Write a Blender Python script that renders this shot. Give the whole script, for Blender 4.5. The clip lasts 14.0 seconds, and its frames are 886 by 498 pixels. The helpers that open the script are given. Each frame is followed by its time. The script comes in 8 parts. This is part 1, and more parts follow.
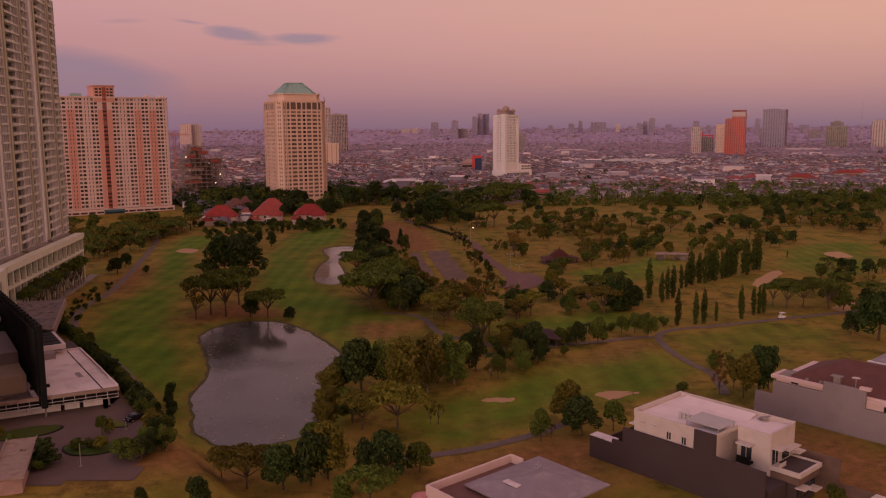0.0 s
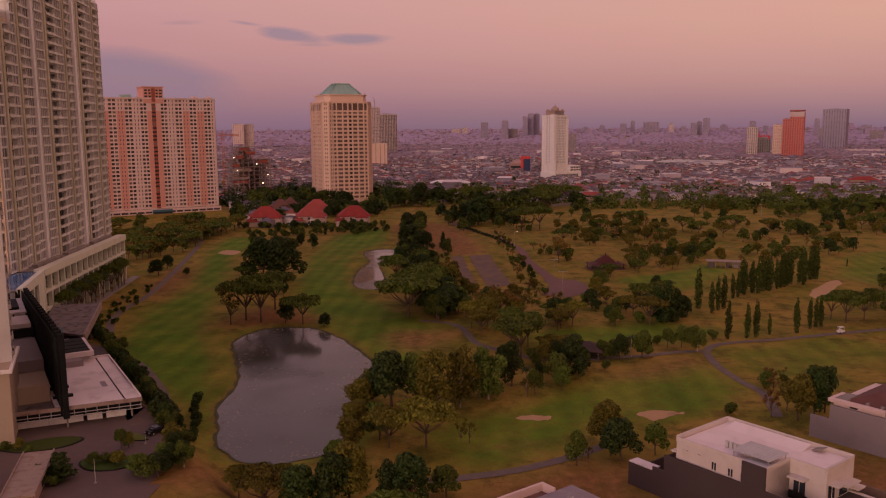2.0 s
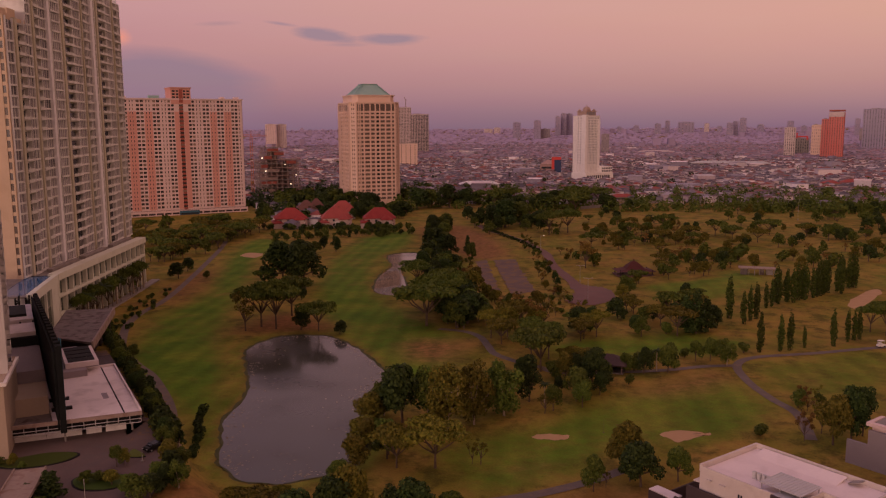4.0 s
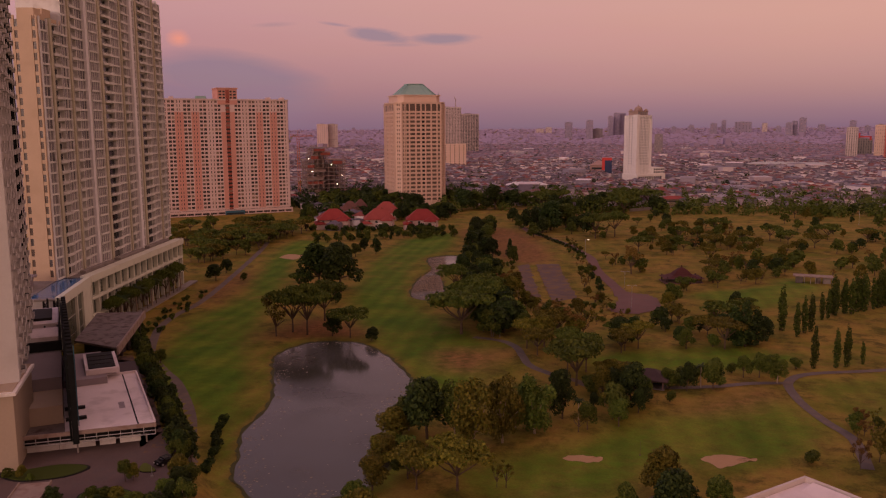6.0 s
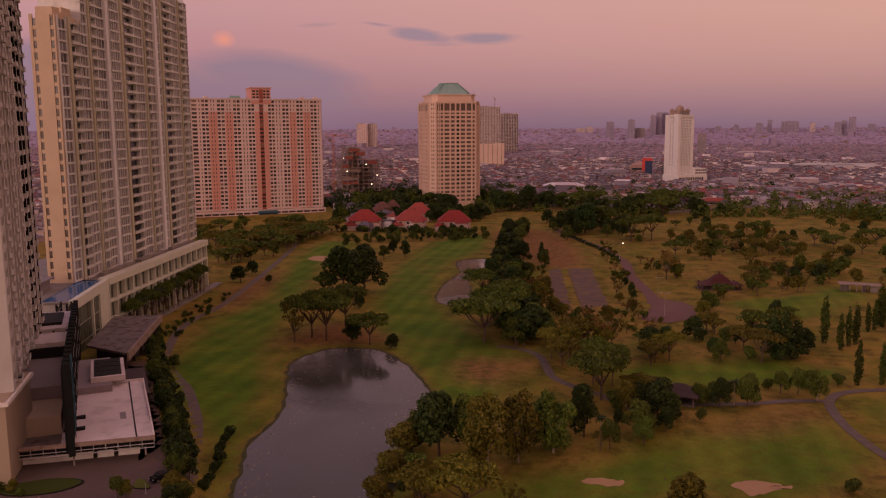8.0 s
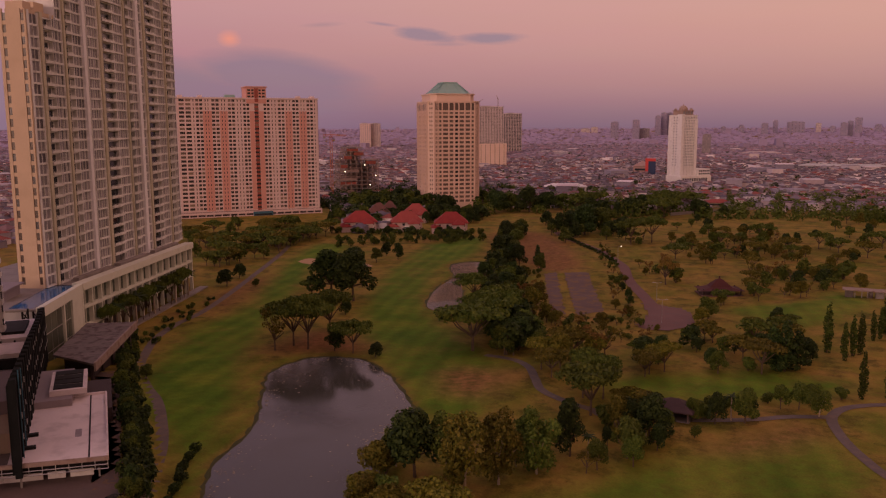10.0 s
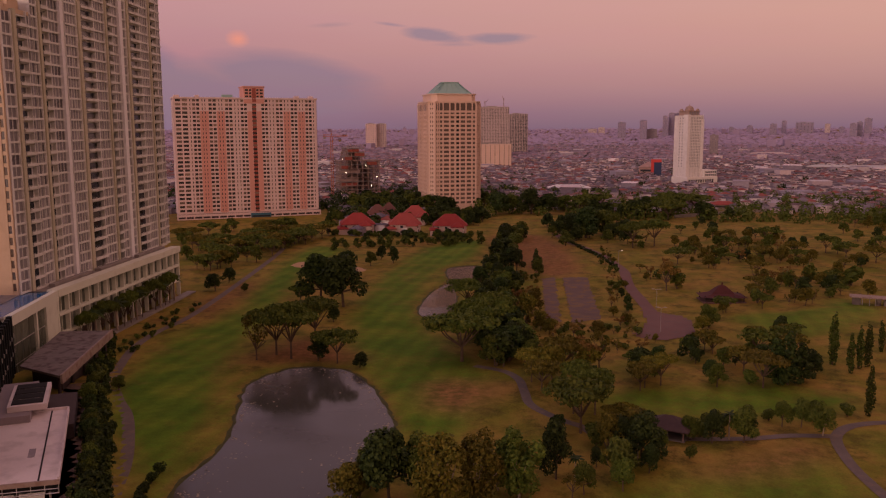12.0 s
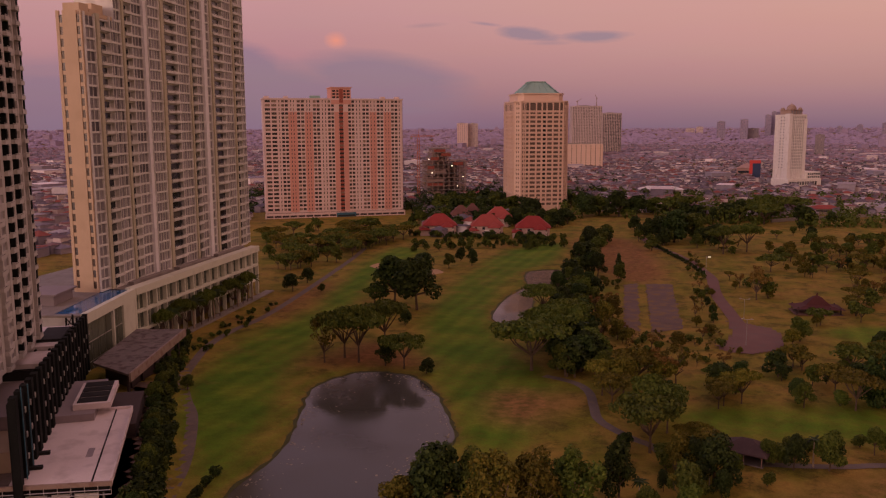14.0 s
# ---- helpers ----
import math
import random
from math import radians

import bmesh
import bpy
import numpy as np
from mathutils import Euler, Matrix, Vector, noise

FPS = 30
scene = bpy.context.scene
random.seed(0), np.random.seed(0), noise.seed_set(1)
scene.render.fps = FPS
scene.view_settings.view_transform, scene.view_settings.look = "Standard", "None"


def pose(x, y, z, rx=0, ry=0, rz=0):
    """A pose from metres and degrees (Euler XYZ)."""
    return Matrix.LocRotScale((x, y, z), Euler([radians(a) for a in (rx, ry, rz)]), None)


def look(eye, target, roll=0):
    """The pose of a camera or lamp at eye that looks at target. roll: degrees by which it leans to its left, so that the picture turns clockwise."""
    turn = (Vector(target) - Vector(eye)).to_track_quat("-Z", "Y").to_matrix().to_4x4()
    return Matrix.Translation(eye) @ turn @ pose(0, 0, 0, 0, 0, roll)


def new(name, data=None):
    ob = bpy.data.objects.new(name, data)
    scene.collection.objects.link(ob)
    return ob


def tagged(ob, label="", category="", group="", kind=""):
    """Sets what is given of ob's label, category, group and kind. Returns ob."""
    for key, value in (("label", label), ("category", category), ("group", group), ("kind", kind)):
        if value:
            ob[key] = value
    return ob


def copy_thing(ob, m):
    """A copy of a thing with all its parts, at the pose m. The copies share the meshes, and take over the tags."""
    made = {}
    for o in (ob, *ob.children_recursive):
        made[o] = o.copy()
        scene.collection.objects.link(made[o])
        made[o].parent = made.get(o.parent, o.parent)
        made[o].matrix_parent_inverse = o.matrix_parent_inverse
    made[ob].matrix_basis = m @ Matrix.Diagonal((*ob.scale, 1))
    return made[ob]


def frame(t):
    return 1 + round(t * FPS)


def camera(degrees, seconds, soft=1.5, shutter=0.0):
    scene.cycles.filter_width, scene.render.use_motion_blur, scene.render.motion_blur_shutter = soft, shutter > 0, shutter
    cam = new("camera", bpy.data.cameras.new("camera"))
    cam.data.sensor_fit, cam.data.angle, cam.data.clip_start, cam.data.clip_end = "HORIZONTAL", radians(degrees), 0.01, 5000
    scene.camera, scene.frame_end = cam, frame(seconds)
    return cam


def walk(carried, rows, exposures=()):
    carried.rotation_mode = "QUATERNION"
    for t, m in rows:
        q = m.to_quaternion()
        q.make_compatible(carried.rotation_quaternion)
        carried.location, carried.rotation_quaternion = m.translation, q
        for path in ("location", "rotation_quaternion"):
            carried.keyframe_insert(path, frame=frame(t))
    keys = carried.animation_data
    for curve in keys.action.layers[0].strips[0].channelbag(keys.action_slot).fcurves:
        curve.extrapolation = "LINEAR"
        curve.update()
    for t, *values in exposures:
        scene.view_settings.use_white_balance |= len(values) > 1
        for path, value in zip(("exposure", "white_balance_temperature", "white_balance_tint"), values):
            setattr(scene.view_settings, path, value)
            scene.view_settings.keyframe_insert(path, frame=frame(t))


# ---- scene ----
# A golf course at dusk with apartment towers beside it and a city behind, seen from a low flight.
import itertools

cam = camera(56.53, 14.0, soft=1.2)
# seconds, x, y, z, yaw, pitch, roll
PATH = [
    (0, -1.37, -4.14, 66.00, -0.048, -8.305, 0.375),
    (0.5, -0.45, -1.70, 66.31, -0.111, -8.324, 0.347),
    (1, 0.40, 0.57, 66.58, 0.149, -8.334, 0.334),
    (1.5, 1.28, 2.67, 66.80, 2.649, -8.316, 0.337),
    (2, 2.24, 4.87, 67.03, 3.441, -8.301, 0.336),
    (2.2, 2.61, 5.80, 67.12, 3.702, -8.302, 0.333),
    (4.3, 6.51, 15.54, 68.11, 6.727, -8.309, 0.309),
    (4.5, 6.88, 16.47, 68.21, 7.546, -8.310, 0.306),
    (5, 7.89, 18.86, 68.34, 8.607, -8.310, 0.312),
    (5.5, 8.94, 21.47, 68.42, 9.137, -8.306, 0.314),
    (6, 9.98, 24.25, 68.46, 9.288, -8.311, 0.305),
    (6.5, 10.99, 27.02, 68.50, 9.336, -8.320, 0.290),
    (7, 11.99, 29.63, 68.60, 9.873, -8.324, 0.279),
    (7.5, 12.92, 32.07, 68.69, 11.424, -8.329, 0.278),
    (8, 13.81, 34.65, 68.75, 12.115, -8.332, 0.272),
    (8.2, 14.14, 35.82, 68.75, 12.211, -8.333, 0.265),
    (10.3, 17.60, 48.13, 68.72, 12.471, -8.338, 0.190),
    (10.5, 17.93, 49.31, 68.72, 12.410, -8.338, 0.182),
    (11, 18.76, 52.38, 68.76, 12.361, -8.332, 0.152),
    (11.5, 19.61, 55.30, 68.84, 12.294, -8.331, 0.137),
    (12, 20.49, 57.74, 69.00, 12.999, -8.324, 0.142),
    (12.5, 21.45, 59.61, 69.17, 15.761, -8.325, 0.157),
    (13, 22.52, 61.46, 69.33, 17.535, -8.333, 0.173),
    (13.5, 23.71, 63.45, 69.45, 18.674, -8.342, 0.188),
    (14, 24.93, 65.53, 69.57, 19.418, -8.338, 0.205),
]
walk(cam, [(t, pose(x, y, z, 90 + pitch, roll, yaw)) for t, x, y, z, yaw, pitch, roll in PATH],
     exposures=[(0.0, -0.02), (14.0, -0.07)])

# ---------------------------------------------------------------- world and sun
SUN_AZ, SUN_EL = 208.0, 6.0      # degrees clockwise from +y, degrees above the horizon


def build_world():
    world = bpy.data.worlds.new("dusk_sky")
    scene.world = world
    world.use_nodes = True
    nt = world.node_tree
    nt.nodes.clear()
    N, L = nt.nodes.new, nt.links.new
    out = N("ShaderNodeOutputWorld")
    bg = N("ShaderNodeBackground")
    bg.inputs["Strength"].default_value = 1.0
    sky = N("ShaderNodeTexSky")
    sky.sky_type = "NISHITA"
    sky.sun_disc = False
    sky.sun_elevation = radians(SUN_EL)
    sky.sun_rotation = radians(SUN_AZ)
    tc = N("ShaderNodeTexCoord")
    sep = N("ShaderNodeSeparateXYZ")
    L(tc.outputs["Generated"], sep.inputs[0])

    def m(op, a, b=None, clamp=False):
        node = N("ShaderNodeMath")
        node.operation, node.use_clamp = op, clamp
        for i, v in enumerate((a, b)):
            if v is None:
                continue
            if isinstance(v, (int, float)):
                node.inputs[i].default_value = v
            else:
                L(v, node.inputs[i])
        return node.outputs[0]

    def mix(fac, a, b):
        node = N("ShaderNodeMix")
        node.data_type = "RGBA"
        for sock, v in ((node.inputs[0], fac), (node.inputs[6], a), (node.inputs[7], b)):
            if isinstance(v, tuple):
                sock.default_value = (*v, 1)
            elif isinstance(v, (int, float)):
                sock.default_value = v
            else:
                L(v, sock)
        return node.outputs[2]

    az = m("MULTIPLY", m("ARCTAN2", sep.outputs[0], sep.outputs[1]), 57.2958)
    el = m("MULTIPLY", m("ARCSINE", sep.outputs[2]), 57.2958)
    ramp = N("ShaderNodeValToRGB")
    L(m("DIVIDE", el, 90.0, True), ramp.inputs[0])
    stops = [(0.0, (0.215, 0.115, 0.185)), (0.012, (0.252, 0.127, 0.198)), (0.032, (0.368, 0.164, 0.214)),
             (0.06, (0.485, 0.215, 0.248)), (0.095, (0.565, 0.272, 0.280)), (0.25, (0.48, 0.295, 0.38)), (1.0, (0.31, 0.26, 0.48))]
    cr = ramp.color_ramp
    while len(cr.elements) < len(stops):
        cr.elements.new(0.5)
    for e, (p, c) in zip(cr.elements, stops):
        e.position, e.color = p, (*c, 1)
    # warmer and clearer towards the right, mauve towards the left
    side = m("ADD", m("MULTIPLY", az, 1 / 70.0), 0.42, True)
    high = m("MULTIPLY", el, 1 / 7.0, True)
    warm = mix(m("MULTIPLY", m("MULTIPLY", side, high), 0.72), ramp.outputs[0], (0.76, 0.365, 0.23))
    # a mauve cloud bank low on the left and thin streaks, torn by noise
    vec = N("ShaderNodeCombineXYZ")
    L(m("MULTIPLY", az, 0.045), vec.inputs[0])
    L(m("MULTIPLY", el, 0.28), vec.inputs[1])
    noi = N("ShaderNodeTexNoise")
    noi.inputs["Scale"].default_value = 2.2
    noi.inputs["Detail"].default_value = 6
    noi.inputs["Roughness"].default_value = 0.55
    L(vec.outputs[0], noi.inputs["Vector"])
    wob = m("SUBTRACT", noi.outputs[0], 0.5)

    vec2 = N("ShaderNodeCombineXYZ")
    L(m("MULTIPLY", az, 0.16), vec2.inputs[0])
    L(m("MULTIPLY", el, 0.75), vec2.inputs[1])
    noi2 = N("ShaderNodeTexNoise")
    noi2.inputs["Scale"].default_value, noi2.inputs["Detail"].default_value, noi2.inputs["Roughness"].default_value = 2.0, 7, 0.6
    L(vec2.outputs[0], noi2.inputs["Vector"])
    torn = m("SUBTRACT", noi2.outputs[0], 0.5)

    def blob(a0, e0, ra, re, soft, tear, tilt=0.0, fine=0.0):
        da = m("SUBTRACT", az, a0)
        u = m("DIVIDE", da, ra)
        v = m("DIVIDE", m("SUBTRACT", m("SUBTRACT", el, e0), m("MULTIPLY", da, tilt)), re)
        r = m("SQRT", m("ADD", m("MULTIPLY", u, u), m("MULTIPLY", v, v)))
        r = m("ADD", r, m("ADD", m("MULTIPLY", wob, tear), m("MULTIPLY", torn, fine)))
        return m("DIVIDE", m("SUBTRACT", 1.0, r), soft, True)

    bank = m("MAXIMUM", blob(-35.0, 1.2, 19.0, 4.0, 0.35, 0.6, -0.02), m("MAXIMUM", blob(-35.5, 2.6, 6.6, 3.7, 0.22, 0.5), blob(-23.4, 3.1, 7.0, 2.2, 0.45, 0.6, -0.12)))
    streak = m("MAXIMUM", blob(-13.7, 6.18, 2.5, 0.55, 0.55, 0.3, -0.13, 1.0), blob(-9.2, 5.98, 2.6, 0.44, 0.55, 0.3, 0.02, 0.9))
    streak = m("MAXIMUM", streak, m("MULTIPLY", blob(-16.5, 6.92, 1.3, 0.16, 0.8, 0.3, -0.12, 0.6), 0.8))
    streak = m("MAXIMUM", streak, m("MULTIPLY", blob(-12.3, 5.62, 1.9, 0.2, 0.9, 0.3, 0.0, 0.8), 0.6))
    wisp = blob(-20.6, 6.85, 1.7, 0.2, 0.9, 0.5, 0.06, 0.8)
    lit = blob(-26.6, 5.85, 0.85, 0.62, 0.9, 0.4, 0.0, 0.8)
    col = mix(m("MULTIPLY", bank, 0.8), warm, (0.25, 0.150, 0.230))
    col = mix(m("MULTIPLY", streak, 0.85), col, (0.285, 0.175, 0.245))
    col = mix(m("MULTIPLY", wisp, 0.45), col, (0.33, 0.19, 0.23))
    col = mix(m("MULTIPLY", lit, 0.85), col, (0.84, 0.27, 0.19))
    fine = mix(0.10, col, noi.outputs[1])
    col = mix(0.25, col, fine)
    add = N("ShaderNodeMix")
    add.data_type, add.blend_type = "RGBA", "ADD"
    add.inputs[0].default_value = 0.012
    L(col, add.inputs[6])
    L(sky.outputs[0], add.inputs[7])
    L(add.outputs[2], bg.inputs[0])
    L(bg.outputs[0], out.inputs[0])


build_world()
sun = new("sun", bpy.data.lights.new("sun", "SUN"))
sun.data.energy, sun.data.angle, sun.data.color = 1.7, radians(40), (0.98, 0.605, 0.455)
sun_dir = Vector((math.sin(radians(SUN_AZ)) * math.cos(radians(SUN_EL)), math.cos(radians(SUN_AZ)) * math.cos(radians(SUN_EL)), math.sin(radians(SUN_EL))))
sun.matrix_world = look(sun_dir * 300, (0, 0, 0))


# ---------------------------------------------------------------- materials
def srgb(r, g, b):
    return tuple(((c / 255) / 12.92 if c <= 10 else (((c / 255) + 0.055) / 1.055) ** 2.4) for c in (r, g, b))


def material(name, a, b, rough=0.8, scale=0.4, fine=6.0, metal=0.0, bump=0.15, per="", spread=0.0, stain=None, stain_amount=0.0, spec=0.3):
    """Two tones mixed by broad and fine noise in metres; per: Object or Island, which varies value piece by piece."""
    mat = bpy.data.materials.new(name)
    mat.use_nodes = True
    nt = mat.node_tree
    N, L = nt.nodes.new, nt.links.new
    bsdf = nt.nodes["Principled BSDF"]
    bsdf.inputs["Roughness"].default_value = rough
    bsdf.inputs["Metallic"].default_value = metal
    bsdf.inputs["Specular IOR Level"].default_value = spec
    tc = N("ShaderNodeTexCoord")
    n1, n2 = N("ShaderNodeTexNoise"), N("ShaderNodeTexNoise")
    for n, s, dtl in ((n1, scale, 4), (n2, fine, 3)):
        n.inputs["Scale"].default_value = s
        n.inputs["Detail"].default_value = dtl
        L(tc.outputs["Object"], n.inputs["Vector"])
    mx = N("ShaderNodeMix")
    mx.data_type = "RGBA"
    mx.inputs[6].default_value, mx.inputs[7].default_value = (*a, 1), (*b, 1)
    avg = N("ShaderNodeMath")
    avg.operation = "MULTIPLY_ADD"
    L(n1.outputs[0], avg.inputs[0])
    avg.inputs[1].default_value = 1.6
    sub = N("ShaderNodeMath")
    sub.operation = "MULTIPLY_ADD"
    L(n2.outputs[0], sub.inputs[0])
    sub.inputs[1].default_value, sub.inputs[2].default_value = 0.8, -0.7
    L(sub.outputs[0], avg.inputs[2])
    avg.use_clamp = True
    L(avg.outputs[0], mx.inputs[0])
    colour = mx.outputs[2]
    if stain:
        n3 = N("ShaderNodeTexNoise")
        n3.inputs["Scale"].default_value = scale * 2.3
        n3.inputs["Detail"].default_value = 7
        L(tc.outputs["Object"], n3.inputs["Vector"])
        rp = N("ShaderNodeValToRGB")
        rp.color_ramp.elements[0].position, rp.color_ramp.elements[1].position = 0.50, 0.68
        L(n3.outputs[0], rp.inputs[0])
        ml = N("ShaderNodeMath")
        ml.operation = "MULTIPLY"
        L(rp.outputs[0], ml.inputs[0])
        ml.inputs[1].default_value = stain_amount
        ms = N("ShaderNodeMix")
        ms.data_type = "RGBA"
        L(ml.outputs[0], ms.inputs[0])
        L(colour, ms.inputs[6])
        ms.inputs[7].default_value = (*stain, 1)
        colour = ms.outputs[2]
    if per:
        rnd = N("ShaderNodeObjectInfo").outputs["Random"] if per == "Object" else N("ShaderNodeNewGeometry").outputs["Random Per Island"]
        hsv = N("ShaderNodeHueSaturation")
        mr = N("ShaderNodeMapRange")
        L(rnd, mr.inputs[0])
        mr.inputs[3].default_value, mr.inputs[4].default_value = 1 - spread, 1 + spread
        L(mr.outputs[0], hsv.inputs["Value"])
        L(colour, hsv.inputs["Color"])
        colour = hsv.outputs[0]
    L(colour, bsdf.inputs["Base Color"])
    if bump:
        bp = N("ShaderNodeBump")
        bp.inputs["Strength"].default_value = bump
        bp.inputs["Distance"].default_value = 0.05
        L(n2.outputs[0], bp.inputs["Height"])
        L(bp.outputs[0], bsdf.inputs["Normal"])
    return mat


def palette_material(name, colours, rough=0.85, spread=0.25):
    """Each loose piece of a joined mesh takes one of the colours."""
    mat = bpy.data.materials.new(name)
    mat.use_nodes = True
    nt = mat.node_tree
    N, L = nt.nodes.new, nt.links.new
    bsdf = nt.nodes["Principled BSDF"]
    bsdf.inputs["Roughness"].default_value = rough
    bsdf.inputs["Specular IOR Level"].default_value = 0.25
    geo = N("ShaderNodeNewGeometry")
    rp = N("ShaderNodeValToRGB")
    rp.color_ramp.interpolation = "CONSTANT"
    while len(rp.color_ramp.elements) < len(colours):
        rp.color_ramp.elements.new(0.5)
    for i, (e, c) in enumerate(zip(rp.color_ramp.elements, colours)):
        e.position, e.color = i / len(colours), (*c, 1)
    L(geo.outputs["Random Per Island"], rp.inputs[0])
    noi = N("ShaderNodeTexNoise")
    noi.inputs["Scale"].default_value, noi.inputs["Detail"].default_value = 0.35, 5
    tc = N("ShaderNodeTexCoord")
    L(tc.outputs["Object"], noi.inputs["Vector"])
    mr = N("ShaderNodeMapRange")
    mr.inputs[3].default_value, mr.inputs[4].default_value = 1 - spread, 1 + spread
    L(noi.outputs[0], mr.inputs[0])
    hsv = N("ShaderNodeHueSaturation")
    L(mr.outputs[0], hsv.inputs["Value"])
    L(rp.outputs[0], hsv.inputs["Color"])
    L(hsv.outputs[0], bsdf.inputs["Base Color"])
    return mat


def glow(name, colour, strength):
    mat = bpy.data.materials.new(name)
    mat.use_nodes = True
    b = mat.node_tree.nodes["Principled BSDF"]
    b.inputs["Base Color"].default_value = (*colour, 1)
    b.inputs["Emission Color"].default_value = (*colour, 1)
    b.inputs["Emission Strength"].default_value = strength
    return mat


def foliage(name, a, b, rough=0.7):
    """Leaves: tone by leaf tuft and by tree, a little light passing through."""
    mat = bpy.data.materials.new(name)
    mat.use_nodes = True
    nt = mat.node_tree
    N, L = nt.nodes.new, nt.links.new
    bsdf = nt.nodes["Principled BSDF"]
    bsdf.inputs["Roughness"].default_value = rough
    bsdf.inputs["Specular IOR Level"].default_value = 0.2
    geo, info = N("ShaderNodeNewGeometry"), N("ShaderNodeObjectInfo")
    mx = N("ShaderNodeMix")
    mx.data_type = "RGBA"
    mx.inputs[6].default_value, mx.inputs[7].default_value = (*a, 1), (*b, 1)
    L(geo.outputs["Random Per Island"], mx.inputs[0])
    hsv = N("ShaderNodeHueSaturation")
    for src, lo, hi, sock in ((info.outputs["Random"], 0.72, 1.28, "Value"), (info.outputs["Random"], 0.485, 0.512, "Hue")):
        mr = N("ShaderNodeMapRange")
        mr.inputs[3].default_value, mr.inputs[4].default_value = lo, hi
        L(src, mr.inputs[0])
        L(mr.outputs[0], hsv.inputs[sock])
    L(mx.outputs[2], hsv.inputs["Color"])
    L(hsv.outputs[0], bsdf.inputs["Base Color"])
    tr = N("ShaderNodeBsdfTranslucent")
    L(hsv.outputs[0], tr.inputs[0])
    ms = N("ShaderNodeMixShader")
    ms.inputs[0].default_value = 0.20
    L(bsdf.outputs[0], ms.inputs[1])
    L(tr.outputs[0], ms.inputs[2])
    L(ms.outputs[0], nt.nodes["Material Output"].inputs[0])
    return mat


def ground_material():
    """Dry grass and lush turf mixed by the turf map of the course, with mottling at several sizes."""
    mat = bpy.data.materials.new("course_grass")
    mat.use_nodes = True
    nt = mat.node_tree
    N, L = nt.nodes.new, nt.links.new
    bsdf = nt.nodes["Principled BSDF"]
    bsdf.inputs["Roughness"].default_value = 0.95
    bsdf.inputs["Specular IOR Level"].default_value = 0.1
    tc = N("ShaderNodeTexCoord")

    def noise_of(scale, detail=5, rough=0.55):
        n = N("ShaderNodeTexNoise")
        n.inputs["Scale"].default_value, n.inputs["Detail"].default_value, n.inputs["Roughness"].default_value = scale, detail, rough
        L(tc.outputs["Object"], n.inputs["Vector"])
        return n.outputs[0]

    def ramp(src, stops):
        r = N("ShaderNodeValToRGB")
        while len(r.color_ramp.elements) < len(stops):
            r.color_ramp.elements.new(0.5)
        for e, (p, c) in zip(r.color_ramp.elements, stops):
            e.position, e.color = p, (*c, 1)
        L(src, r.inputs[0])
        return r.outputs[0]

    def mix(fac, a, b):
        node = N("ShaderNodeMix")
        node.data_type = "RGBA"
        L(fac, node.inputs[0])
        L(a, node.inputs[6])
        L(b, node.inputs[7])
        return node.outputs[2]

    def math_of(op, a, b, clamp=False):
        node = N("ShaderNodeMath")
        node.operation, node.use_clamp = op, clamp
        for i, v in enumerate((a, b)):
            if isinstance(v, (int, float)):
                node.inputs[i].default_value = v
            else:
                L(v, node.inputs[i])
        return node.outputs[0]

    big, mid, small, tiny = noise_of(0.016, 4), noise_of(0.07, 6), noise_of(0.45, 5), noise_of(2.2, 3)
    dry = ramp(mid, [(0.25, (0.140, 0.130, 0.014)), (0.42, (0.226, 0.168, 0.027)), (0.58, (0.325, 0.190, 0.045)), (0.8, (0.28, 0.212, 0.041))])
    lush = ramp(mid, [(0.25, (0.053, 0.115, 0.009)), (0.5, (0.090, 0.156, 0.012)), (0.75, (0.164, 0.198, 0.020))])
    turf = N("ShaderNodeAttribute")
    turf.attribute_name = "turf"
    soil = N("ShaderNodeAttribute")
    soil.attribute_name = "soil"
    fac = math_of("ADD", turf.outputs["Fac"], math_of("MULTIPLY", math_of("SUBTRACT", small, 0.5), 0.55))
    fac = math_of("ADD", fac, math_of("MULTIPLY", math_of("SUBTRACT", big, 0.5), 0.6), True)
    col = mix(fac, dry, lush)
    weeds = ramp(noise_of(0.11, 8, 0.68), [(0.50, (0, 0, 0)), (0.60, (1, 1, 1))])
    scrub = ramp(tiny, [(0.3, (0.040, 0.046, 0.008)), (0.7, (0.095, 0.078, 0.016))])
    wf = math_of("MULTIPLY", weeds, math_of("MULTIPLY", math_of("SUBTRACT", 1.05, fac), 0.75), True)
    col = mix(wf, col, scrub)
    bald = ramp(noise_of(0.045, 7, 0.62), [(0.56, (0, 0, 0)), (0.68, (1, 1, 1))])
    rust = ramp(small, [(0.3, (0.21, 0.105, 0.032)), (0.7, (0.28, 0.150, 0.052))])
    col = mix(math_of("MULTIPLY", bald, math_of("SUBTRACT", 0.62, math_of("MULTIPLY", fac, 0.32))), col, rust)
    earth = ramp(small, [(0.3, (0.17, 0.072, 0.032)), (0.7, (0.28, 0.125, 0.055))])
    sf = math_of("MULTIPLY", soil.outputs["Fac"], math_of("ADD", small, 0.35), True)
    col = mix(sf, col, earth)
    hsv = N("ShaderNodeHueSaturation")
    mr = N("ShaderNodeMapRange")
    mr.inputs[1].default_value, mr.inputs[2].default_value = 0.3, 0.7
    mr.inputs[3].default_value, mr.inputs[4].default_value = 0.74, 1.24
    L(math_of("MULTIPLY", math_of("ADD", tiny, small), 0.5), mr.inputs[0])
    wave = N("ShaderNodeTexWave")
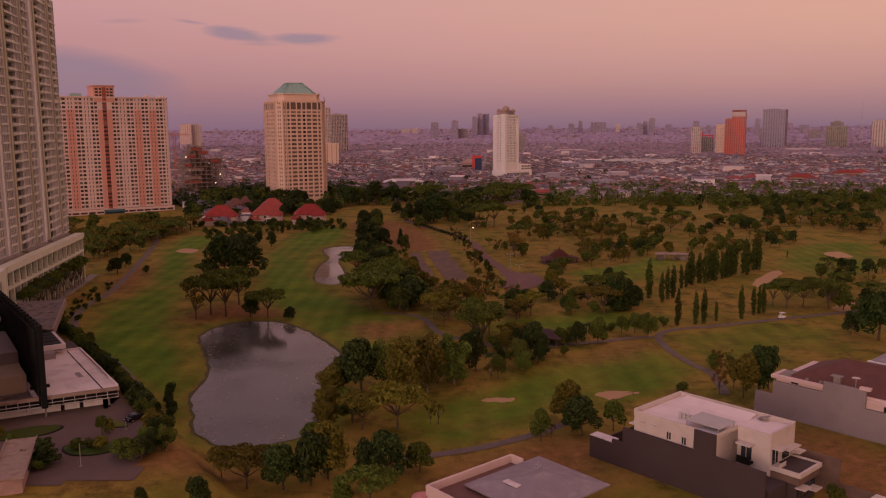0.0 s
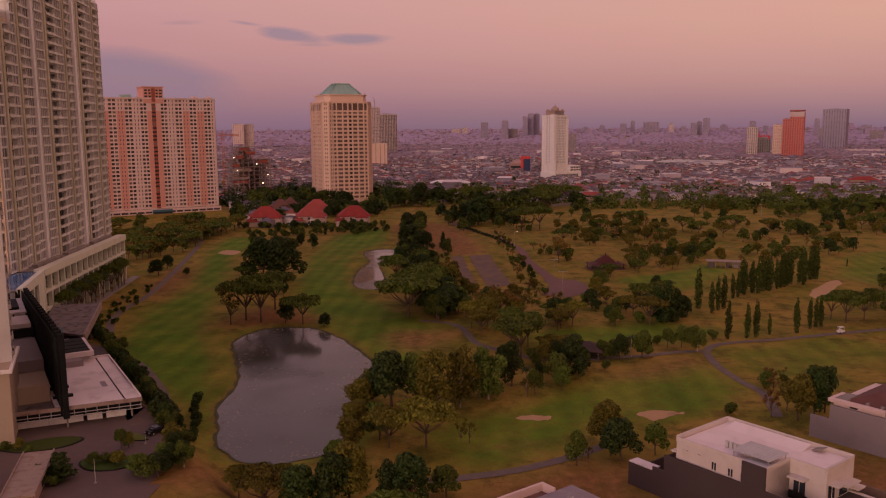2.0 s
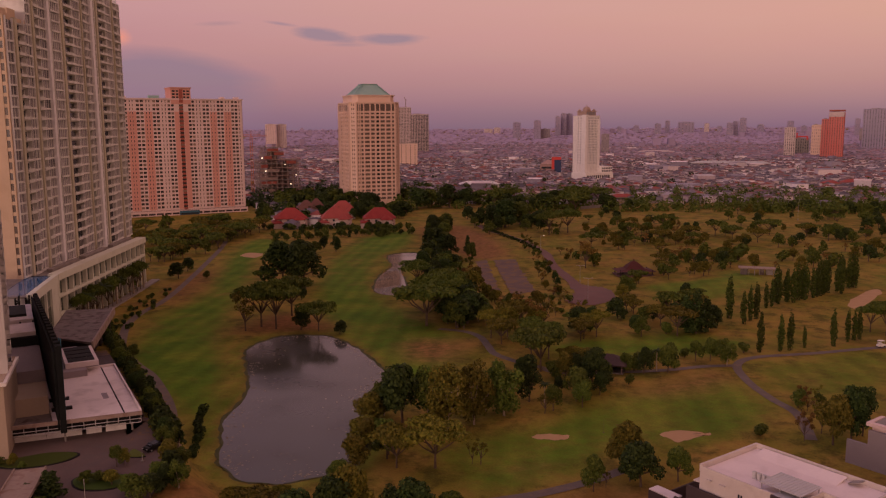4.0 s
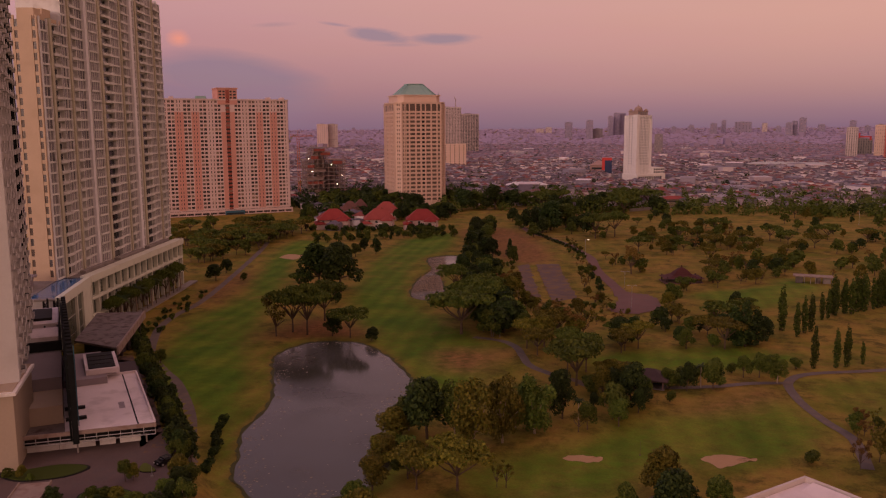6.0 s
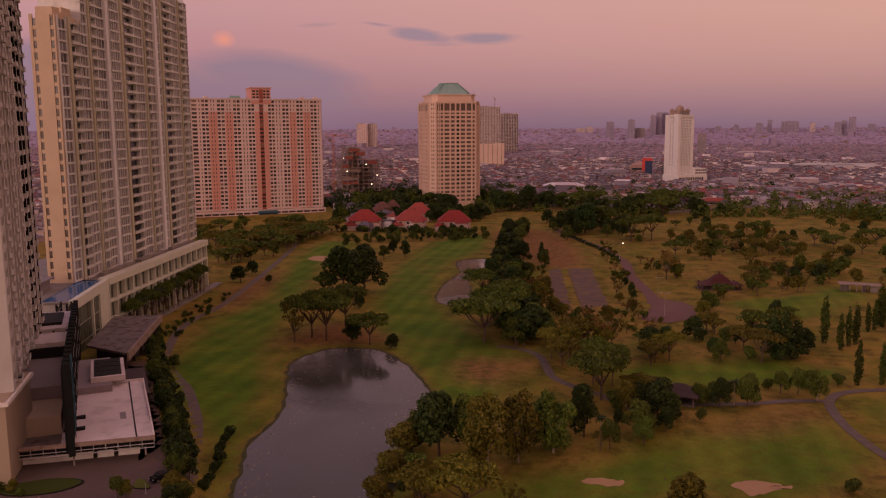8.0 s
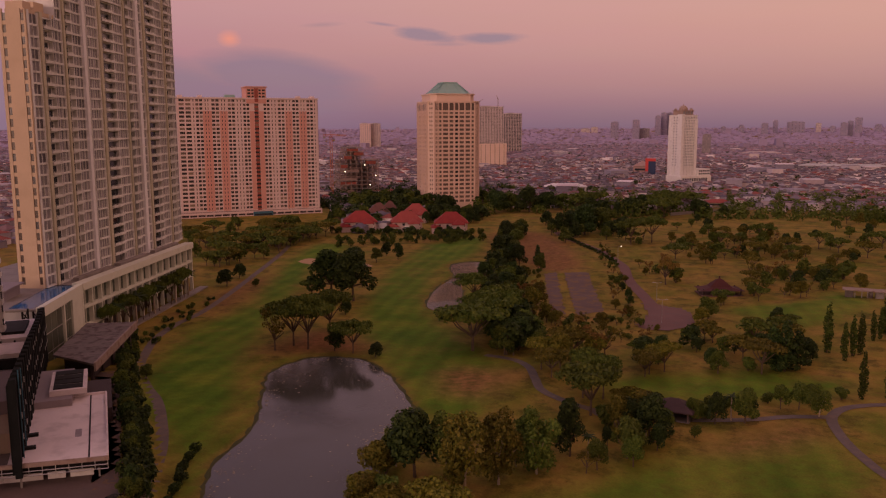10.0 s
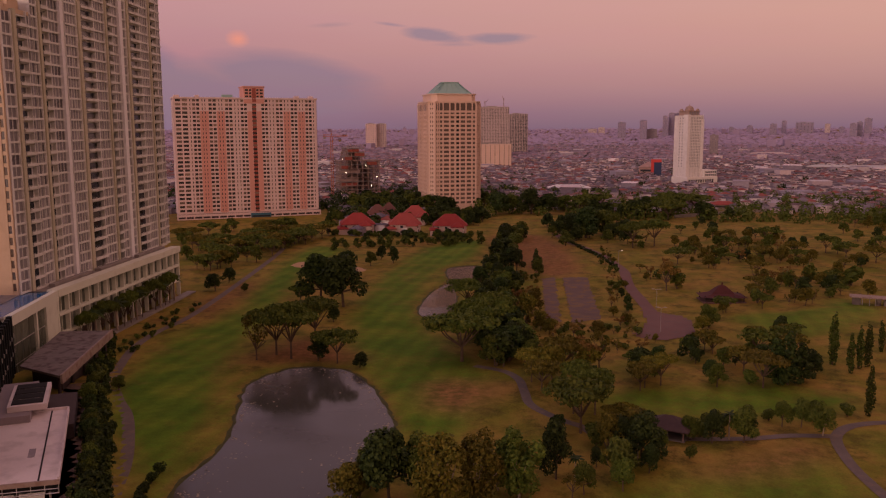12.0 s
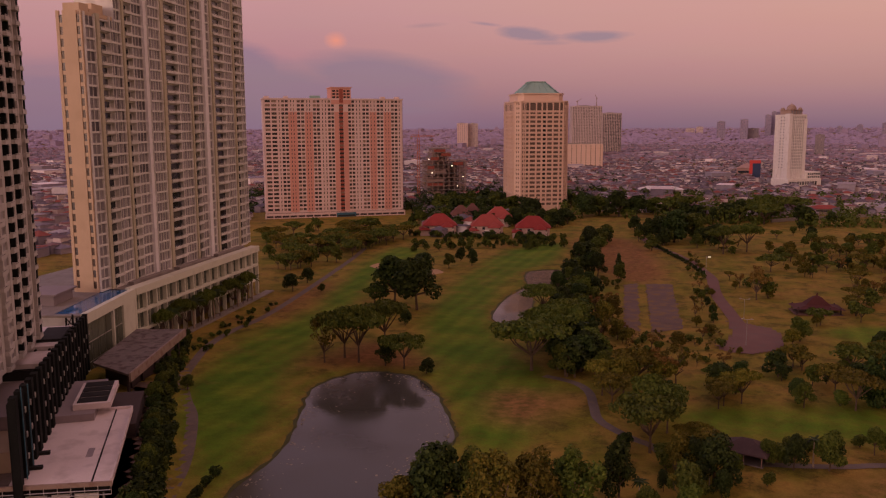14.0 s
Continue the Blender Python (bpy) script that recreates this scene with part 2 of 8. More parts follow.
    wave.inputs["Scale"].default_value, wave.inputs["Distortion"].default_value, wave.inputs["Detail"].default_value = 0.045, 3.0, 2.0
    wave.inputs["Detail Scale"].default_value = 0.3
    L(tc.outputs["Object"], wave.inputs["Vector"])
    mown = math_of("ADD", math_of("MULTIPLY", math_of("MULTIPLY", wave.outputs["Fac"], fac), 0.20), 0.92)
    L(math_of("MULTIPLY", mr.outputs[0], mown), hsv.inputs["Value"])
    L(col, hsv.inputs["Color"])
    L(hsv.outputs[0], bsdf.inputs["Base Color"])
    bp = N("ShaderNodeBump")
    bp.inputs["Strength"].default_value, bp.inputs["Distance"].default_value = 0.5, 0.25
    L(small, bp.inputs["Height"])
    L(bp.outputs[0], bsdf.inputs["Normal"])
    return mat


def water_material():
    mat = bpy.data.materials.new("pond_water")
    mat.use_nodes = True
    nt = mat.node_tree
    N, L = nt.nodes.new, nt.links.new
    bsdf = nt.nodes["Principled BSDF"]
    bsdf.inputs["Base Color"].default_value = (0.060, 0.058, 0.046, 1)
    bsdf.inputs["Roughness"].default_value = 0.06
    bsdf.inputs["IOR"].default_value = 1.33
    tc, n1, n2, bp = N("ShaderNodeTexCoord"), N("ShaderNodeTexNoise"), N("ShaderNodeTexNoise"), N("ShaderNodeBump")
    L(tc.outputs["Object"], n1.inputs["Vector"])
    L(tc.outputs["Object"], n2.inputs["Vector"])
    n1.inputs["Scale"].default_value, n1.inputs["Detail"].default_value = 1.3, 4
    n2.inputs["Scale"].default_value, n2.inputs["Detail"].default_value = 0.05, 4
    bp.inputs["Strength"].default_value, bp.inputs["Distance"].default_value = 0.14, 0.05
    L(n1.outputs[0], bp.inputs["Height"])
    L(bp.outputs[0], bsdf.inputs["Normal"])
    mr = N("ShaderNodeMapRange")
    mr.inputs[1].default_value, mr.inputs[2].default_value = 0.4, 0.65
    mr.inputs[3].default_value, mr.inputs[4].default_value = 0.10, 0.28
    L(n2.outputs[0], mr.inputs[0])
    L(mr.outputs[0], bsdf.inputs["Roughness"])
    return mat


def glass_material(name, tone=(0.03, 0.035, 0.045), rough=0.12, per="Island", spread=0.0):
    """Dark window glass that mirrors the sky, curtain tones varying pane by pane."""
    mat = bpy.data.materials.new(name)
    mat.use_nodes = True
    nt = mat.node_tree
    N, L = nt.nodes.new, nt.links.new
    bsdf = nt.nodes["Principled BSDF"]
    bsdf.inputs["Roughness"].default_value = rough
    rnd = N("ShaderNodeNewGeometry").outputs["Random Per Island"] if per == "Island" else N("ShaderNodeObjectInfo").outputs["Random"]
    rp = N("ShaderNodeValToRGB")
    rp.color_ramp.elements[0].color = (*tone, 1)
    rp.color_ramp.elements[0].position = 0.55
    rp.color_ramp.elements[1].color = (*(c * spread for c in tone), 1) if spread else (tone[0] * 5 + 0.03, tone[1] * 4 + 0.03, tone[2] * 3 + 0.03, 1)
    L(rnd, rp.inputs[0])
    L(rp.outputs[0], bsdf.inputs["Base Color"])
    return mat


M = {
    "grass": ground_material(),
    "water": water_material(),
    # Wet earth and grass, with the shore's shadow rim in the tone.
    "mud": material("shadow_rimmed_bank", (0.034, 0.040, 0.008), (0.070, 0.070, 0.012), 0.8, 0.4, 3.0),
    "sand": material("bunker_sand", (0.37, 0.23, 0.115), (0.46, 0.29, 0.15), 0.95, 0.3, 3.0),
    "path": material("worn_asphalt_path", (0.105, 0.083, 0.072), (0.155, 0.122, 0.105), 0.9, 0.2, 3.0, stain=(0.2, 0.14, 0.09), stain_amount=0.5),
    "lot": material("faded_asphalt", (0.105, 0.070, 0.056), (0.15, 0.10, 0.082), 0.9, 0.10, 1.6, stain=(0.19, 0.115, 0.04), stain_amount=1.0),
    "red_paving": material("red_paving", (0.135, 0.072, 0.062), (0.18, 0.095, 0.080), 0.9, 0.1, 2.0, stain=(0.13, 0.09, 0.08), stain_amount=0.6),
    "yard": material("brick_paving", (0.095, 0.066, 0.060), (0.14, 0.096, 0.086), 0.9, 0.12, 2.5, stain=(0.1, 0.08, 0.075), stain_amount=0.6),
    "bark": material("bark", (0.075, 0.05, 0.035), (0.14, 0.10, 0.07), 0.95, 1.2, 9.0, bump=0.5),
    "pale_bark": material("pale_bark", (0.26, 0.20, 0.15), (0.36, 0.29, 0.22), 0.9, 1.2, 9.0, bump=0.4),
    "pond_leaf": material("pond_leaf", (0.20, 0.175, 0.11), (0.32, 0.27, 0.18), 0.6, 0.5, 4.0, per="Island", spread=0.35),
    "leaf_dark": foliage("dark_leaves", (0.017, 0.035, 0.008), (0.058, 0.086, 0.016)),
    "leaf_mid": foliage("green_leaves", (0.052, 0.086, 0.012), (0.128, 0.152, 0.022)),
    "leaf_olive": foliage("olive_leaves", (0.080, 0.085, 0.009), (0.180, 0.150, 0.020)),
    "leaf_dry": foliage("dry_leaves", (0.15, 0.092, 0.020), (0.25, 0.158, 0.036)),
    "leaf_cypress": foliage("cypress_leaves", (0.027, 0.048, 0.006), (0.074, 0.094, 0.012)),
    "white": material("white_paint", (0.70, 0.66, 0.63), (0.80, 0.76, 0.73), 0.7, 0.25, 4.0, stain=(0.5, 0.45, 0.42), stain_amount=0.4),
    "house_white": material("house_white_render", (0.52, 0.455, 0.42), (0.60, 0.525, 0.485), 0.8, 0.2, 4.0, stain=(0.44, 0.37, 0.33), stain_amount=0.4),
    "podium_cream": material("podium_cream_paint", (0.60, 0.60, 0.50), (0.67, 0.67, 0.56), 0.8, 0.1, 2.0, stain=(0.46, 0.45, 0.37), stain_amount=0.4),
    # Low-sun warmth put into the colour of the tower's end wall.
    "sun_cream": material("sunlit_cream_tint", (0.53, 0.40, 0.28), (0.61, 0.46, 0.33), 0.75, 0.1, 2.0, stain=(0.47, 0.34, 0.23), stain_amount=0.4),
    "cream": material("cream_paint", (0.58, 0.44, 0.42), (0.66, 0.505, 0.48), 0.75, 0.1, 2.0, stain=(0.5, 0.37, 0.28), stain_amount=0.4),
    "dusty_pink": material("dusty_pink_render", (0.34, 0.215, 0.19), (0.41, 0.265, 0.235), 0.85, 0.15, 2.5, stain=(0.24, 0.17, 0.15), stain_amount=0.5),
    "dusty_brown": material("dusty_brown_render", (0.135, 0.088, 0.070), (0.18, 0.118, 0.094), 0.9, 0.15, 2.5, stain=(0.10, 0.068, 0.055), stain_amount=0.6),
    "near_white": material("weathered_white_render", (0.50, 0.475, 0.46), (0.56, 0.535, 0.515), 0.85, 0.06, 2.0, stain=(0.42, 0.39, 0.36), stain_amount=0.5),
    "tan": material("tan_render", (0.36, 0.285, 0.215), (0.42, 0.335, 0.255), 0.85, 0.06, 2.0, stain=(0.30, 0.22, 0.17), stain_amount=0.5),
    "salmon": material("salmon_paint", (0.53, 0.265, 0.215), (0.60, 0.305, 0.25), 0.75, 0.1, 2.0),
    "brick_red": material("brick_red_paint", (0.26, 0.07, 0.05), (0.32, 0.09, 0.065), 0.75, 0.1, 2.0),
    "maroon": material("maroon_roof", (0.060, 0.016, 0.016), (0.085, 0.024, 0.022), 0.8, 0.4, 4.0),
    "peach": material("peach_stone", (0.58, 0.42, 0.34), (0.66, 0.48, 0.39), 0.7, 0.08, 1.5, stain=(0.58, 0.38, 0.25), stain_amount=0.35),
    "dome_brown": material("brown_stone_dome", (0.30, 0.21, 0.17), (0.38, 0.27, 0.22), 0.7, 0.2, 2.0),
    "teal_roof": material("patina_roof", (0.20, 0.33, 0.30), (0.27, 0.40, 0.36), 0.6, 0.1, 2.0),
    "beige": material("beige_paint", (0.66, 0.645, 0.62), (0.74, 0.725, 0.70), 0.75, 0.12, 2.5, stain=(0.46, 0.43, 0.39), stain_amount=0.5),
    "grey_panel": material("grey_panel", (0.42, 0.41, 0.40), (0.50, 0.48, 0.47), 0.6, 0.12, 2.5, stain=(0.3, 0.27, 0.26), stain_amount=0.4),
    "fin_white": material("pale_fin_paint", (0.78, 0.77, 0.79), (0.84, 0.83, 0.85), 0.6, 0.2, 3.0, stain=(0.62, 0.6, 0.6), stain_amount=0.3),
    "ochre": material("ochre_paint", (0.47, 0.435, 0.32), (0.54, 0.50, 0.375), 0.75, 0.12, 2.5),
    "dark_steel": material("dark_steel", (0.012, 0.012, 0.012), (0.024, 0.023, 0.023), 0.7, 0.4, 5.0, metal=0.2, spec=0.15),
    "black_panel": material("black_cladding", (0.008, 0.009, 0.009), (0.018, 0.02, 0.02), 0.8, 0.3, 4.0, spec=0.08),
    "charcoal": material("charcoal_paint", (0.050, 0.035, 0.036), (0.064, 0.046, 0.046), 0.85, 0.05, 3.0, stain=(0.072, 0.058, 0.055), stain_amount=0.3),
    "deck_white": material("pale_roof_coating", (0.70, 0.60, 0.58), (0.78, 0.67, 0.65), 0.8, 0.15, 2.5, stain=(0.58, 0.48, 0.46), stain_amount=0.4),
    "worn_roof": material("worn_pale_roof", (0.25, 0.19, 0.16), (0.32, 0.24, 0.20), 0.9, 0.25, 3.0, stain=(0.2, 0.12, 0.09), stain_amount=0.8),
    "roof_white": material("pale_membrane", (0.58, 0.51, 0.52), (0.68, 0.60, 0.60), 0.8, 0.12, 2.5, stain=(0.36, 0.31, 0.31), stain_amount=0.45),
    "concrete": material("raw_concrete", (0.21, 0.185, 0.17), (0.29, 0.255, 0.235), 0.9, 0.15, 3.0, stain=(0.18, 0.15, 0.13), stain_amount=0.6),
    "weathered": material("weathered_slab", (0.115, 0.095, 0.088), (0.19, 0.155, 0.142), 0.9, 0.22, 1.2, stain=(0.06, 0.036, 0.030), stain_amount=0.9),
    "render_grey": material("grey_render", (0.235, 0.20, 0.205), (0.28, 0.24, 0.245), 0.9, 0.08, 3.0, stain=(0.20, 0.168, 0.168), stain_amount=0.4),
    "brown_roof": material("brown_roof_tiles", (0.10, 0.042, 0.034), (0.14, 0.06, 0.048), 0.8, 0.4, 4.0, bump=0.4),
    "dark_roof": material("dark_shingles", (0.055, 0.034, 0.032), (0.085, 0.052, 0.048), 0.85, 0.4, 4.0, bump=0.4),
    "red_roof": material("red_roof_tiles", (0.22, 0.026, 0.022), (0.28, 0.040, 0.032), 0.8, 0.3, 4.0, bump=0.3),
    "orange_roof": material("orange_roof_tiles", (0.26, 0.048, 0.040), (0.32, 0.070, 0.055), 0.8, 0.3, 4.0, bump=0.3),
    "slate_roof": material("grey_roof_sheet", (0.21, 0.18, 0.20), (0.28, 0.24, 0.26), 0.7, 0.2, 3.0, stain=(0.34, 0.29, 0.30), stain_amount=0.6),
    "tin": material("ribbed_tin", (0.42, 0.42, 0.43), (0.52, 0.51, 0.52), 0.45, 0.3, 4.0, metal=0.3),
    "glass": glass_material("window_glass"),
    "glass_warm": glass_material("curtained_glass", (0.045, 0.038, 0.036), 0.25),
    "glass_pale": glass_material("pale_curtained_glass", (0.22, 0.205, 0.215), 0.3, spread=1.7),
    "glass_green": glass_material("greenish_glass", (0.085, 0.095, 0.075), 0.25, spread=2.0),
    "glass_dim": glass_material("dim_mauve_glass", (0.085, 0.075, 0.085), 0.3, spread=1.6),
    "glass_brown": glass_material("brown_tinted_glass", (0.10, 0.066, 0.052), 0.35, spread=1.5),
    # Far-tower tones with aerial haze mixed into the base colour.
    "haze": material("haze_tinted_concrete", (0.265, 0.228, 0.315), (0.315, 0.27, 0.365), 0.9, 0.02, 0.4),
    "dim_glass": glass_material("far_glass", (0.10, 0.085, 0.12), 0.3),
    "sign_blue": material("dark_blue_sign", (0.02, 0.035, 0.09), (0.03, 0.05, 0.12), 0.5, 0.3, 3.0),
    "blue_tarp": material("blue_tarp", (0.02, 0.10, 0.20), (0.03, 0.14, 0.26), 0.5, 0.3, 3.0),
    "teal_panel": material("teal_panel", (0.03, 0.10, 0.14), (0.045, 0.13, 0.18), 0.5, 0.3, 3.0),
    "pool": material("pool_water", (0.015, 0.10, 0.26), (0.02, 0.13, 0.32), 0.08, 0.3, 2.0),
    "steel": material("painted_steel", (0.45, 0.43, 0.42), (0.55, 0.52, 0.5), 0.4, 0.5, 4.0, metal=0.6),
    "crane": material("crane_orange", (0.38, 0.12, 0.05), (0.45, 0.15, 0.07), 0.6, 0.5, 3.0),
    "red_paint": material("red_paint", (0.52, 0.05, 0.045), (0.6, 0.07, 0.06), 0.6, 0.1, 2.0),
    "rust_red": material("rust_red_facade", (0.47, 0.125, 0.105), (0.54, 0.155, 0.13), 0.7, 0.05, 1.0),
    "raw_frame": material("dark_raw_concrete", (0.27, 0.19, 0.165), (0.36, 0.26, 0.225), 0.95, 0.15, 2.0),
    "rose_grey": material("rose_grey_facade", (0.46, 0.375, 0.36), (0.54, 0.44, 0.42), 0.8, 0.05, 1.0, stain=(0.30, 0.24, 0.24), stain_amount=0.5),
    "mauve_grey": material("grey_facade", (0.22, 0.185, 0.20), (0.28, 0.235, 0.25), 0.7, 0.05, 1.0),
    "lamp_glow": glow("lamp_glow", (1.0, 0.82, 0.6), 5.0),
    "tyre": material("tyre_rubber", (0.015, 0.015, 0.015), (0.025, 0.025, 0.025), 0.85, 1, 8),
    "car_black": material("black_car_paint", (0.012, 0.012, 0.014), (0.018, 0.018, 0.02), 0.2, 0.5, 2, metal=0.3, bump=0),
    "pink_cloth": material("pink_cloth", (0.50, 0.20, 0.20), (0.58, 0.25, 0.25), 0.9, 1, 8),
}


# ---------------------------------------------------------------- mesh helpers
def part(name, bm, mat, parent=None, label="", smooth=False):
    me = bpy.data.meshes.new(name)
    bm.to_mesh(me)
    bm.free()
    for m in (mat if isinstance(mat, (list, tuple)) else [mat]):
        me.materials.append(M[m] if isinstance(m, str) else m)
    if smooth:
        for p in me.polygons:
            p.use_smooth = True
    ob = new(name, me)
    if parent is not None:
        ob.parent = parent
    if label:
        ob["label"] = label
    return ob


def thing(name, x, y, z=0.0, rz=0.0, label="", category="", group="", kind=""):
    ob = new(name)
    ob.matrix_world = pose(x, y, z, 0, 0, rz)
    return tagged(ob, label, category, group, kind)


def box(bm, x0, x1, y0, y1, z0, z1, mi=0):
    v = [bm.verts.new(p) for p in ((x0, y0, z0), (x1, y0, z0), (x1, y1, z0), (x0, y1, z0), (x0, y0, z1), (x1, y0, z1), (x1, y1, z1), (x0, y1, z1))]
    for q in ((3, 2, 1, 0), (4, 5, 6, 7), (0, 1, 5, 4), (1, 2, 6, 5), (2, 3, 7, 6), (3, 0, 4, 7)):
        bm.faces.new([v[i] for i in q]).material_index = mi


def boxes(*rows):
    bm = bmesh.new()
    for r in rows:
        box(bm, *r)
    return bm


def prism(bm, pts, z0, z1, mi=0):
    """An upright prism over a plan outline."""
    area = sum(a[0] * b[1] - b[0] * a[1] for a, b in zip(pts, pts[1:] + pts[:1]))
    if area < 0:
        pts = pts[::-1]
    lo = [bm.verts.new((x, y, z0)) for x, y in pts]
    hi = [bm.verts.new((x, y, z1)) for x, y in pts]
    bm.faces.new(hi).material_index = mi
    bm.faces.new(lo[::-1]).material_index = mi
    for i in range(len(pts)):
        j = (i + 1) % len(pts)
        bm.faces.new((lo[i], lo[j], hi[j], hi[i])).material_index = mi


def rod(bm, a, b, r0, r1=None, n=6):
    """A tapered round bar from a to b."""
    a, b = Vector(a), Vector(b)
    r1 = r0 if r1 is None else r1
    q = (b - a).to_track_quat("Z", "Y").to_matrix()
    ring = [q @ Vector((math.cos(2 * math.pi * i / n), math.sin(2 * math.pi * i / n), 0)) for i in range(n)]
    lo, hi = [bm.verts.new(a + p * r0) for p in ring], [bm.verts.new(b + p * r1) for p in ring]
    for i in range(n):
        bm.faces.new((lo[i], lo[(i + 1) % n], hi[(i + 1) % n], hi[i]))
    bm.faces.new(hi)
    bm.faces.new(lo[::-1])


def hip_roof(bm, x0, x1, y0, y1, z, h, over=0.6, mi=0):
    """A hipped roof with eaves and a ridge along the longer side."""
    x0, x1, y0, y1 = x0 - over, x1 + over, y0 - over, y1 + over
    w, d = x1 - x0, y1 - y0
    if w >= d:
        r = [(x0 + d / 2, (y0 + y1) / 2), (x1 - d / 2 + 0.01, (y0 + y1) / 2)]
    else:
        r = [((x0 + x1) / 2, y0 + w / 2), ((x0 + x1) / 2, y1 - w / 2 + 0.01)]
    e = [bm.verts.new((x, y, z)) for x, y in ((x0, y0), (x1, y0), (x1, y1), (x0, y1))]
    u = [bm.verts.new((x, y, z - 0.25)) for x, y in ((x0, y0), (x1, y0), (x1, y1), (x0, y1))]
    t = [bm.verts.new((*p, z + h)) for p in r]
    if w >= d:
        fs = [(e[0], e[1], t[1], t[0]), (e[1], e[2], t[1]), (e[2], e[3], t[0], t[1]), (e[3], e[0], t[0])]
    else:
        fs = [(e[0], e[1], t[0]), (e[1], e[2], t[1], t[0]), (e[2], e[3], t[1]), (e[3], e[0], t[0], t[1])]
    for f in fs:
        bm.faces.new(f).material_index = mi
    for i in range(4):
        j = (i + 1) % 4
        bm.faces.new((u[i], u[j], e[j], e[i])).material_index = mi
    bm.faces.new(u[::-1]).material_index = mi


def smooth_loop(pts, steps=6):
    """A closed rounded outline through the points."""
    n, out = len(pts), []
    for i in range(n):
        p0, p1, p2, p3 = (Vector(pts[(i + k) % n]) for k in (-1, 0, 1, 2))
        for s in range(steps):
            t = s / steps
            out.append(tuple(0.5 * (2 * p1 + (p2 - p0) * t + (2 * p0 - 5 * p1 + 4 * p2 - p3) * t * t + (3 * p1 - p0 - 3 * p2 + p3) * t ** 3)))
    return out


def smooth_line(pts, steps=6):
    out = []
    for i in range(len(pts) - 1):
        p0, p1, p2, p3 = (Vector(pts[min(max(i + k, 0), len(pts) - 1)]) for k in (-1, 0, 1, 2))
        for s in range(steps):
            t = s / steps
            out.append(0.5 * (2 * p1 + (p2 - p0) * t + (2 * p0 - 5 * p1 + 4 * p2 - p3) * t * t + (3 * p1 - p0 - 3 * p2 + p3) * t ** 3))
    return out + [Vector(pts[-1])]


def inside_depth(X, Y, poly):
    """Signed distance of plan points to an outline, positive inside."""
    P = np.array(poly)
    Q = np.roll(P, -1, 0)
    best, odd = np.full(X.shape, 1e9), np.zeros(X.shape, bool)
    for (ax, ay), (bx, by) in zip(P, Q):
        dx, dy = bx - ax, by - ay
        t = np.clip(((X - ax) * dx + (Y - ay) * dy) / (dx * dx + dy * dy + 1e-9), 0, 1)
        best = np.minimum(best, np.hypot(X - ax - t * dx, Y - ay - t * dy))
        cross = (ay > Y) != (by > Y)
        with np.errstate(divide="ignore", invalid="ignore"):
            odd ^= cross & (X < (bx - ax) * (Y - ay) / (by - ay + 1e-12) + ax)
    return np.where(odd, best, -best)


# ---------------------------------------------------------------- ground, turf, water
POND = smooth_loop([(-80.2, 258.5), (-79.2, 266.8), (-74.6, 275.6), (-66.6, 278.0), (-57.5, 275.6), (-48.8, 265.2), (-43.6, 257.0), (-36.0, 242.6), (-33.0, 234.5),
                    (-35.4, 219.5), (-34.0, 204.0), (-29.8, 197.2), (-28.4, 186.5), (-29.5, 173.5), (-36.7, 165.8), (-42.1, 163.4), (-48.1, 163.8), (-53.4, 167.8),
                    (-57.2, 174.0), (-60.6, 184.5), (-64.6, 196.6), (-65.0, 211.0), (-67.4, 222.5), (-73.6, 239.5), (-77.8, 250.0)])
POND = [(x + 0.45 * math.sin(y * 0.7) * math.sin(x * 0.4 + 1), y + 0.35 * math.sin(x * 0.8)) for x, y in POND]
POND_FAR = smooth_loop([(-57.0, 354.0), (-60.8, 377.0), (-61.6, 397.0), (-60.4, 421.0), (-66.0, 441.3), (-67.3, 457.4), (-55.4, 464.8), (-47.9, 446.0),
                        (-49.9, 430.0), (-54.4, 418.4), (-54.6, 408.0), (-48.7, 378.6), (-44.9, 356.2), (-49, 347.4)])
# lush fairways and greens
FAIRWAYS = [
    smooth_loop([(-111.7, 241.4), (-129.1, 295.3), (-128.7, 346.3), (-154.7, 444.2), (-163.2, 509.8), (-138.5, 500.9), (-134.2, 433), (-114, 356.6),
                 (-98.9, 290.4), (-85.6, 252.6), (-72.1, 218.6), (-67.2, 189.9), (-85.6, 207.1)]),
    smooth_loop([(-60.4, 280.4), (-81.3, 346.3), (-97.1, 444.9), (-91.7, 539.7), (-69.1, 554.4), (-62.5, 488.9), (-69.5, 437.4), (-57.3, 354.2),
                 (-26.8, 294.6), (-15.1, 276.2), (-14.3, 238.1), (-27.7, 230.1), (-45.1, 261.2)]),
    smooth_loop([(-6.4, 190.7), (9, 201.1), (24.9, 215.3), (53.2, 240.5), (65, 233.8), (66.8, 210), (46.3, 189.3), (28.5, 187.8),
                 (13.5, 168.3), (0.2, 160.8), (-10.7, 170.5), (-12.6, 181.1)]),
    smooth_loop([(10.8, 264.1), (26.4, 279.5), (46.4, 282.5), (63.2, 295.1), (67.6, 288.7), (80.7, 284.5), (67.8, 264.9), (46.1, 258.1), (20.4, 251.6)]),
    smooth_loop([(69.4, 250.1), (96.2, 266.2), (120.7, 270.9), (128.2, 255.1), (105.4, 235.6), (79.9, 224.5)]),
    smooth_loop([(56, 374.7), (85.2, 389), (105, 414.3), (114.5, 387.4), (93.5, 358.1), (73.4, 345.5)]),
    smooth_loop([(200.7, 456), (237.4, 453.6), (208.2, 382.3), (171.5, 354.2), (159.3, 385)]),
]
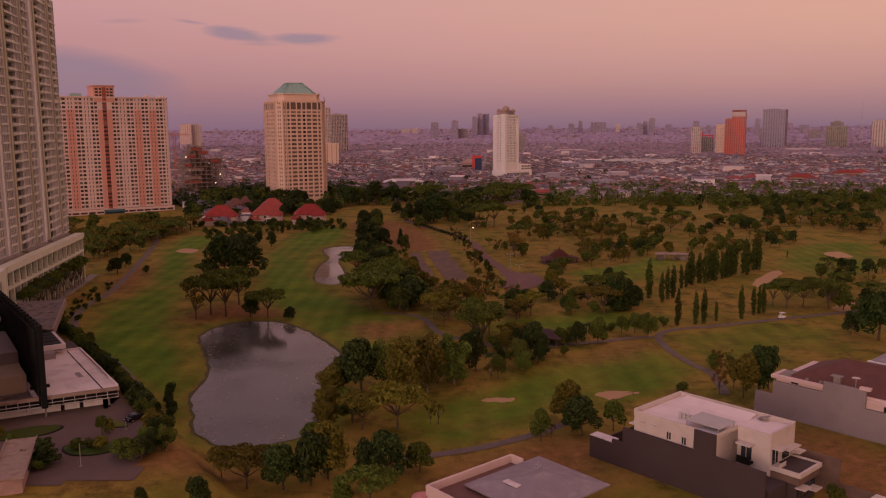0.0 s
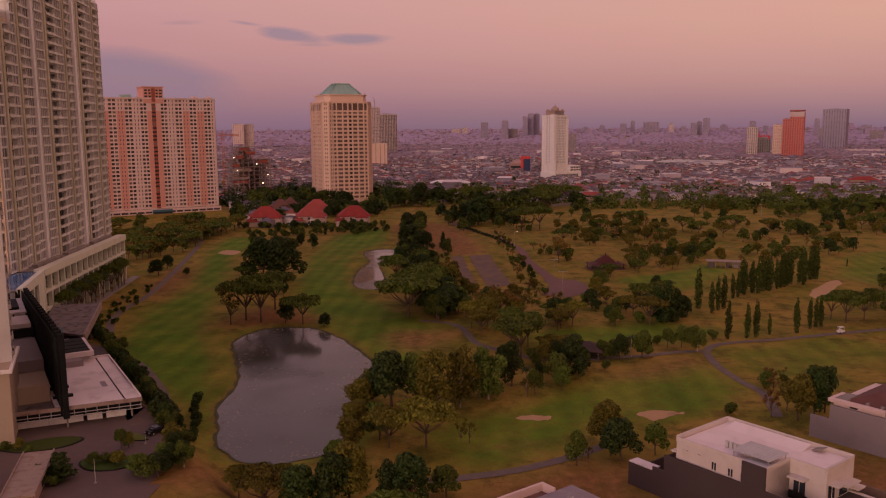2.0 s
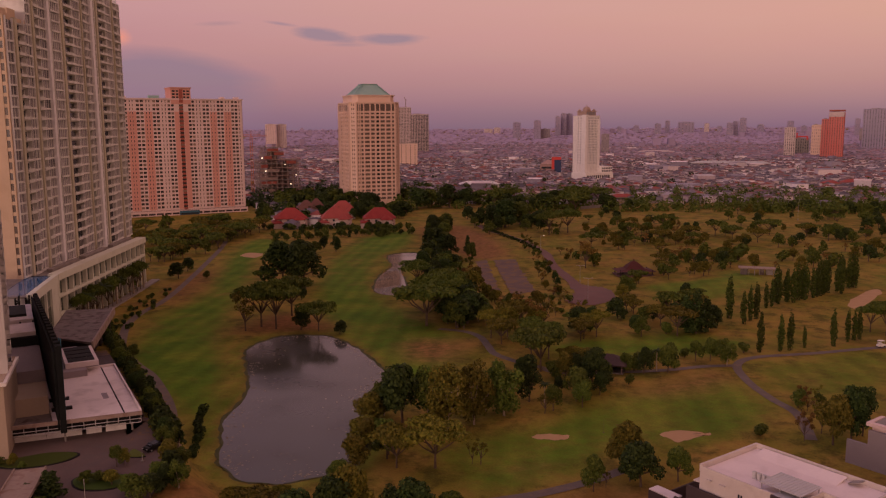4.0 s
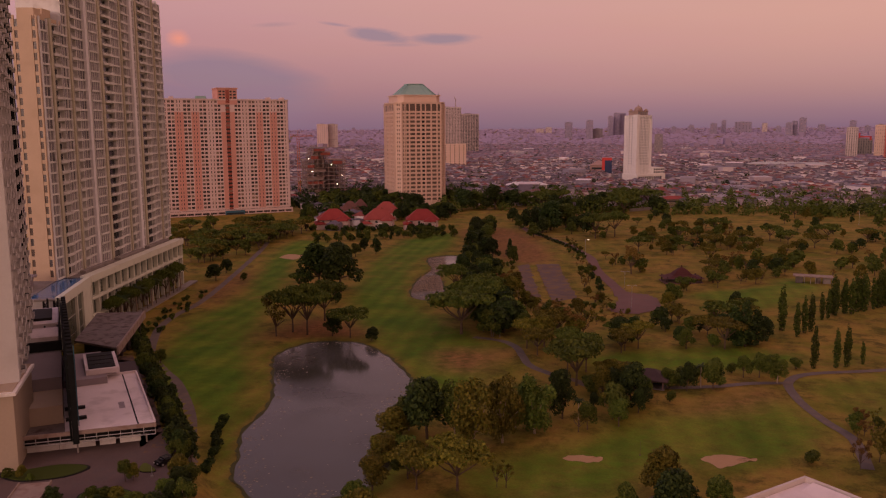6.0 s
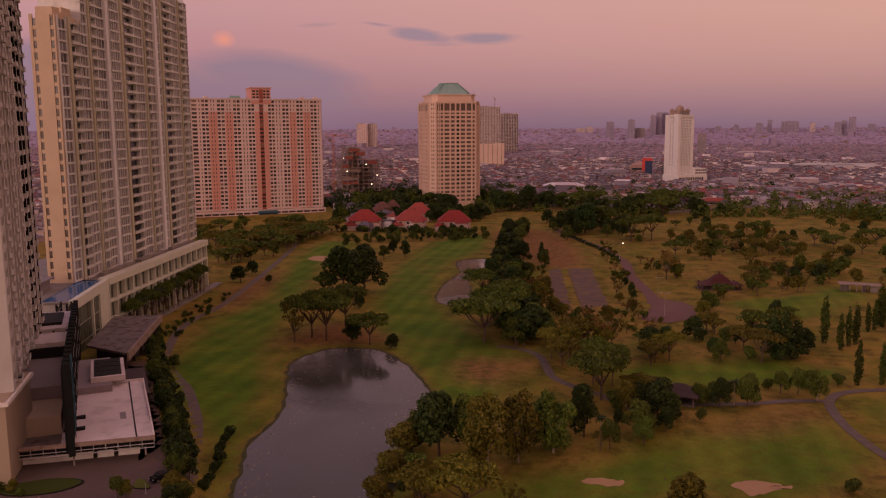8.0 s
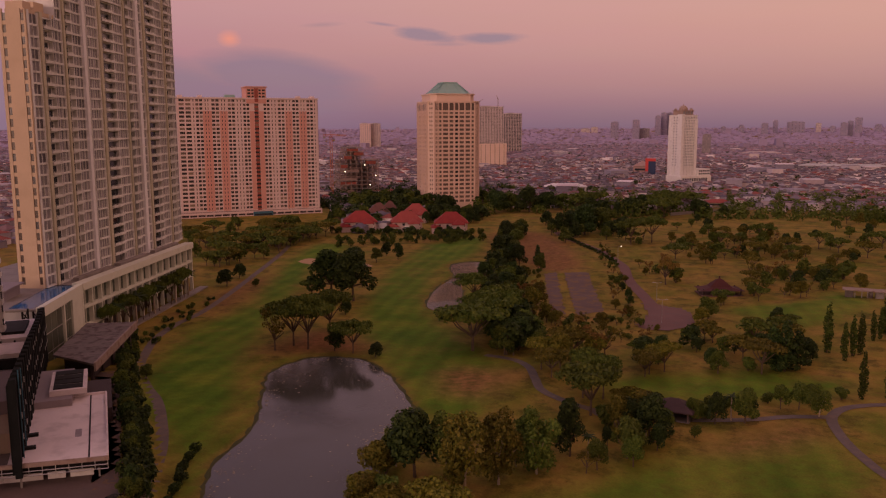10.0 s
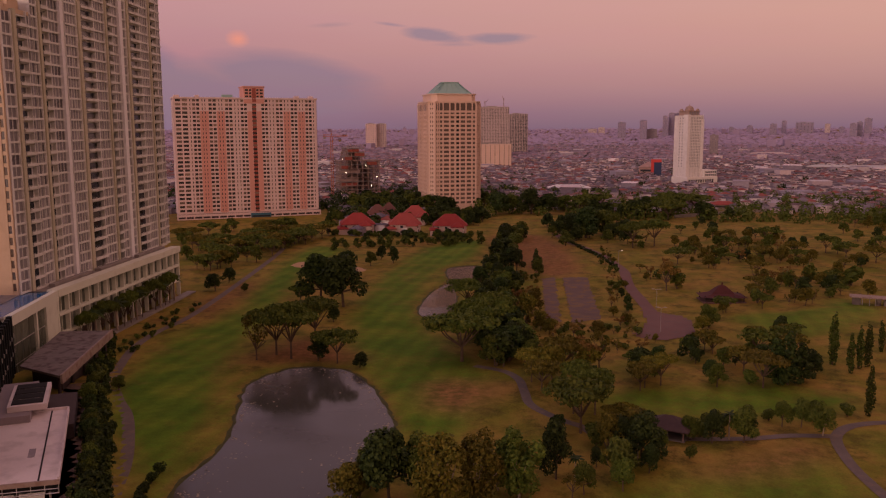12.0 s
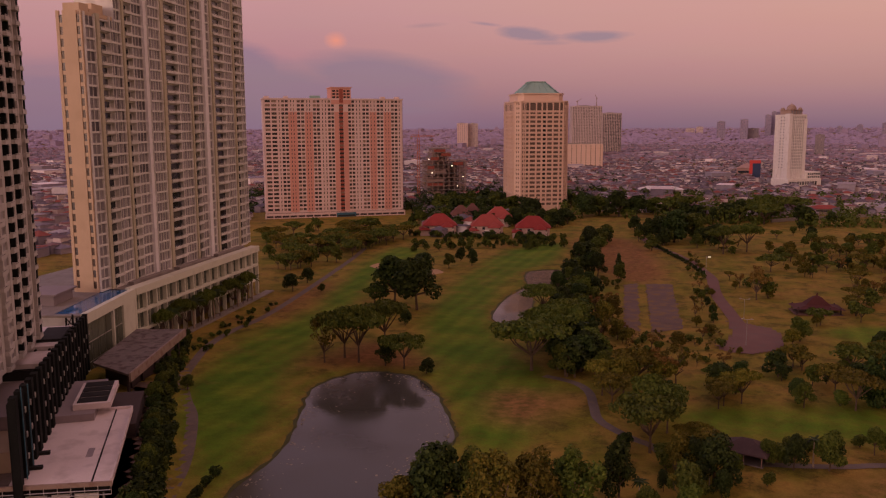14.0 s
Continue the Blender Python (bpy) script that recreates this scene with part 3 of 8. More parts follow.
BARE = [
    smooth_loop([(34.1, 225.9), (58.1, 247), (61.7, 233.9), (42.6, 220.1)]),
    smooth_loop([(-35.1, 269.5), (-19.4, 274.8), (-8.5, 264.1), (-15.8, 245), (-30.4, 248.1)]),
    smooth_loop([(-92.8, 278.9), (-84.1, 310.2), (-55.5, 291.3), (-63.6, 279.3)]),
    smooth_loop([(0.2, 156.4), (23.2, 168), (35.4, 163), (24.6, 134.9), (-8.7, 135.6)]),
    smooth_loop([(76, 173.5), (89.1, 158.8), (78.2, 138.3), (69.7, 148.2)]),
    smooth_loop([(-148.4, 345.4), (-152, 395.6), (-141.4, 391.8), (-129.7, 330.5)]),
    smooth_loop([(-70.8, 572.6), (-30.6, 585.1), (-1.4, 459.3), (-29.1, 450.4)]),
    smooth_loop([(-70.7, 142.6), (-51.8, 157.1), (-39.6, 140.6), (-67.2, 130.9)]),
    smooth_loop([(60, 150), (66, 170), (76, 172), (92, 152), (84, 128), (66, 128)]),
    smooth_loop([(28, 158), (40, 168), (48, 164), (44, 154), (34, 146)]),
]
WATER_Z = -0.55


def axis(core0, core1, step, lo, hi):
    """Even steps in the core, growing outwards."""
    c = list(np.arange(core0, core1 + 0.01, step))
    a, s = [core0], step
    while a[-1] > lo:
        s *= 1.16
        a.append(a[-1] - s)
    b, s = [core1], step
    while b[-1] < hi:
        s *= 1.16
        b.append(b[-1] + s)
    return np.array(a[:0:-1] + c + b[1:])


def terrace(X, Y):
    """The building terrace, higher than the lawns, falling away along the lane."""
    q = np.clip(((X + 80.6) * -0.82 + (Y - 201.8) * -0.57 - 1.0) / 7.0, 0, 1)
    return 4.8 * q * q * (3 - 2 * q) * np.clip((275 - Y) / 40, 0, 1) * np.clip((Y - 60) / 30, 0, 1)


def swell(X, Y):
    """Gentle mounds of the course; flat near the buildings; far land rising a little towards the rim."""
    w = 0.9 * np.sin(X * 0.031 + 1.3) * np.sin(Y * 0.027 + 0.4) + 0.45 * np.sin(X * 0.083 - Y * 0.04) * np.cos(Y * 0.071 + X * 0.02)
    keep = np.clip((X + 75) / 25, 0, 1) * np.clip((620 - Y) / 80, 0, 1) * np.clip((Y - 165) / 40, 0, 1)
    R = np.hypot(X, Y)
    return w * keep + terrace(X, Y) + 62.0 * np.clip((R - 2900) / 2000, 0, 1) ** 1.2


def ground_z(x, y):
    X, Y = np.array([float(x)]), np.array([float(y)])
    z = swell(X, Y)
    for poly in (POND, POND_FAR):
        k = np.clip((inside_depth(X, Y, poly) + 3.0) / 5.0, 0, 1)
        z = z * (1 - k) - 1.3 * k
    return float(z[0])


def build_ground():
    xs, ys = axis(-250, 330, 2.6, -5200, 5200), axis(90, 700, 2.6, -900, 5200)
    X, Y = np.meshgrid(xs, ys)
    Z = swell(X, Y)
    near = (np.abs(X) < 300) & (Y < 720)
    for poly in (POND, POND_FAR):
        k = np.clip((inside_depth(X, Y, poly) + 3.0) / 5.0, 0, 1)
        Z = Z * (1 - k) - 1.3 * k
    turf = np.full(X.shape, 0.22)
    for poly, lush in zip(FAIRWAYS, (1.0, 0.96, 0.84, 0.9, 0.6, 0.9, 0.8)):
        turf = np.maximum(turf, np.clip((inside_depth(X, Y, poly) + 6) / 12, 0, 1) * lush)
    for poly in (POND, POND_FAR):
        turf = np.maximum(turf, np.clip((inside_depth(X, Y, poly) + 9) / 6, 0, 1) * 0.7)
    soil = np.zeros(X.shape)
    for poly in BARE:
        soil = np.maximum(soil, np.clip((inside_depth(X, Y, poly) + 3) / 12, 0, 1) * 0.85)
    for poly in (POND, POND_FAR):
        soil = np.maximum(soil, np.clip((inside_depth(X, Y, poly) + 2.0) / 2.0, 0, 1))
    soil = np.where(near, soil, 0.25)
    ny, nx = X.shape
    verts = np.stack([X.ravel(), Y.ravel(), Z.ravel()], 1)
    idx = np.arange(nx * ny).reshape(ny, nx)
    quads = np.stack([idx[:-1, :-1].ravel(), idx[:-1, 1:].ravel(), idx[1:, 1:].ravel(), idx[1:, :-1].ravel()], 1)
    me = bpy.data.meshes.new("ground")
    me.from_pydata(verts.tolist(), [], quads.tolist())
    for name, data in (("turf", turf), ("soil", soil)):
        at = me.attributes.new(name, "FLOAT", "POINT")
        at.data.foreach_set("value", data.ravel().astype(np.float32))
    me.materials.append(M["grass"])
    for p in me.polygons:
        p.use_smooth = True
    tagged(new("ground", me), "golf course ground of green turf and dry brown grass", "ground", kind="structure")


build_ground()


def flat_sheet(name, poly, z, mat, label, category, follow=False, kind="structure"):
    bm = bmesh.new()
    vs = [bm.verts.new((x, y, (ground_z(x, y) if follow else 0) + z)) for x, y in poly]
    f = bm.faces.new(vs)
    if f.normal.z < 0:
        bmesh.ops.reverse_faces(bm, faces=[f])
    f.normal_update()
    if f.normal.z < 0:
        f.normal_flip()
    bmesh.ops.triangulate(bm, faces=[f])
    return tagged(part(name, bm, mat), label, category, kind=kind)


def grown(poly, d):
    """An outline pushed outwards."""
    n, out = len(poly), []
    area = sum(a[0] * b[1] - b[0] * a[1] for a, b in zip(poly, poly[1:] + poly[:1]))
    s = 1 if area > 0 else -1
    for i in range(n):
        t = (Vector(poly[(i + 1) % n]) - Vector(poly[i - 1])).normalized()
        out.append((poly[i][0] + s * t.y * d, poly[i][1] - s * t.x * d))
    return out


flat_sheet("pond_water", grown(POND, 0.6), WATER_Z, "water", "still grey pond mirroring the dusk sky", "water")
flat_sheet("pond_water_far", grown(POND_FAR, 0.6), WATER_Z, "water", "small winding pond beside the fairway", "water")


def pond_bank(name, poly):
    """Wet bank between the turf and the water, darkened for the shadow rim at the shore."""
    inner, outer = grown(poly, 0.4), grown(poly, 1.25)
    bm = bmesh.new()
    a = [bm.verts.new((x, y, WATER_Z + 0.015)) for x, y in inner]
    b = [bm.verts.new((x + 0.5 * math.sin(i * 1.7), y + 0.4 * math.sin(i * 2.3), max(ground_z(x, y), WATER_Z) + 0.07)) for i, (x, y) in enumerate(outer)]
    for i in range(len(a)):
        j = (i + 1) % len(a)
        bm.faces.new((a[i], a[j], b[j], b[i]))
    tagged(part(name, bm, "mud"), "wet bank round the pond with the shore's shadow in its colour", "bank", kind="structure")


pond_bank("pond_bank", POND)
pond_bank("pond_bank_far", POND_FAR)


def ribbon(name, pts, width, mat, label, z=0.10, thick=0.0, category="path"):
    """A path laid over the ground, following its swells."""
    bm = bmesh.new()
    line = smooth_line([Vector(p) for p in pts], 8)
    rows = []
    for i, p in enumerate(line):
        t = (line[min(i + 1, len(line) - 1)] - line[max(i - 1, 0)]).normalized()
        nrm = Vector((-t.y, t.x))
        row = []
        for k in (-1.0, -0.33, 0.33, 1.0):
            q = p + nrm * (width / 2 * k)
            row.append(bm.verts.new((q.x, q.y, max(ground_z(q.x, q.y), 0 if thick else -9) + z)))
        rows.append(row)
    for a, b in zip(rows, rows[1:]):
        for k in range(3):
            bm.faces.new((a[k], a[k + 1], b[k + 1], b[k]))
    return tagged(part(name, bm, mat), label, category, kind="structure")


ribbon("cart_path", [(159.7, 291.4), (138.7, 284.9), (117.4, 276.9), (97.6, 270.2), (76.4, 262.3), (67.1, 251.5), (65.8, 236.9), (68.1, 222), (70.7, 209.8), (68.4, 192.9)], 2.5, "path", "winding asphalt cart path across the course")
ribbon("cart_path_link", [(67.3, 250.1), (56.5, 247.7), (47.1, 244), (29.8, 240.3), (15, 238.6), (10.5, 243.1), (5.2, 246.5), (-2.5, 254.1), (-5.4, 263.2), (-8.1, 273.2), (-12.2, 280.4), (-17.2, 284.2), (-23.1, 286.8)], 2.4, "path", "asphalt cart path bending round the trees", z=0.12)
ribbon("cart_path_near", [(-9.8, 154.7), (-3.2, 156.5), (8.4, 161.2), (21, 169.7), (32.6, 180.7)], 2.6, "path", "narrow worn path beside the green")
ribbon("cart_path_edge", [(-64.7, 168.5), (-69.4, 179.5), (-74.8, 189.6), (-80.4, 201.0), (-87.2, 212.4), (-97.6, 227.6), (-107.5, 238.5), (-118.6, 252.6), (-125.9, 267.0), (-133.6, 286), (-137.4, 305), (-138.4, 326), (-146.5, 369), (-166.9, 461.2), (-177.3, 500.5)], 2.8, "path", "pale path along the edge of the fairway")
ribbon("service_lane", [(x - 0.82 * 5.6, y - 0.57 * 5.6) for x, y in ((-112.0, 237.4), (-102.8, 223.6), (-92, 209.2), (-82.6, 196.1), (-73.6, 181.8), (-68.0, 172.4))], 4.6, "lot", "narrow service lane behind the hedge", category="road")
ribbon("park_road", [(-28.0, 596.0), (-14.8, 553.8), (-2.0, 525.2), (11.0, 485.5), (17.0, 462.0), (19.6, 430.4), (25.2, 394.0), (30.0, 368.0)], 5.0, "red_paving", "faded red park road", z=0.16, category="road")
def draped(name, poly, z, mat, label, category, cell=1.3):
    """A worn paved sheet that follows the ground, with a ragged edge."""
    xs, ys = [p[0] for p in poly], [p[1] for p in poly]
    gx, gy = np.arange(min(xs) - 1, max(xs) + 1, cell), np.arange(min(ys) - 1, max(ys) + 1, cell)
    bm, seen_at = bmesh.new(), {}
    for i, j in itertools.product(range(len(gx) - 1), range(len(gy) - 1)):
        cx, cy = gx[i] + cell / 2, gy[j] + cell / 2
        edge = inside_depth(np.array([cx]), np.array([cy]), poly)[0]
        if edge < 0.9 * noise.noise(Vector((cx * 0.18, cy * 0.18, 3.0))) + 0.5 * noise.noise(Vector((cx * 0.6, cy * 0.6, 5.0))):
            continue
        q = []
        for k in ((i, j), (i + 1, j), (i + 1, j + 1), (i, j + 1)):
            if k not in seen_at:
                x, y = gx[k[0]], gy[k[1]]
                seen_at[k] = bm.verts.new((x, y, ground_z(x, y) + z))
            q.append(seen_at[k])
        bm.faces.new(q)
    return tagged(part(name, bm, mat), label, category, kind="structure")


for poly, mat, nm, lab in (
        ([(-9.6, 356.5), (-19.4, 434.5), (-13.9, 440.2), (-3.6, 352.5)], "lot", "parking_lot", "overgrown faded asphalt parking strip"),
        ([(0.5, 352.5), (-10.4, 438.6), (0.8, 440.8), (10.4, 361.0)], "lot", "parking_lot_wide", "faded asphalt parking court with weeds")):
    draped(nm, poly, 0.14, mat, lab, "parking lot", 0.8)
draped("paved_circle", smooth_loop([(22.6, 335.1), (26.6, 357.3), (25.0, 384.0), (32.6, 375.0), (40.6, 367.9), (42.6, 346.8), (37.9, 334.2), (29.7, 329.1)], 5), 0.2, "red_paving", "round court of red paving", "paving")


def bunker(poly, label="pale sand bunker with a grass lip"):
    """A shallow bowl of sand with a raised rim."""
    loop = [(x + 0.9 * noise.noise(Vector((x * 0.5, y * 0.5, 1))), y + 1.4 * noise.noise(Vector((x * 0.5, y * 0.5, 7)))) for x, y in smooth_loop(poly, 6)]
    cx, cy = sum(p[0] for p in loop) / len(loop), sum(p[1] for p in loop) / len(loop)
    bm = bmesh.new()
    rings = []
    for k, dz in ((1.0, 0.05), (0.9, 0.04), (0.6, 0.04), (0.25, 0.04)):
        rings.append([bm.verts.new((cx + (x - cx) * k, cy + (y - cy) * k, ground_z(cx + (x - cx) * k, cy + (y - cy) * k) + dz)) for x, y in loop])
    for a, b in zip(rings, rings[1:]):
        for i in range(len(loop)):
            j = (i + 1) % len(loop)
            bm.faces.new((a[i], a[j], b[j], b[i]))
    bm.faces.new(rings[-1])
    bmesh.ops.recalc_face_normals(bm, faces=bm.faces)
    tagged(part("bunker", bm, "sand", smooth=True), label, "sand bunker", "bunkers of the course")


for poly in ([(36.7, 195.6), (39.6, 198.1), (43.8, 198.2), (48.2, 196.5), (43, 193.4), (39.6, 191.2)],
             [(7.8, 191.6), (12, 193.7), (16.7, 192.6), (12.6, 190.3)],
             [(-148.4, 444.4), (-147.2, 456.1), (-138.2, 451.4), (-138.1, 438.7)],
             [(-122.1, 440.3), (-113.9, 446.4), (-106.6, 438.5), (-112.3, 430)],
             [(199.6, 426.1), (211, 431.5), (209.8, 415.7), (199.1, 412.5)],
             [(131.4, 342.7), (151.8, 369.7), (149.6, 358.1), (131.1, 332.6)],
             [(142, 294.1), (152.9, 301.5), (152.6, 291.7), (143.9, 287.4)]):
    bunker(poly)


# ---------------------------------------------------------------- towers
def frame_face(wall_bm, pane_bm, x0, x1, y, z0, floors, fh, cols, pier, sill, head, proud, out=-1, sides=True):
    """One storeyed face along local x at plane y, facing out (-1: towards -y): piers, bands and recessed panes."""
    n = len(cols)
    ya, yb = (y + out * proud, y) if out < 0 else (y, y + out * proud)
    for f in range(floors):
        z = z0 + f * fh
        box(wall_bm, x0, x1, ya + (0.03 if out < 0 else 0), yb - (0.03 if out > 0 else 0), z - head, z + sill)
    edges = [x0] + [c1 for _, c1 in cols]
    for a, (c0, c1) in zip(edges, cols):
        box(wall_bm, a, c0, ya, yb, z0 - head, z0 + floors * fh)
    box(wall_bm, edges[-1], x1, ya, yb, z0 - head, z0 + floors * fh)
    for c0, c1 in cols:
        for f in range(floors):
            z = z0 + f * fh
            yy = y + out * 0.05
            vs = [pane_bm.verts.new(p) for p in ((c0, yy, z + sill), (c1, yy, z + sill), (c1, yy, z + fh - head), (c0, yy, z + fh - head))]
            pane_bm.faces.new(vs if out < 0 else vs[::-1])


def turned(bm, m):
    bmesh.ops.transform(bm, matrix=m, verts=bm.verts)
    return bm


def join(into, bm):
    me = bpy.data.meshes.new("joined")
    bm.to_mesh(me)
    bm.free()
    into.from_mesh(me)
    bpy.data.meshes.remove(me)


def even_cols(w, n, share):
    step = w / n
    return [(-w / 2 + step * (i + 0.5 - share / 2), -w / 2 + step * (i + 0.5 + share / 2)) for i in range(n)]


def grid_tower(name, x, y, rz, w, d, h, fh, nx, ny, wall, label, share=0.55, sill=0.9, head=0.5, glass="glass", z0=0.0, cap=1.5, category="tower", group=""):
    """A plain storeyed tower: solid core, piers, bands and panes on all four sides, parapet and roof plant."""
    root = thing(name, x, y, 0, rz, label, category, group)
    floors = int((h - z0) / fh)
    wall_bm, pane_bm = bmesh.new(), bmesh.new()
    for k, (ww, dd, n) in enumerate(((w, d, nx), (d, w, ny), (w, d, nx), (d, w, ny))):
        a, b = bmesh.new(), bmesh.new()
        frame_face(a, b, -ww / 2, ww / 2, -dd / 2, z0 + 0.6, floors, fh, even_cols(ww, n, share), 0, sill, head, 0.45)
        for bm, into in ((a, wall_bm), (b, pane_bm)):
            join(into, turned(bm, Matrix.Rotation(k * math.pi / 2, 4, "Z")))
    core = boxes((-w / 2, w / 2, -d / 2, d / 2, 0, z0 + floors * fh + 0.4))
    part("core", core, wall, root)
    part("facade", wall_bm, wall, root)
    tagged(part("window_grid", pane_bm, glass, root), "rows of dark glass windows", kind="stuff")
    top = z0 + floors * fh + 0.4
    par = boxes((-w / 2 - 0.5, w / 2 + 0.5, -d / 2 - 0.5, -d / 2, top - 0.5, top + cap), (-w / 2 - 0.5, w / 2 + 0.5, d / 2, d / 2 + 0.5, top - 0.5, top + cap),
                (-w / 2 - 0.5, -w / 2, -d / 2, d / 2, top - 0.5, top + cap), (w / 2, w / 2 + 0.5, -d / 2, d / 2, top - 0.5, top + cap))
    part("parapet", par, wall, root)
    part("roof_plant", boxes((-w * 0.25, w * 0.1, -d * 0.25, d * 0.2, top, top + 3.2), (w * 0.15, w * 0.3, -d * 0.2, d * 0.1, top, top + 2.2)), "concrete", root)
    return root


def balcony_bm(w, d=1.3):
    """A balcony: slab, solid parapet with a rail and side cheeks, dark opening behind."""
    bm = boxes((0, w, -d, 0, -0.18, 0.0), (0, w, -d, -d + 0.12, 0.0, 0.72), (0, 0.12, -d, 0, 0.0, 0.72), (w - 0.12, w, -d, 0, 0.0, 0.72),
               (0, w, -d + 0.02, -d + 0.08, 0.92, 1.0))
    for i in range(5):
        x = 0.1 + i * (w - 0.26) / 4
        box(bm, x, x + 0.06, -d + 0.02, -d + 0.08, 0.72, 0.92)
    return bm


def shared(name, me, parent, m, label=""):
    ob = new(name, me)
    ob.parent = parent
    ob.matrix_basis = m
    if label:
        ob["label"] = label
    return ob


def mesh_of(bm, mat):
    me = bpy.data.meshes.new("piece")
    bm.to_mesh(me)
    bm.free()
    me.materials.append(M[mat])
    return me


def pink_block():
    """Wide apartment slab with cream and salmon strips, a car-park base and a raised middle."""
    L, D = 98.5, 17.0
    root = thing("apartment_block", -278.6, 662.6, -6.9, 35.7, "wide cream and salmon apartment block with a car-park base", "apartment block")
    root.matrix_world = root.matrix_world @ Matrix.Scale(1.1, 4)
    fh, z0, floors = 2.82, 10.8, 28
    frac = lambda a: (a / 745.0 - 0.5) * L
    wide = [(5, 65), (90, 125), (172, 210), (257, 293), (337, 370), (447, 480), (525, 560), (605, 640), (685, 720)]
    small = [(76, 81), (138, 143), (152, 157), (223, 228), (238, 243), (305, 310), (322, 327), (490, 495), (508, 513), (570, 575), (588, 593), (652, 657), (668, 673), (728, 733)]
    salmon_at = [(126, 171), (213, 254), (372, 396), (421, 446), (565, 602), (643, 683)]
    cols = sorted([(frac(a + k * (b - a) * 0.56), frac(a + (k * 0.56 + 0.44) * (b - a))) for a, b in wide for k in (0, 1)] + [(frac(a), frac(b)) for a, b in small] + [(frac(397), frac(420))])
    wall_bm, pane_bm = bmesh.new(), bmesh.new()
    frame_face(wall_bm, pane_bm, -L / 2, L / 2, -D / 2, z0, floors, fh, cols, 0, 0.85, 0.35, 0.5)
    b2, p2 = bmesh.new(), bmesh.new()
    frame_face(b2, p2, -D / 2, D / 2, -L / 2, z0, floors, fh, even_cols(D, 4, 0.35), 0, 0.85, 0.35, 0.5)
    for bm, into in ((b2, wall_bm), (p2, pane_bm)):
        src = bm
        me = bpy.data.meshes.new("joined")
        src.to_mesh(me)
        src.free()
        for ang in (90, -90):
            t = bmesh.new()
            t.from_mesh(me)
            join(into, turned(t, Matrix.Rotation(radians(ang), 4, "Z")))
    part("core", boxes((-L / 2, L / 2, -D / 2, D / 2, 0, z0 + floors * fh)), "cream", root)
    tagged(part("facade", wall_bm, "cream", root), kind="stuff")
    tagged(part("window_grid", pane_bm, "glass_warm", root), "paired dark windows in rows", kind="stuff")
    top = z0 + floors * fh
    for a, b in salmon_at:
        sal = bmesh.new()
        a, b = frac(a), frac(b)
        inner = [(frac(p), frac(q)) for p, q in small if a < frac(p) < b]
        xs = [a] + [v for pq in inner for v in pq] + [b]
        for u, v in zip(xs[::2], xs[1::2]):
            box(sal, u, v, -D / 2 - 0.62, -D / 2 - 0.48, z0, top - 3 * fh)
        for u, v in inner:
            for f in range(floors - 3):
                box(sal, u, v, -D / 2 - 0.60, -D / 2 - 0.49, z0 + f * fh - 0.45, z0 + f * fh + 0.95)
        part("salmon_strip", sal, "salmon", root, "salmon painted wall strip")
    for f in range(floors - 1):
        part("stair_panel", boxes((frac(398), frac(419), -D / 2 - 0.63, -D / 2 - 0.47, z0 + f * fh - 0.5, z0 + f * fh + 1.0)), "brick_red", root, "dark red stair panel")
    part("raised_middle", boxes((frac(355), frac(462), -D / 2 - 0.8, D / 2, top - 3, top + 8.3), (frac(350), frac(467), -D / 2 - 1.3, D / 2 + 0.4, top + 8.3, top + 9.0)), "salmon", root, "salmon raised middle")
    for a, b in ((362, 378), (384, 396), (422, 434), (440, 456)):
        for z in (1.2, 3.4, 5.6):
            part("middle_window", boxes((frac(a), frac(b), -D / 2 - 0.86, -D / 2 - 0.7, top + z, top + z + 1.3)), "glass_warm", root)
    part("middle_stripe", boxes((frac(399), frac(419), -D / 2 - 0.9, -D / 2 - 0.72, top - 2, top + 7.6)), "brick_red", root, "dark red stair stripe")
    part("cornice", boxes((-L / 2 - 0.9, L / 2 + 0.9, -D / 2 - 0.9, D / 2 + 0.9, top, top + 1.0)), "cream", root)
    for a, b in ((5, 30), (110, 130), (640, 662), (720, 742)):
        part("roof_room", boxes((frac(a), frac(b), -3, 3, top + 1, top + 2.6)), "cream", root)
    part("roof_tank", boxes((frac(250), frac(305), -2, 2, top + 1, top + 3.2)), "teal_roof", root, "teal roof shelter")
    base = boxes((-L / 2 - 1.2, L / 2 + 1.2, -D / 2 - 1.8, -D / 2 - 1.0, 0, 1.0))
    for z in (2.3, 5.3, 8.3):
        box(base, -L / 2 - 1.2, L / 2 + 1.2, -D / 2 - 1.8, -D / 2 - 1.0, z, z + 1.6)
    for i in range(19):
        xx = -L / 2 - 1.2 + i * (L + 2.4) / 18
        box(base, xx - 0.35, xx + 0.35, -D / 2 - 1.75, -D / 2 - 0.6, 0, 9.9)
    part("car_park_front", base, "cream", root)
    lob = part("lobby", boxes((frac(370), frac(478), -D / 2 - 2.6, -D / 2 - 1.85, 2.8, 9.4)), "teal_panel", root, "teal glazed lobby front")
    for z in (4.6, 6.6):
        part("lobby_glass", boxes((frac(376), frac(472), -D / 2 - 2.72, -D / 2 - 2.6, z, z + 1.2)), "glass", lob)
    # Charcoal infill stands for the shaded depth behind the open bays.
    part("car_park_dark", boxes((-L / 2 - 0.6, L / 2 + 0.6, -D / 2 - 0.95, -D / 2, 0.5, 10)), "charcoal", root)


pink_block()


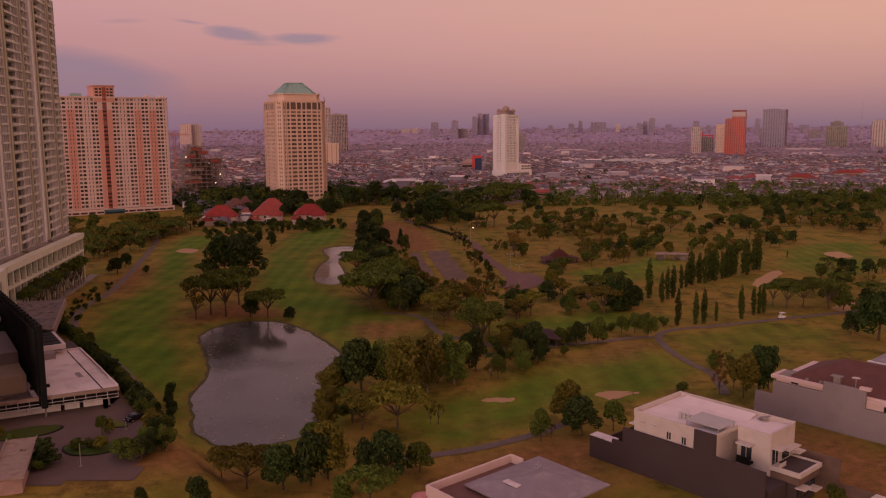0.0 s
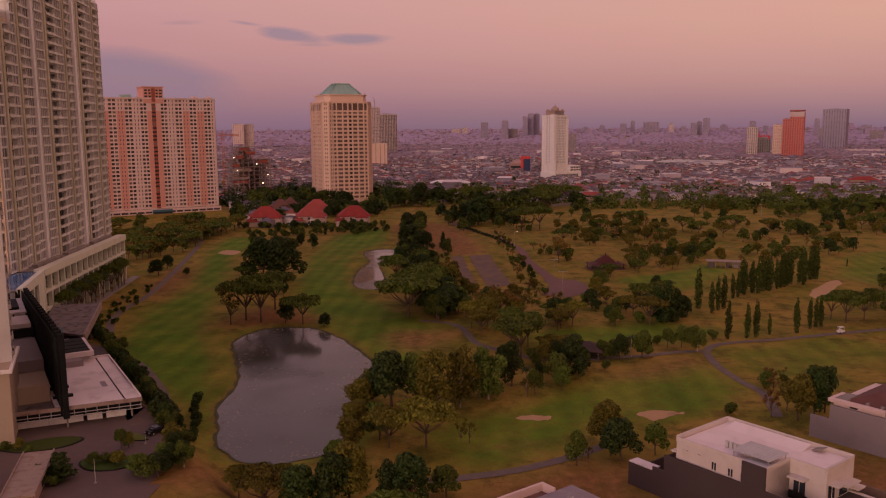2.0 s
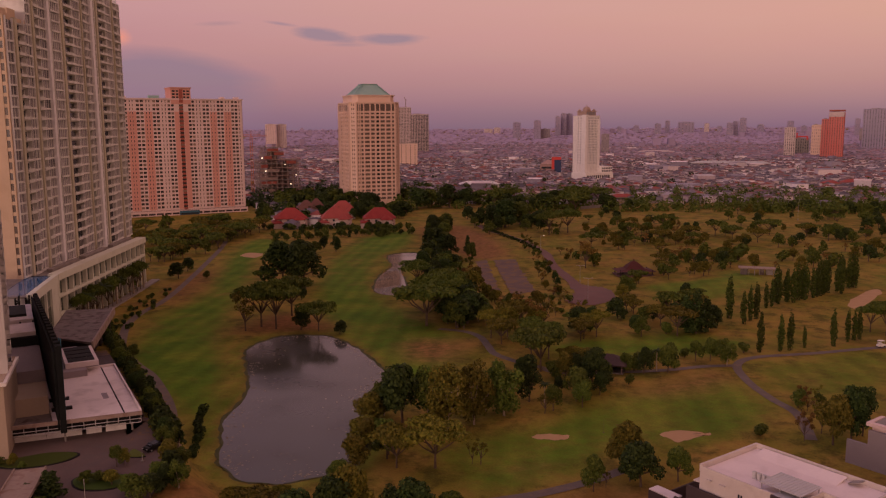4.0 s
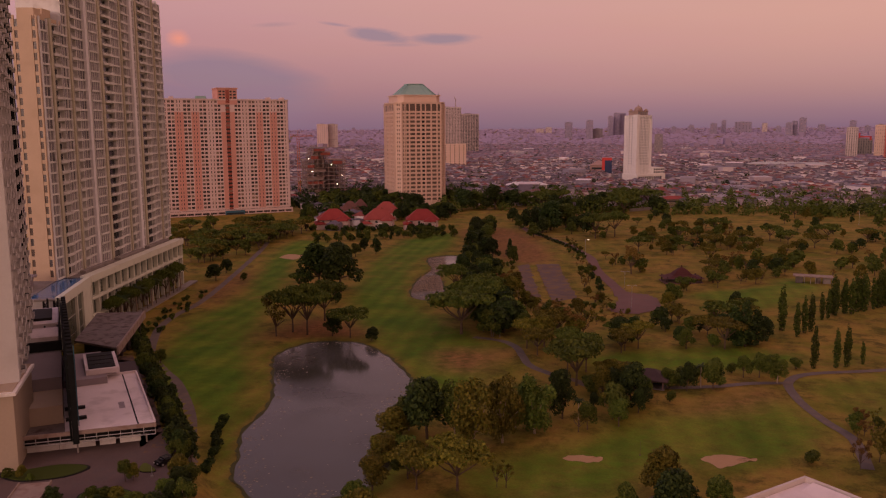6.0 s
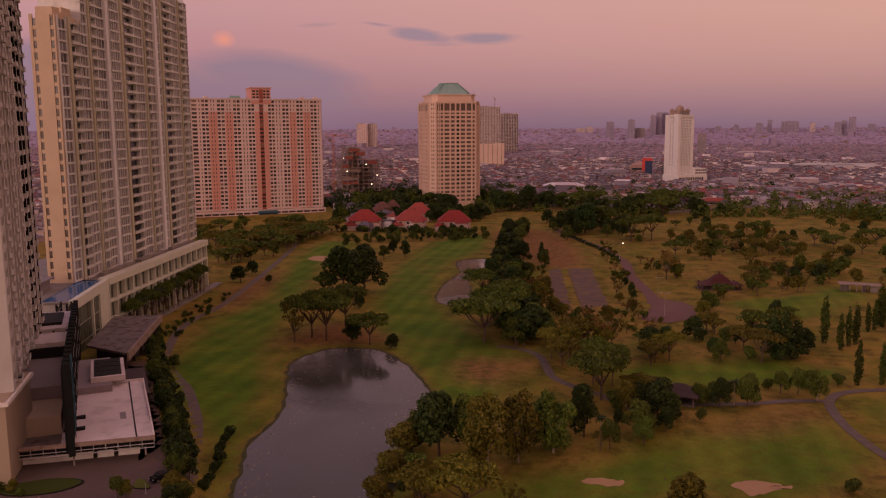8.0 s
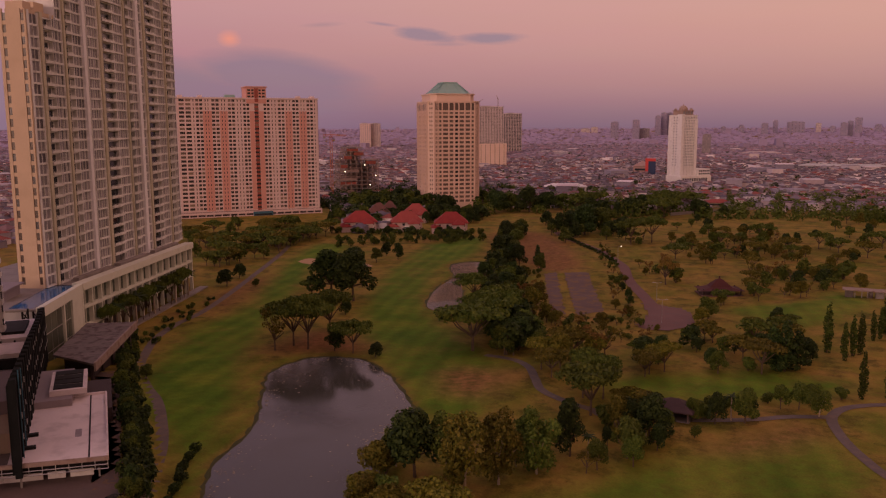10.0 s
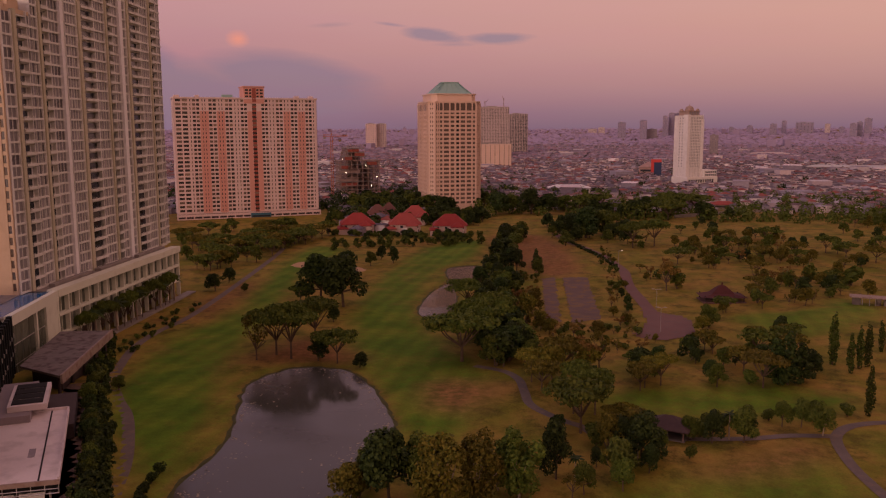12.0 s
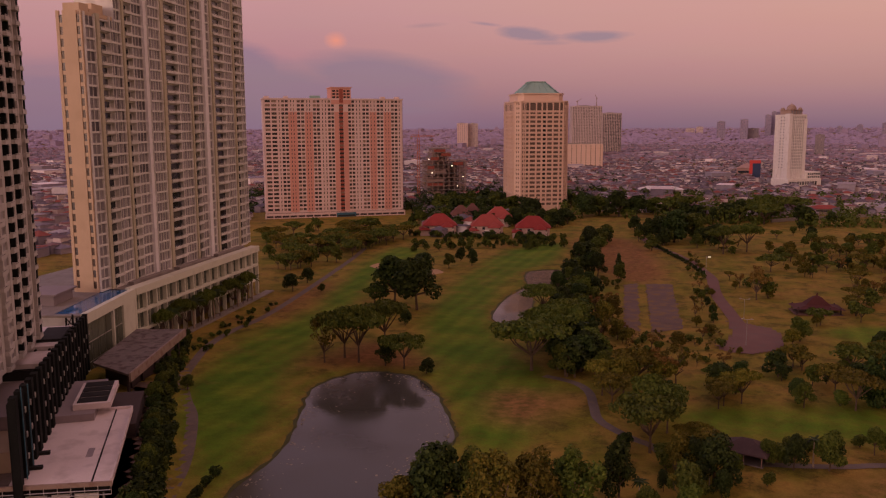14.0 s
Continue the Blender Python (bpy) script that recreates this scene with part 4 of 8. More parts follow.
def peach_tower():
    """Square peach stone tower with chamfered corners, stepped crown and green mansard roof."""
    W = 45.0
    ax, ay = 0.885, 0.465
    cx, cy = -107.0 - 0.5 * W * ax - 0.5 * W * ay, 754.0 - 0.5 * W * ay + 0.5 * W * ax
    root = thing("office_tower", cx, cy, 0, math.degrees(math.atan2(ay, ax)), "peach stone tower with a green patina mansard roof", "tower")
    top = 90.1
    floors, fh = 24, (top - 4) / 24.0
    wall, pane = bmesh.new(), bmesh.new()
    c = 5.0
    cols = [(u * W, v * W) for u, v in ((-0.375, -0.325), (-0.305, -0.258), (-0.23, -0.13), (-0.10, -0.025), (0.01, 0.068), (0.095, 0.185), (0.215, 0.305), (0.335, 0.38))]
    for k in range(4):
        a, b = bmesh.new(), bmesh.new()
        frame_face(a, b, -W / 2 + c, W / 2 - c, -W / 2, 4.5, floors, fh, cols, 0, 1.05, 0.6, 0.5)
        box(a, -0.34 * W, -0.36 * W + 0.2, -W / 2 - 0.9, -W / 2, 0, top)
        box(a, 0.315 * W, 0.33 * W, -W / 2 - 0.9, -W / 2, 0, top)
        for bm, into in ((a, wall), (b, pane)):
            join(into, turned(bm, Matrix.Rotation(k * math.pi / 2, 4, "Z")))
        a, b = bmesh.new(), bmesh.new()
        cw = c * math.sqrt(2)
        frame_face(a, b, -cw / 2, cw / 2, 0, 4.5, floors, fh, [(-1.5, -0.4), (0.4, 1.5)], 0, 1.25, 0.75, 0.5)
        mm = Matrix.Rotation(k * math.pi / 2, 4, "Z") @ Matrix.Translation((W / 2 - c / 2, -W / 2 + c / 2, 0)) @ Matrix.Rotation(math.pi / 4, 4, "Z")
        for bm, into in ((a, wall), (b, pane)):
            join(into, turned(bm, mm))
    core = bmesh.new()
    oct8 = [(W / 2 - c, -W / 2), (W / 2, -W / 2 + c), (W / 2, W / 2 - c), (W / 2 - c, W / 2), (-W / 2 + c, W / 2), (-W / 2, W / 2 - c), (-W / 2, -W / 2 + c), (-W / 2 + c, -W / 2)]
    prism(core, oct8, 0, top + 0.5)
    part("core", core, "peach", root)
    part("facade", wall, "peach", root)
    tagged(part("window_grid", pane, "glass_brown", root), "square windows in even rows", kind="stuff")
    for f in range(4, floors - 1):
        part("louvre_panel", boxes((0.012 * W, 0.063 * W, -W / 2 - 0.35, -W / 2 - 0.06, 4.5 + f * fh + 0.6, 4.5 + (f + (1.0 if f > floors - 10 else 0.75)) * fh)), "dark_steel", root, "dark louvred panel")
    cr = bmesh.new()
    big = [(x * 1.03, y * 1.03) for x, y in oct8]
    prism(cr, big, top + 0.5, top + 1.6)
    prism(cr, [(x * 0.86, y * 0.86) for x, y in oct8], top + 1.6, top + 7.0)
    prism(cr, [(x * 0.90, y * 0.90) for x, y in oct8], top + 7.0, top + 7.9)
    part("crown", cr, "peach", root)
    # a proud belt below the cornice, and tall arcade windows with pilasters in the two top storeys
    belt = bmesh.new()
    prism(belt, [(x * 1.025, y * 1.025) for x, y in oct8], top - 7.9, top - 7.2)
    part("belt_course", belt, "peach", root)
    arcade = bmesh.new()
    pil = mesh_of(boxes((-0.45, 0.45, -W / 2 - 1.0, -W / 2, 3.0, top)), "peach")
    for k in range(4):
        a = bmesh.new()
        for u, v in cols:
            box(a, u - 0.1, v + 0.1, -W / 2 - 0.58, -W / 2 - 0.3, top - 6.2, top - 0.9)
        for u in (-0.40, -0.245, -0.115, -0.012, 0.082, 0.20, 0.32, 0.395):
            shared("pilaster", pil, root, Matrix.Rotation(k * math.pi / 2, 4, "Z") @ Matrix.Translation((u * W, 0, 0)))
        join(arcade, turned(a, Matrix.Rotation(k * math.pi / 2, 4, "Z")))
    tagged(part("arcade_windows", arcade, "glass_brown", root), "tall windows below the cornice", kind="stuff")
    rf = bmesh.new()
    lo = [rf.verts.new((x * 0.75, y * 0.75, top + 7.9)) for x, y in oct8]
    hi = [rf.verts.new((x * 0.31, y * 0.31, top + 17.5)) for x, y in oct8]
    for i in range(8):
        rf.faces.new((lo[i], lo[(i + 1) % 8], hi[(i + 1) % 8], hi[i]))
    rf.faces.new(hi)
    rf.faces.new(lo[::-1])
    bmesh.ops.recalc_face_normals(rf, faces=rf.faces)
    part("mansard_roof", rf, "teal_roof", root, "green patina mansard roof")
    seams = bmesh.new()
    for i in range(8):
        a, b = Vector((*oct8[i], 0)), Vector((*oct8[(i + 1) % 8], 0))
        for s in (0.0, 0.25, 0.5, 0.75):
            p = a.lerp(b, s)
            rod(seams, (p.x * 0.755, p.y * 0.755, top + 7.95), (p.x * 0.315, p.y * 0.315, top + 17.6), 0.14, n=4)
    part("roof_seams", seams, "teal_roof", root)
    ridge = bmesh.new()
    prism(ridge, [(x * 0.33, y * 0.33) for x, y in oct8], top + 17.5, top + 18.1)
    part("roof_cap", ridge, "teal_roof", root)
    mast = bmesh.new()
    rod(mast, (W * 0.42, -W * 0.3, top + 1.6), (W * 0.42, -W * 0.3, top + 11), 0.35, 0.1)
    part("antenna", mast, "steel", root)


peach_tower()


def white_tower():
    """White slab tower: pilasters, a recessed window grid, corner shoulders, a stepped brown dome and a low podium."""
    root = thing("hotel_tower", 83.2, 1116.0, 0, 38, "white tower with pilasters, a brown dome and a low podium", "tower")
    a, top = 23.0, 84.0
    wall, pane = bmesh.new(), bmesh.new()
    for k, ang in ((0, 0), (1, -90)):
        w, p, r = bmesh.new(), bmesh.new(), []
        if k == 0:
            frame_face(w, p, 0, a, 0, 20, 18, 3.45, [(a * (i + 0.18) / 9, a * (i + 0.86) / 9) for i in range(9)], 0, 0.8, 0.5, 0.4)
            for i in range(10):
                r.append((a * i / 9 - 0.4, a * i / 9 + 0.4, -1.0, 0, 9, top - 1.2))
        else:
            frame_face(w, p, -a, 0, 0, 20, 18, 3.45, [(-a * 0.66, -a * 0.56), (-a * 0.44, -a * 0.34), (-a * 0.2, -a * 0.12)], 0, 1.3, 0.8, 0.4)
            for u in (-1.0, -0.74, -0.5, -0.27, -0.03):
                r.append((a * u - 0.5, a * u + 0.5, -0.9, 0, 9, top - 1.2))
        m = Matrix.Rotation(radians(ang), 4, "Z")
        for bm, into in ((w, wall), (p, pane)):
            join(into, turned(bm, m))
        for row in r:
            part("pilaster", turned(boxes(row), m), "white", root)
    part("core", boxes((0, a, 0, a, 0, top - 1.2)), "white", root)
    part("facade", wall, "white", root)
    tagged(part("window_grid", pane, "glass_pale", root), "small windows in rows", kind="stuff")
    part("shoulder", boxes((a * 0.86, a + 1.3, -1.3, a * 0.6, 8, top - 5)), "white", root)
    part("shoulder", boxes((-1.2, a * 0.14, -1.2, a * 0.3, 8, top + 1)), "white", root)
    part("cornice", boxes((-1, a + 0.6, -1, a + 0.6, top - 1.2, top)), "white", root)
    part("crown", boxes((a * 0.12, a * 0.86, a * 0.12, a * 0.86, top, top + 5.0), (a * 0.08, a * 0.9, a * 0.08, a * 0.9, top + 5.0, top + 5.7)), "dome_brown", root, "brown crown storey")
    for i in range(4):
        u = a * (0.17 + 0.17 * i)
        part("crown_window", boxes((u, u + a * 0.1, a * 0.1, a * 0.118, top + 0.8, top + 4.4)), "glass_pale", root)
    for cx, cy, rad in ((0.49, 0.49, 5.6), (0.2, 0.2, 2.4), (0.78, 0.2, 2.4), (0.2, 0.78, 2.4)):
        dm = bmesh.new()
        bmesh.ops.create_uvsphere(dm, u_segments=16, v_segments=10, radius=rad, matrix=Matrix.Translation((a * cx, a * cy, top + 5.7)) @ Matrix.Diagonal((1, 1, 1.15, 1)))
        part("dome", dm, "dome_brown", root, "grey-brown dome", smooth=True)
    fin = bmesh.new()
    rod(fin, (a * 0.49, a * 0.49, top + 12), (a * 0.49, a * 0.49, top + 14.5), 0.5, 0.1)
    part("finial", fin, "dome_brown", root)
    part("podium", boxes((-3, a + 22, -6, a, 0, 9), (a + 2, a + 22, -4, a, 9, 17)), "white", root)
    tagged(part("podium_windows", boxes(*[(a + 4 + i * 3.0, a + 6 + i * 3.0, -4.12, -4.02, z, z + 2) for i in range(6) for z in (10, 13.5)], *[(-1 + i * 3.7, 1.4 + i * 3.7, -6.12, -6.02, 2, 6) for i in range(11)]), "glass", root), "dark podium windows", kind="stuff")


white_tower()


def construction_frame():
    """Raw concrete frame under construction: slabs, columns, scaffold bars, a tower crane and site lamps."""
    root = thing("unfinished_building", -254.8, 858.2, -8, 30, "unfinished concrete building frame with site lamps", "building")
    root.matrix_world = root.matrix_world @ Matrix.Scale(1.12, 4)
    colm, col_mesh = bmesh.new(), mesh_of(boxes((-0.4, 0.4, -0.4, 0.4, 0, 3.4)), "raw_frame")
    for f in range(14):
        z = 3.7 * (f + 1)
        x0, x1 = (-17, 19) if f < 11 else (-13 + (f - 11), 6 - (f - 11))
        part("slab", boxes((x0 - 0.6, x1 + 0.6, -12.6, 12, z - 0.45, z)), "concrete" if f % 2 else "raw_frame", root)
        for x in np.arange(x0 + 0.5, x1, 5.0):
            for y in (-11.5, -4, 4, 11.5):
                shared("column", col_mesh, root, Matrix.Translation((x, y, z - 3.7)))
        if f in (1, 2, 4, 5, 7):
            part("infill_wall", boxes((-17, -6 + f, -11.6, -11.3, z, z + 2.3)), "brick_red" if f == 4 else "raw_frame", root)
    for x in np.arange(-12, 6, 1.3):
        rod(colm, (x, -9, 51), (x, -9, 54 + (x * 7 % 3)), 0.16, n=4)
    for x in np.arange(8, 19, 1.6):
        rod(colm, (x, -12, 40), (x, -12, 42 + (x * 5 % 2)), 0.16, n=4)
    tagged(part("starter_bars", colm, "raw_frame", root), "upright starter bars", kind="stuff")
    part("core", boxes((-6, 2, 0, 9, 0, 50), (5, 13, 4, 10, 0, 36)), "raw_frame", root)
    for row in ((-13, -6, -13.0, -12.7, 41.2, 44), (-4, 5, -13.0, -12.7, 44.6, 47.2), (-10, 0, -13.0, -12.7, 48.4, 50.6), (7, 16, -13.0, -12.7, 36.6, 39.4), (-16, -10, -13.0, -12.7, 33.4, 36)):
        part("formwork", boxes(row), "brick_red", root, "rust red formwork panel")
    for x, y, z in ((-15, -12.6, 42), (6, -12.6, 36), (16, -12.6, 26), (-16, -12.6, 12), (11, -12.6, 18), (-12, -12.6, 30), (1, -12.6, 8)):
        lb = bmesh.new()
        bmesh.ops.create_icosphere(lb, subdivisions=1, radius=0.42, matrix=Matrix.Translation((x, y, z)))
        rod(lb, (x, y, z), (x, y + 0.8, z), 0.1, n=4)
        part("site_lamp", lb, "lamp_glow", root, "bright site lamp")
    cr = thing("tower_crane", -270.4, 830, -8, 20, "orange lattice tower crane", "crane")
    cr.matrix_world = cr.matrix_world @ Matrix.Scale(1.12, 4)
    mast, jib = bmesh.new(), bmesh.new()
    for sx, sy in itertools.product((-1, 1), (-1, 1)):
        rod(mast, (sx, sy, 0), (sx, sy, 62), 0.22, n=4)
    for i in range(31):
        s = -1 if i % 2 else 1
        rod(mast, (-s, -1, i * 2), (s, -1, i * 2 + 2), 0.14, n=4)
        rod(mast, (-1, -s, i * 2), (-1, s, i * 2 + 2), 0.14, n=4)
    for y in (-0.7, 0.7):
        rod(jib, (-7, y, 62), (14, y, 62), 0.2, n=4)
    rod(jib, (-7, 0, 63.6), (14, 0, 62.8), 0.2, n=4)
    for i in range(10):
        rod(jib, (-7 + i * 2, -0.7, 62), (-6 + i * 2, 0, 63.5), 0.12, n=4)
    rod(jib, (0, 0, 62), (0, 0, 68), 0.3, 0.1, n=4)
    part("mast", mast, "crane", cr)
    part("jib", jib, "crane", cr)
    part("counterweight", boxes((-7, -5, -1, 1, 59.8, 61.8)), "concrete", cr)


construction_frame()

half = grid_tower("apartment_tower", -319, 2074, 20, 70, 42, 120.8, 3.6, 18, 8, "rose_grey", "half-finished grey and peach apartment tower", share=0.45, category="tower")
dense = grid_tower("apartment_tower", -297, 2340, 20, 50, 42, 108.8, 3.8, 11, 9, "rose_grey", "grey apartment tower with a dense grid of openings", share=0.66, sill=0.6, head=0.4)
grid_tower("apartment_block", -236, 1480, 12, 96, 17, 43, 4.0, 12, 3, "peach", "broad plain peach block before the half-finished tower", share=0.14, category="building")


def roof_crane(x, y, z, h, reach, rz):
    """A small luffing crane on an unfinished roof."""
    root = thing("roof_crane", x, y, z, rz, "small dark luffing crane on an unfinished roof", "crane")
    for nm, a, b, r in (("mast", (0, 0, 0), (0, 0, h), 0.9), ("jib", (0, 0, h * 0.8), (reach, 0, h * 1.25), 0.6), ("counter_jib", (0, 0, h * 0.8), (-reach * 0.4, 0, h * 0.85), 0.9)):
        bm = bmesh.new()
        rod(bm, a, b, r, r * 0.6, 4)
        part(nm, bm, "raw_frame", root)


roof_crane(-338, 2066, 120, 15, 9, 25)
roof_crane(-292, 2066, 120, 22, 4, 190)
red_tw = grid_tower("apartment_tower", 652, 1830, -24, 28, 24, 98, 3.4, 6, 5, "rust_red", "rust red tower with vertical slots", share=0.35)
grid_tower("apartment_tower", 637, 1850, -24, 14, 22, 84, 3.4, 3, 5, "rust_red", "lower wing of the rust red tower", share=0.35)
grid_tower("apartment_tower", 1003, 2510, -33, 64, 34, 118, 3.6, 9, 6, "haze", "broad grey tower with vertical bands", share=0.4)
step_tw = grid_tower("apartment_tower", 1157, 2440, -24, 56, 40, 68, 3.8, 10, 8, "concrete", "unfinished brown tower frame", share=0.6)
grid_tower("apartment_tower", 1266, 2410, -25, 36, 30, 81.2, 3.6, 5, 5, "rose_grey", "pale tower beside the far avenue", share=0.4)
grid_tower("apartment_tower", 594, 1945, -18, 22, 22, 66, 3.4, 5, 5, "rose_grey", "pale apartment tower behind the red sign block", share=0.4)
part("crown_ring", boxes((-14.6, 14.6, -12.6, 12.6, 99.2, 102.2)), "brick_red", red_tw, "dark red crown ring")
part("crown_band", boxes((-14.2, 14.2, -12.9, -12.2, 88, 98)), "rose_grey", red_tw, "pale band below the crown")
part("upper_block", boxes((-17, 17, -18, 18, 69, 77), (-9, 9, -14, 14, 77, 81)), "concrete", step_tw, "stepped raw concrete upper storeys")
mast_bm = bmesh.new()
rod(mast_bm, (0, 0, 81), (0, 0, 92), 0.9, 0.3, 4)
part("roof_mast", mast_bm, "steel", step_tw)
rb = grid_tower("office_block", 640, 2030, -17, 44, 24, 40, 3.6, 9, 5, "concrete", "brown office block with a red sign frame", share=0.5, category="office")
part("sign_frame", boxes((-6, 20, -12.9, -12.2, 44, 47), (16, 20, -12.9, -12.2, 38, 47), (-6, -3, -12.9, -12.2, 42, 54)), "red_paint", rb, "bold red sign frame")


# ---------------------------------------------------------------- large apartment tower on its podium
def big_tower():
    """Local x runs along the long face away from the camera's side, -y looks over the course."""
    z0, fh, L = 20.0, 3.46, 115.0
    root = thing("apartment_tower", -157.6, 265.2, 0, 99.4, "tall beige apartment tower with ochre strips and stacked balconies", "apartment tower")
    # (start, end, kind) of each bay along the face
    bays = [(0.0, 0.6, "wall"), (0.6, 4.8, "win"), (4.8, 7.2, "ochre"), (7.2, 12.6, "balc"), (12.6, 12.9, "wall"), (12.9, 16.0, "win"),
            (16.0, 19.1, "win"), (19.1, 20.9, "ochre"), (20.9, 25.2, "balc"), (25.2, 25.7, "wall"), (25.7, 31.4, "win"), (31.4, 33.2, "fin"),
            (33.2, 39.9, "win"), (39.9, 42.7, "ochre"), (42.7, 51.3, "balc"), (51.3, 51.9, "wall"), (51.9, 59.2, "win"), (59.2, 60.8, "ochre"), (60.8, 65.0, "balc"),
            (65.0, 65.4, "wall"), (65.4, 69.6, "win"), (69.6, 71.8, "fin"), (71.8, 77.6, "win"), (77.6, 80.2, "ochre"), (80.2, 89.4, "balc"), (89.4, 90.0, "wall"),
            (90.0, 97.0, "win"), (97.0, 98.6, "ochre"), (98.6, 104.4, "balc"), (104.4, 105.0, "wall"), (105.0, 109.0, "win")]
    bays = [(a * 1.055, b * 1.055, kind) for a, b, kind in bays]
    sections = [(0.0, 16.8, 0.0, 24), (16.8, 35.0, 0.5, 30), (35.0, 75.7, -0.8, 30), (75.7, 115.0, 0.1, 30)]
    wall, pane, door_bm = bmesh.new(), bmesh.new(), bmesh.new()
    panes_near, balconies = {}, {}
    for x0, x1, step, floors in sections:
        zt = z0 + floors * fh
        for a, b, kind in bays:
            if not x0 - 0.2 <= a < x1 - 0.2:
                continue
            if kind == "wall":
                box(wall, a, b, step - 0.5, step + 0.8, z0, zt + 1)
            elif kind == "ochre":
                box(wall, a, b, step - 0.5, step + 0.7, z0, zt + 0.6)
                part("ochre_strip", boxes((a + 0.2 * (b - a), b - 0.2 * (b - a), step - 1.05, step + 0.8, z0, zt + 1)), "ochre", root, "ochre painted strip")
            elif kind == "fin":
                part("fin", boxes((a, b, step - 1.15, step + 0.8, z0, zt + 2.5)), "fin_white", root, "pale vertical fin")
            elif kind == "win":
                n = max(2, round((b - a) / 1.9))
                w = (b - a) / n
                for f in range(floors):
                    z = z0 + f * fh
                    box(wall, a, b, step - 0.45, step + 0.3, z, z + 0.62)
                    for k in range(n):
                        u, v = a + k * w + 0.08, a + (k + 1) * w - 0.08
                        if x0 < 20 and f >= 9:
                            key = round(v - u, 2)
                            if key not in panes_near:
                                panes_near[key] = [mesh_of(boxes((0, v - u, 0, 0.06, 0, fh - 0.62)), g) for g in ("glass_pale", "glass_dim", "glass_pale")]
                            shared("window", panes_near[key][(f * 7 + int(u * 3)) % 3], root, Matrix.Translation((u, step - 0.03, z + 0.62)))
                        else:
                            vs = [pane.verts.new(p) for p in ((u, step, z + 0.62), (v, step, z + 0.62), (v, step, z + fh), (u, step, z + fh))]
                            pane.faces.new(vs)
                for k in range(n + 1):
                    x = a + k * w
                    box(wall, max(x - 0.09, a), min(x + 0.09, b), step - 0.25, step + 0.3, z0, zt)
            else:
                if b - a not in balconies:
                    balconies[b - a] = mesh_of(balcony_bm(b - a), "beige")
                for f in range(floors):
                    z = z0 + f * fh
                    vs = [door_bm.verts.new(p) for p in ((a + 0.25, step + 0.78, z + 0.05), (b - 0.7, step + 0.78, z + 0.05), (b - 0.7, step + 0.78, z + 2.7), (a + 0.25, step + 0.78, z + 2.7))]
                    door_bm.faces.new(vs)
                    box(wall, a, b, step - 0.1, step + 0.8, z + fh - 0.6, z + fh - 0.2)
                    shared("balcony", balconies[b - a], root, Matrix.Translation((a, step + 0.2, z)))
        if floors == 24:
            part("wing_body", boxes((x0, x1, 0.8, 8.2, z0, zt)), "beige", root)
        else:
            part("body", boxes((x0, x1, 0.8 + max(step, 0), 13.5 if x0 < 20 else 24, z0, zt)), "beige", root)
            part("body_return", boxes((x0, x0 + 0.5, step + 0.3, 1.5, z0, zt)), "beige", root)
    # end wall of the lower wing, low sun tinted into its cream, with two window strips
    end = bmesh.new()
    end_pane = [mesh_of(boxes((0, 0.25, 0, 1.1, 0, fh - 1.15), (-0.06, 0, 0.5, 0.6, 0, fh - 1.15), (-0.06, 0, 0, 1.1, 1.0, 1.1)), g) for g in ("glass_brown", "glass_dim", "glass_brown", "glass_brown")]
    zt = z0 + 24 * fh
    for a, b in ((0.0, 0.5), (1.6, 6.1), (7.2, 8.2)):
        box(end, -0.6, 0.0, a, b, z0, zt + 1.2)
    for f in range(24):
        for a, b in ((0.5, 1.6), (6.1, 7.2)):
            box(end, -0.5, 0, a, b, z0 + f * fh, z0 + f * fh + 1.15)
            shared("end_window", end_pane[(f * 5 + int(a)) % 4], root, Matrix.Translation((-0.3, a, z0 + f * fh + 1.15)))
    part("end_wall", end, "sun_cream", root, "end wall in sun-tinted cream with slim window strips")
    part("facade", wall, "beige", root)
    tagged(part("window_grid", pane, "glass_pale", root), "tall paired windows in rows", kind="stuff")
    tagged(part("door_grid", door_bm, "glass", root), "dark balcony doors", kind="stuff")
    # Roof rooms of the wing share the sun-tinted cream.
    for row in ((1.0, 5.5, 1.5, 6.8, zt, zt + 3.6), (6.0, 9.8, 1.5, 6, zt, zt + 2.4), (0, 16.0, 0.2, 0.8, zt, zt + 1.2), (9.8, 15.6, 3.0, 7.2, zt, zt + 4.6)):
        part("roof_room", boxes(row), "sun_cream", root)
    top = z0 + 30 * fh
    for row in ((18, 28, 3, 12, top, top + 7), (40, 52, 4, 20, top, top + 8), (66, 80, 3, 20, top, top + 5), (88, 100, 5, 18, top, top + 4)):
        part("roof_room", boxes(row), "beige", root)
    # slim stack of corner boxes at the far end
    endb = bmesh.new()
    for f in range(29):
        box(endb, L, L + 1.2, 1.0, 7.0, z0 + f * fh, z0 + f * fh + 1.1)
        box(endb, L, L + 0.5, 7.5, 22.0, z0 + f * fh, z0 + f * fh + 1.6)
    tagged(part("end_balconies", endb, "beige", root), "stacked end balconies", kind="stuff")


big_tower()


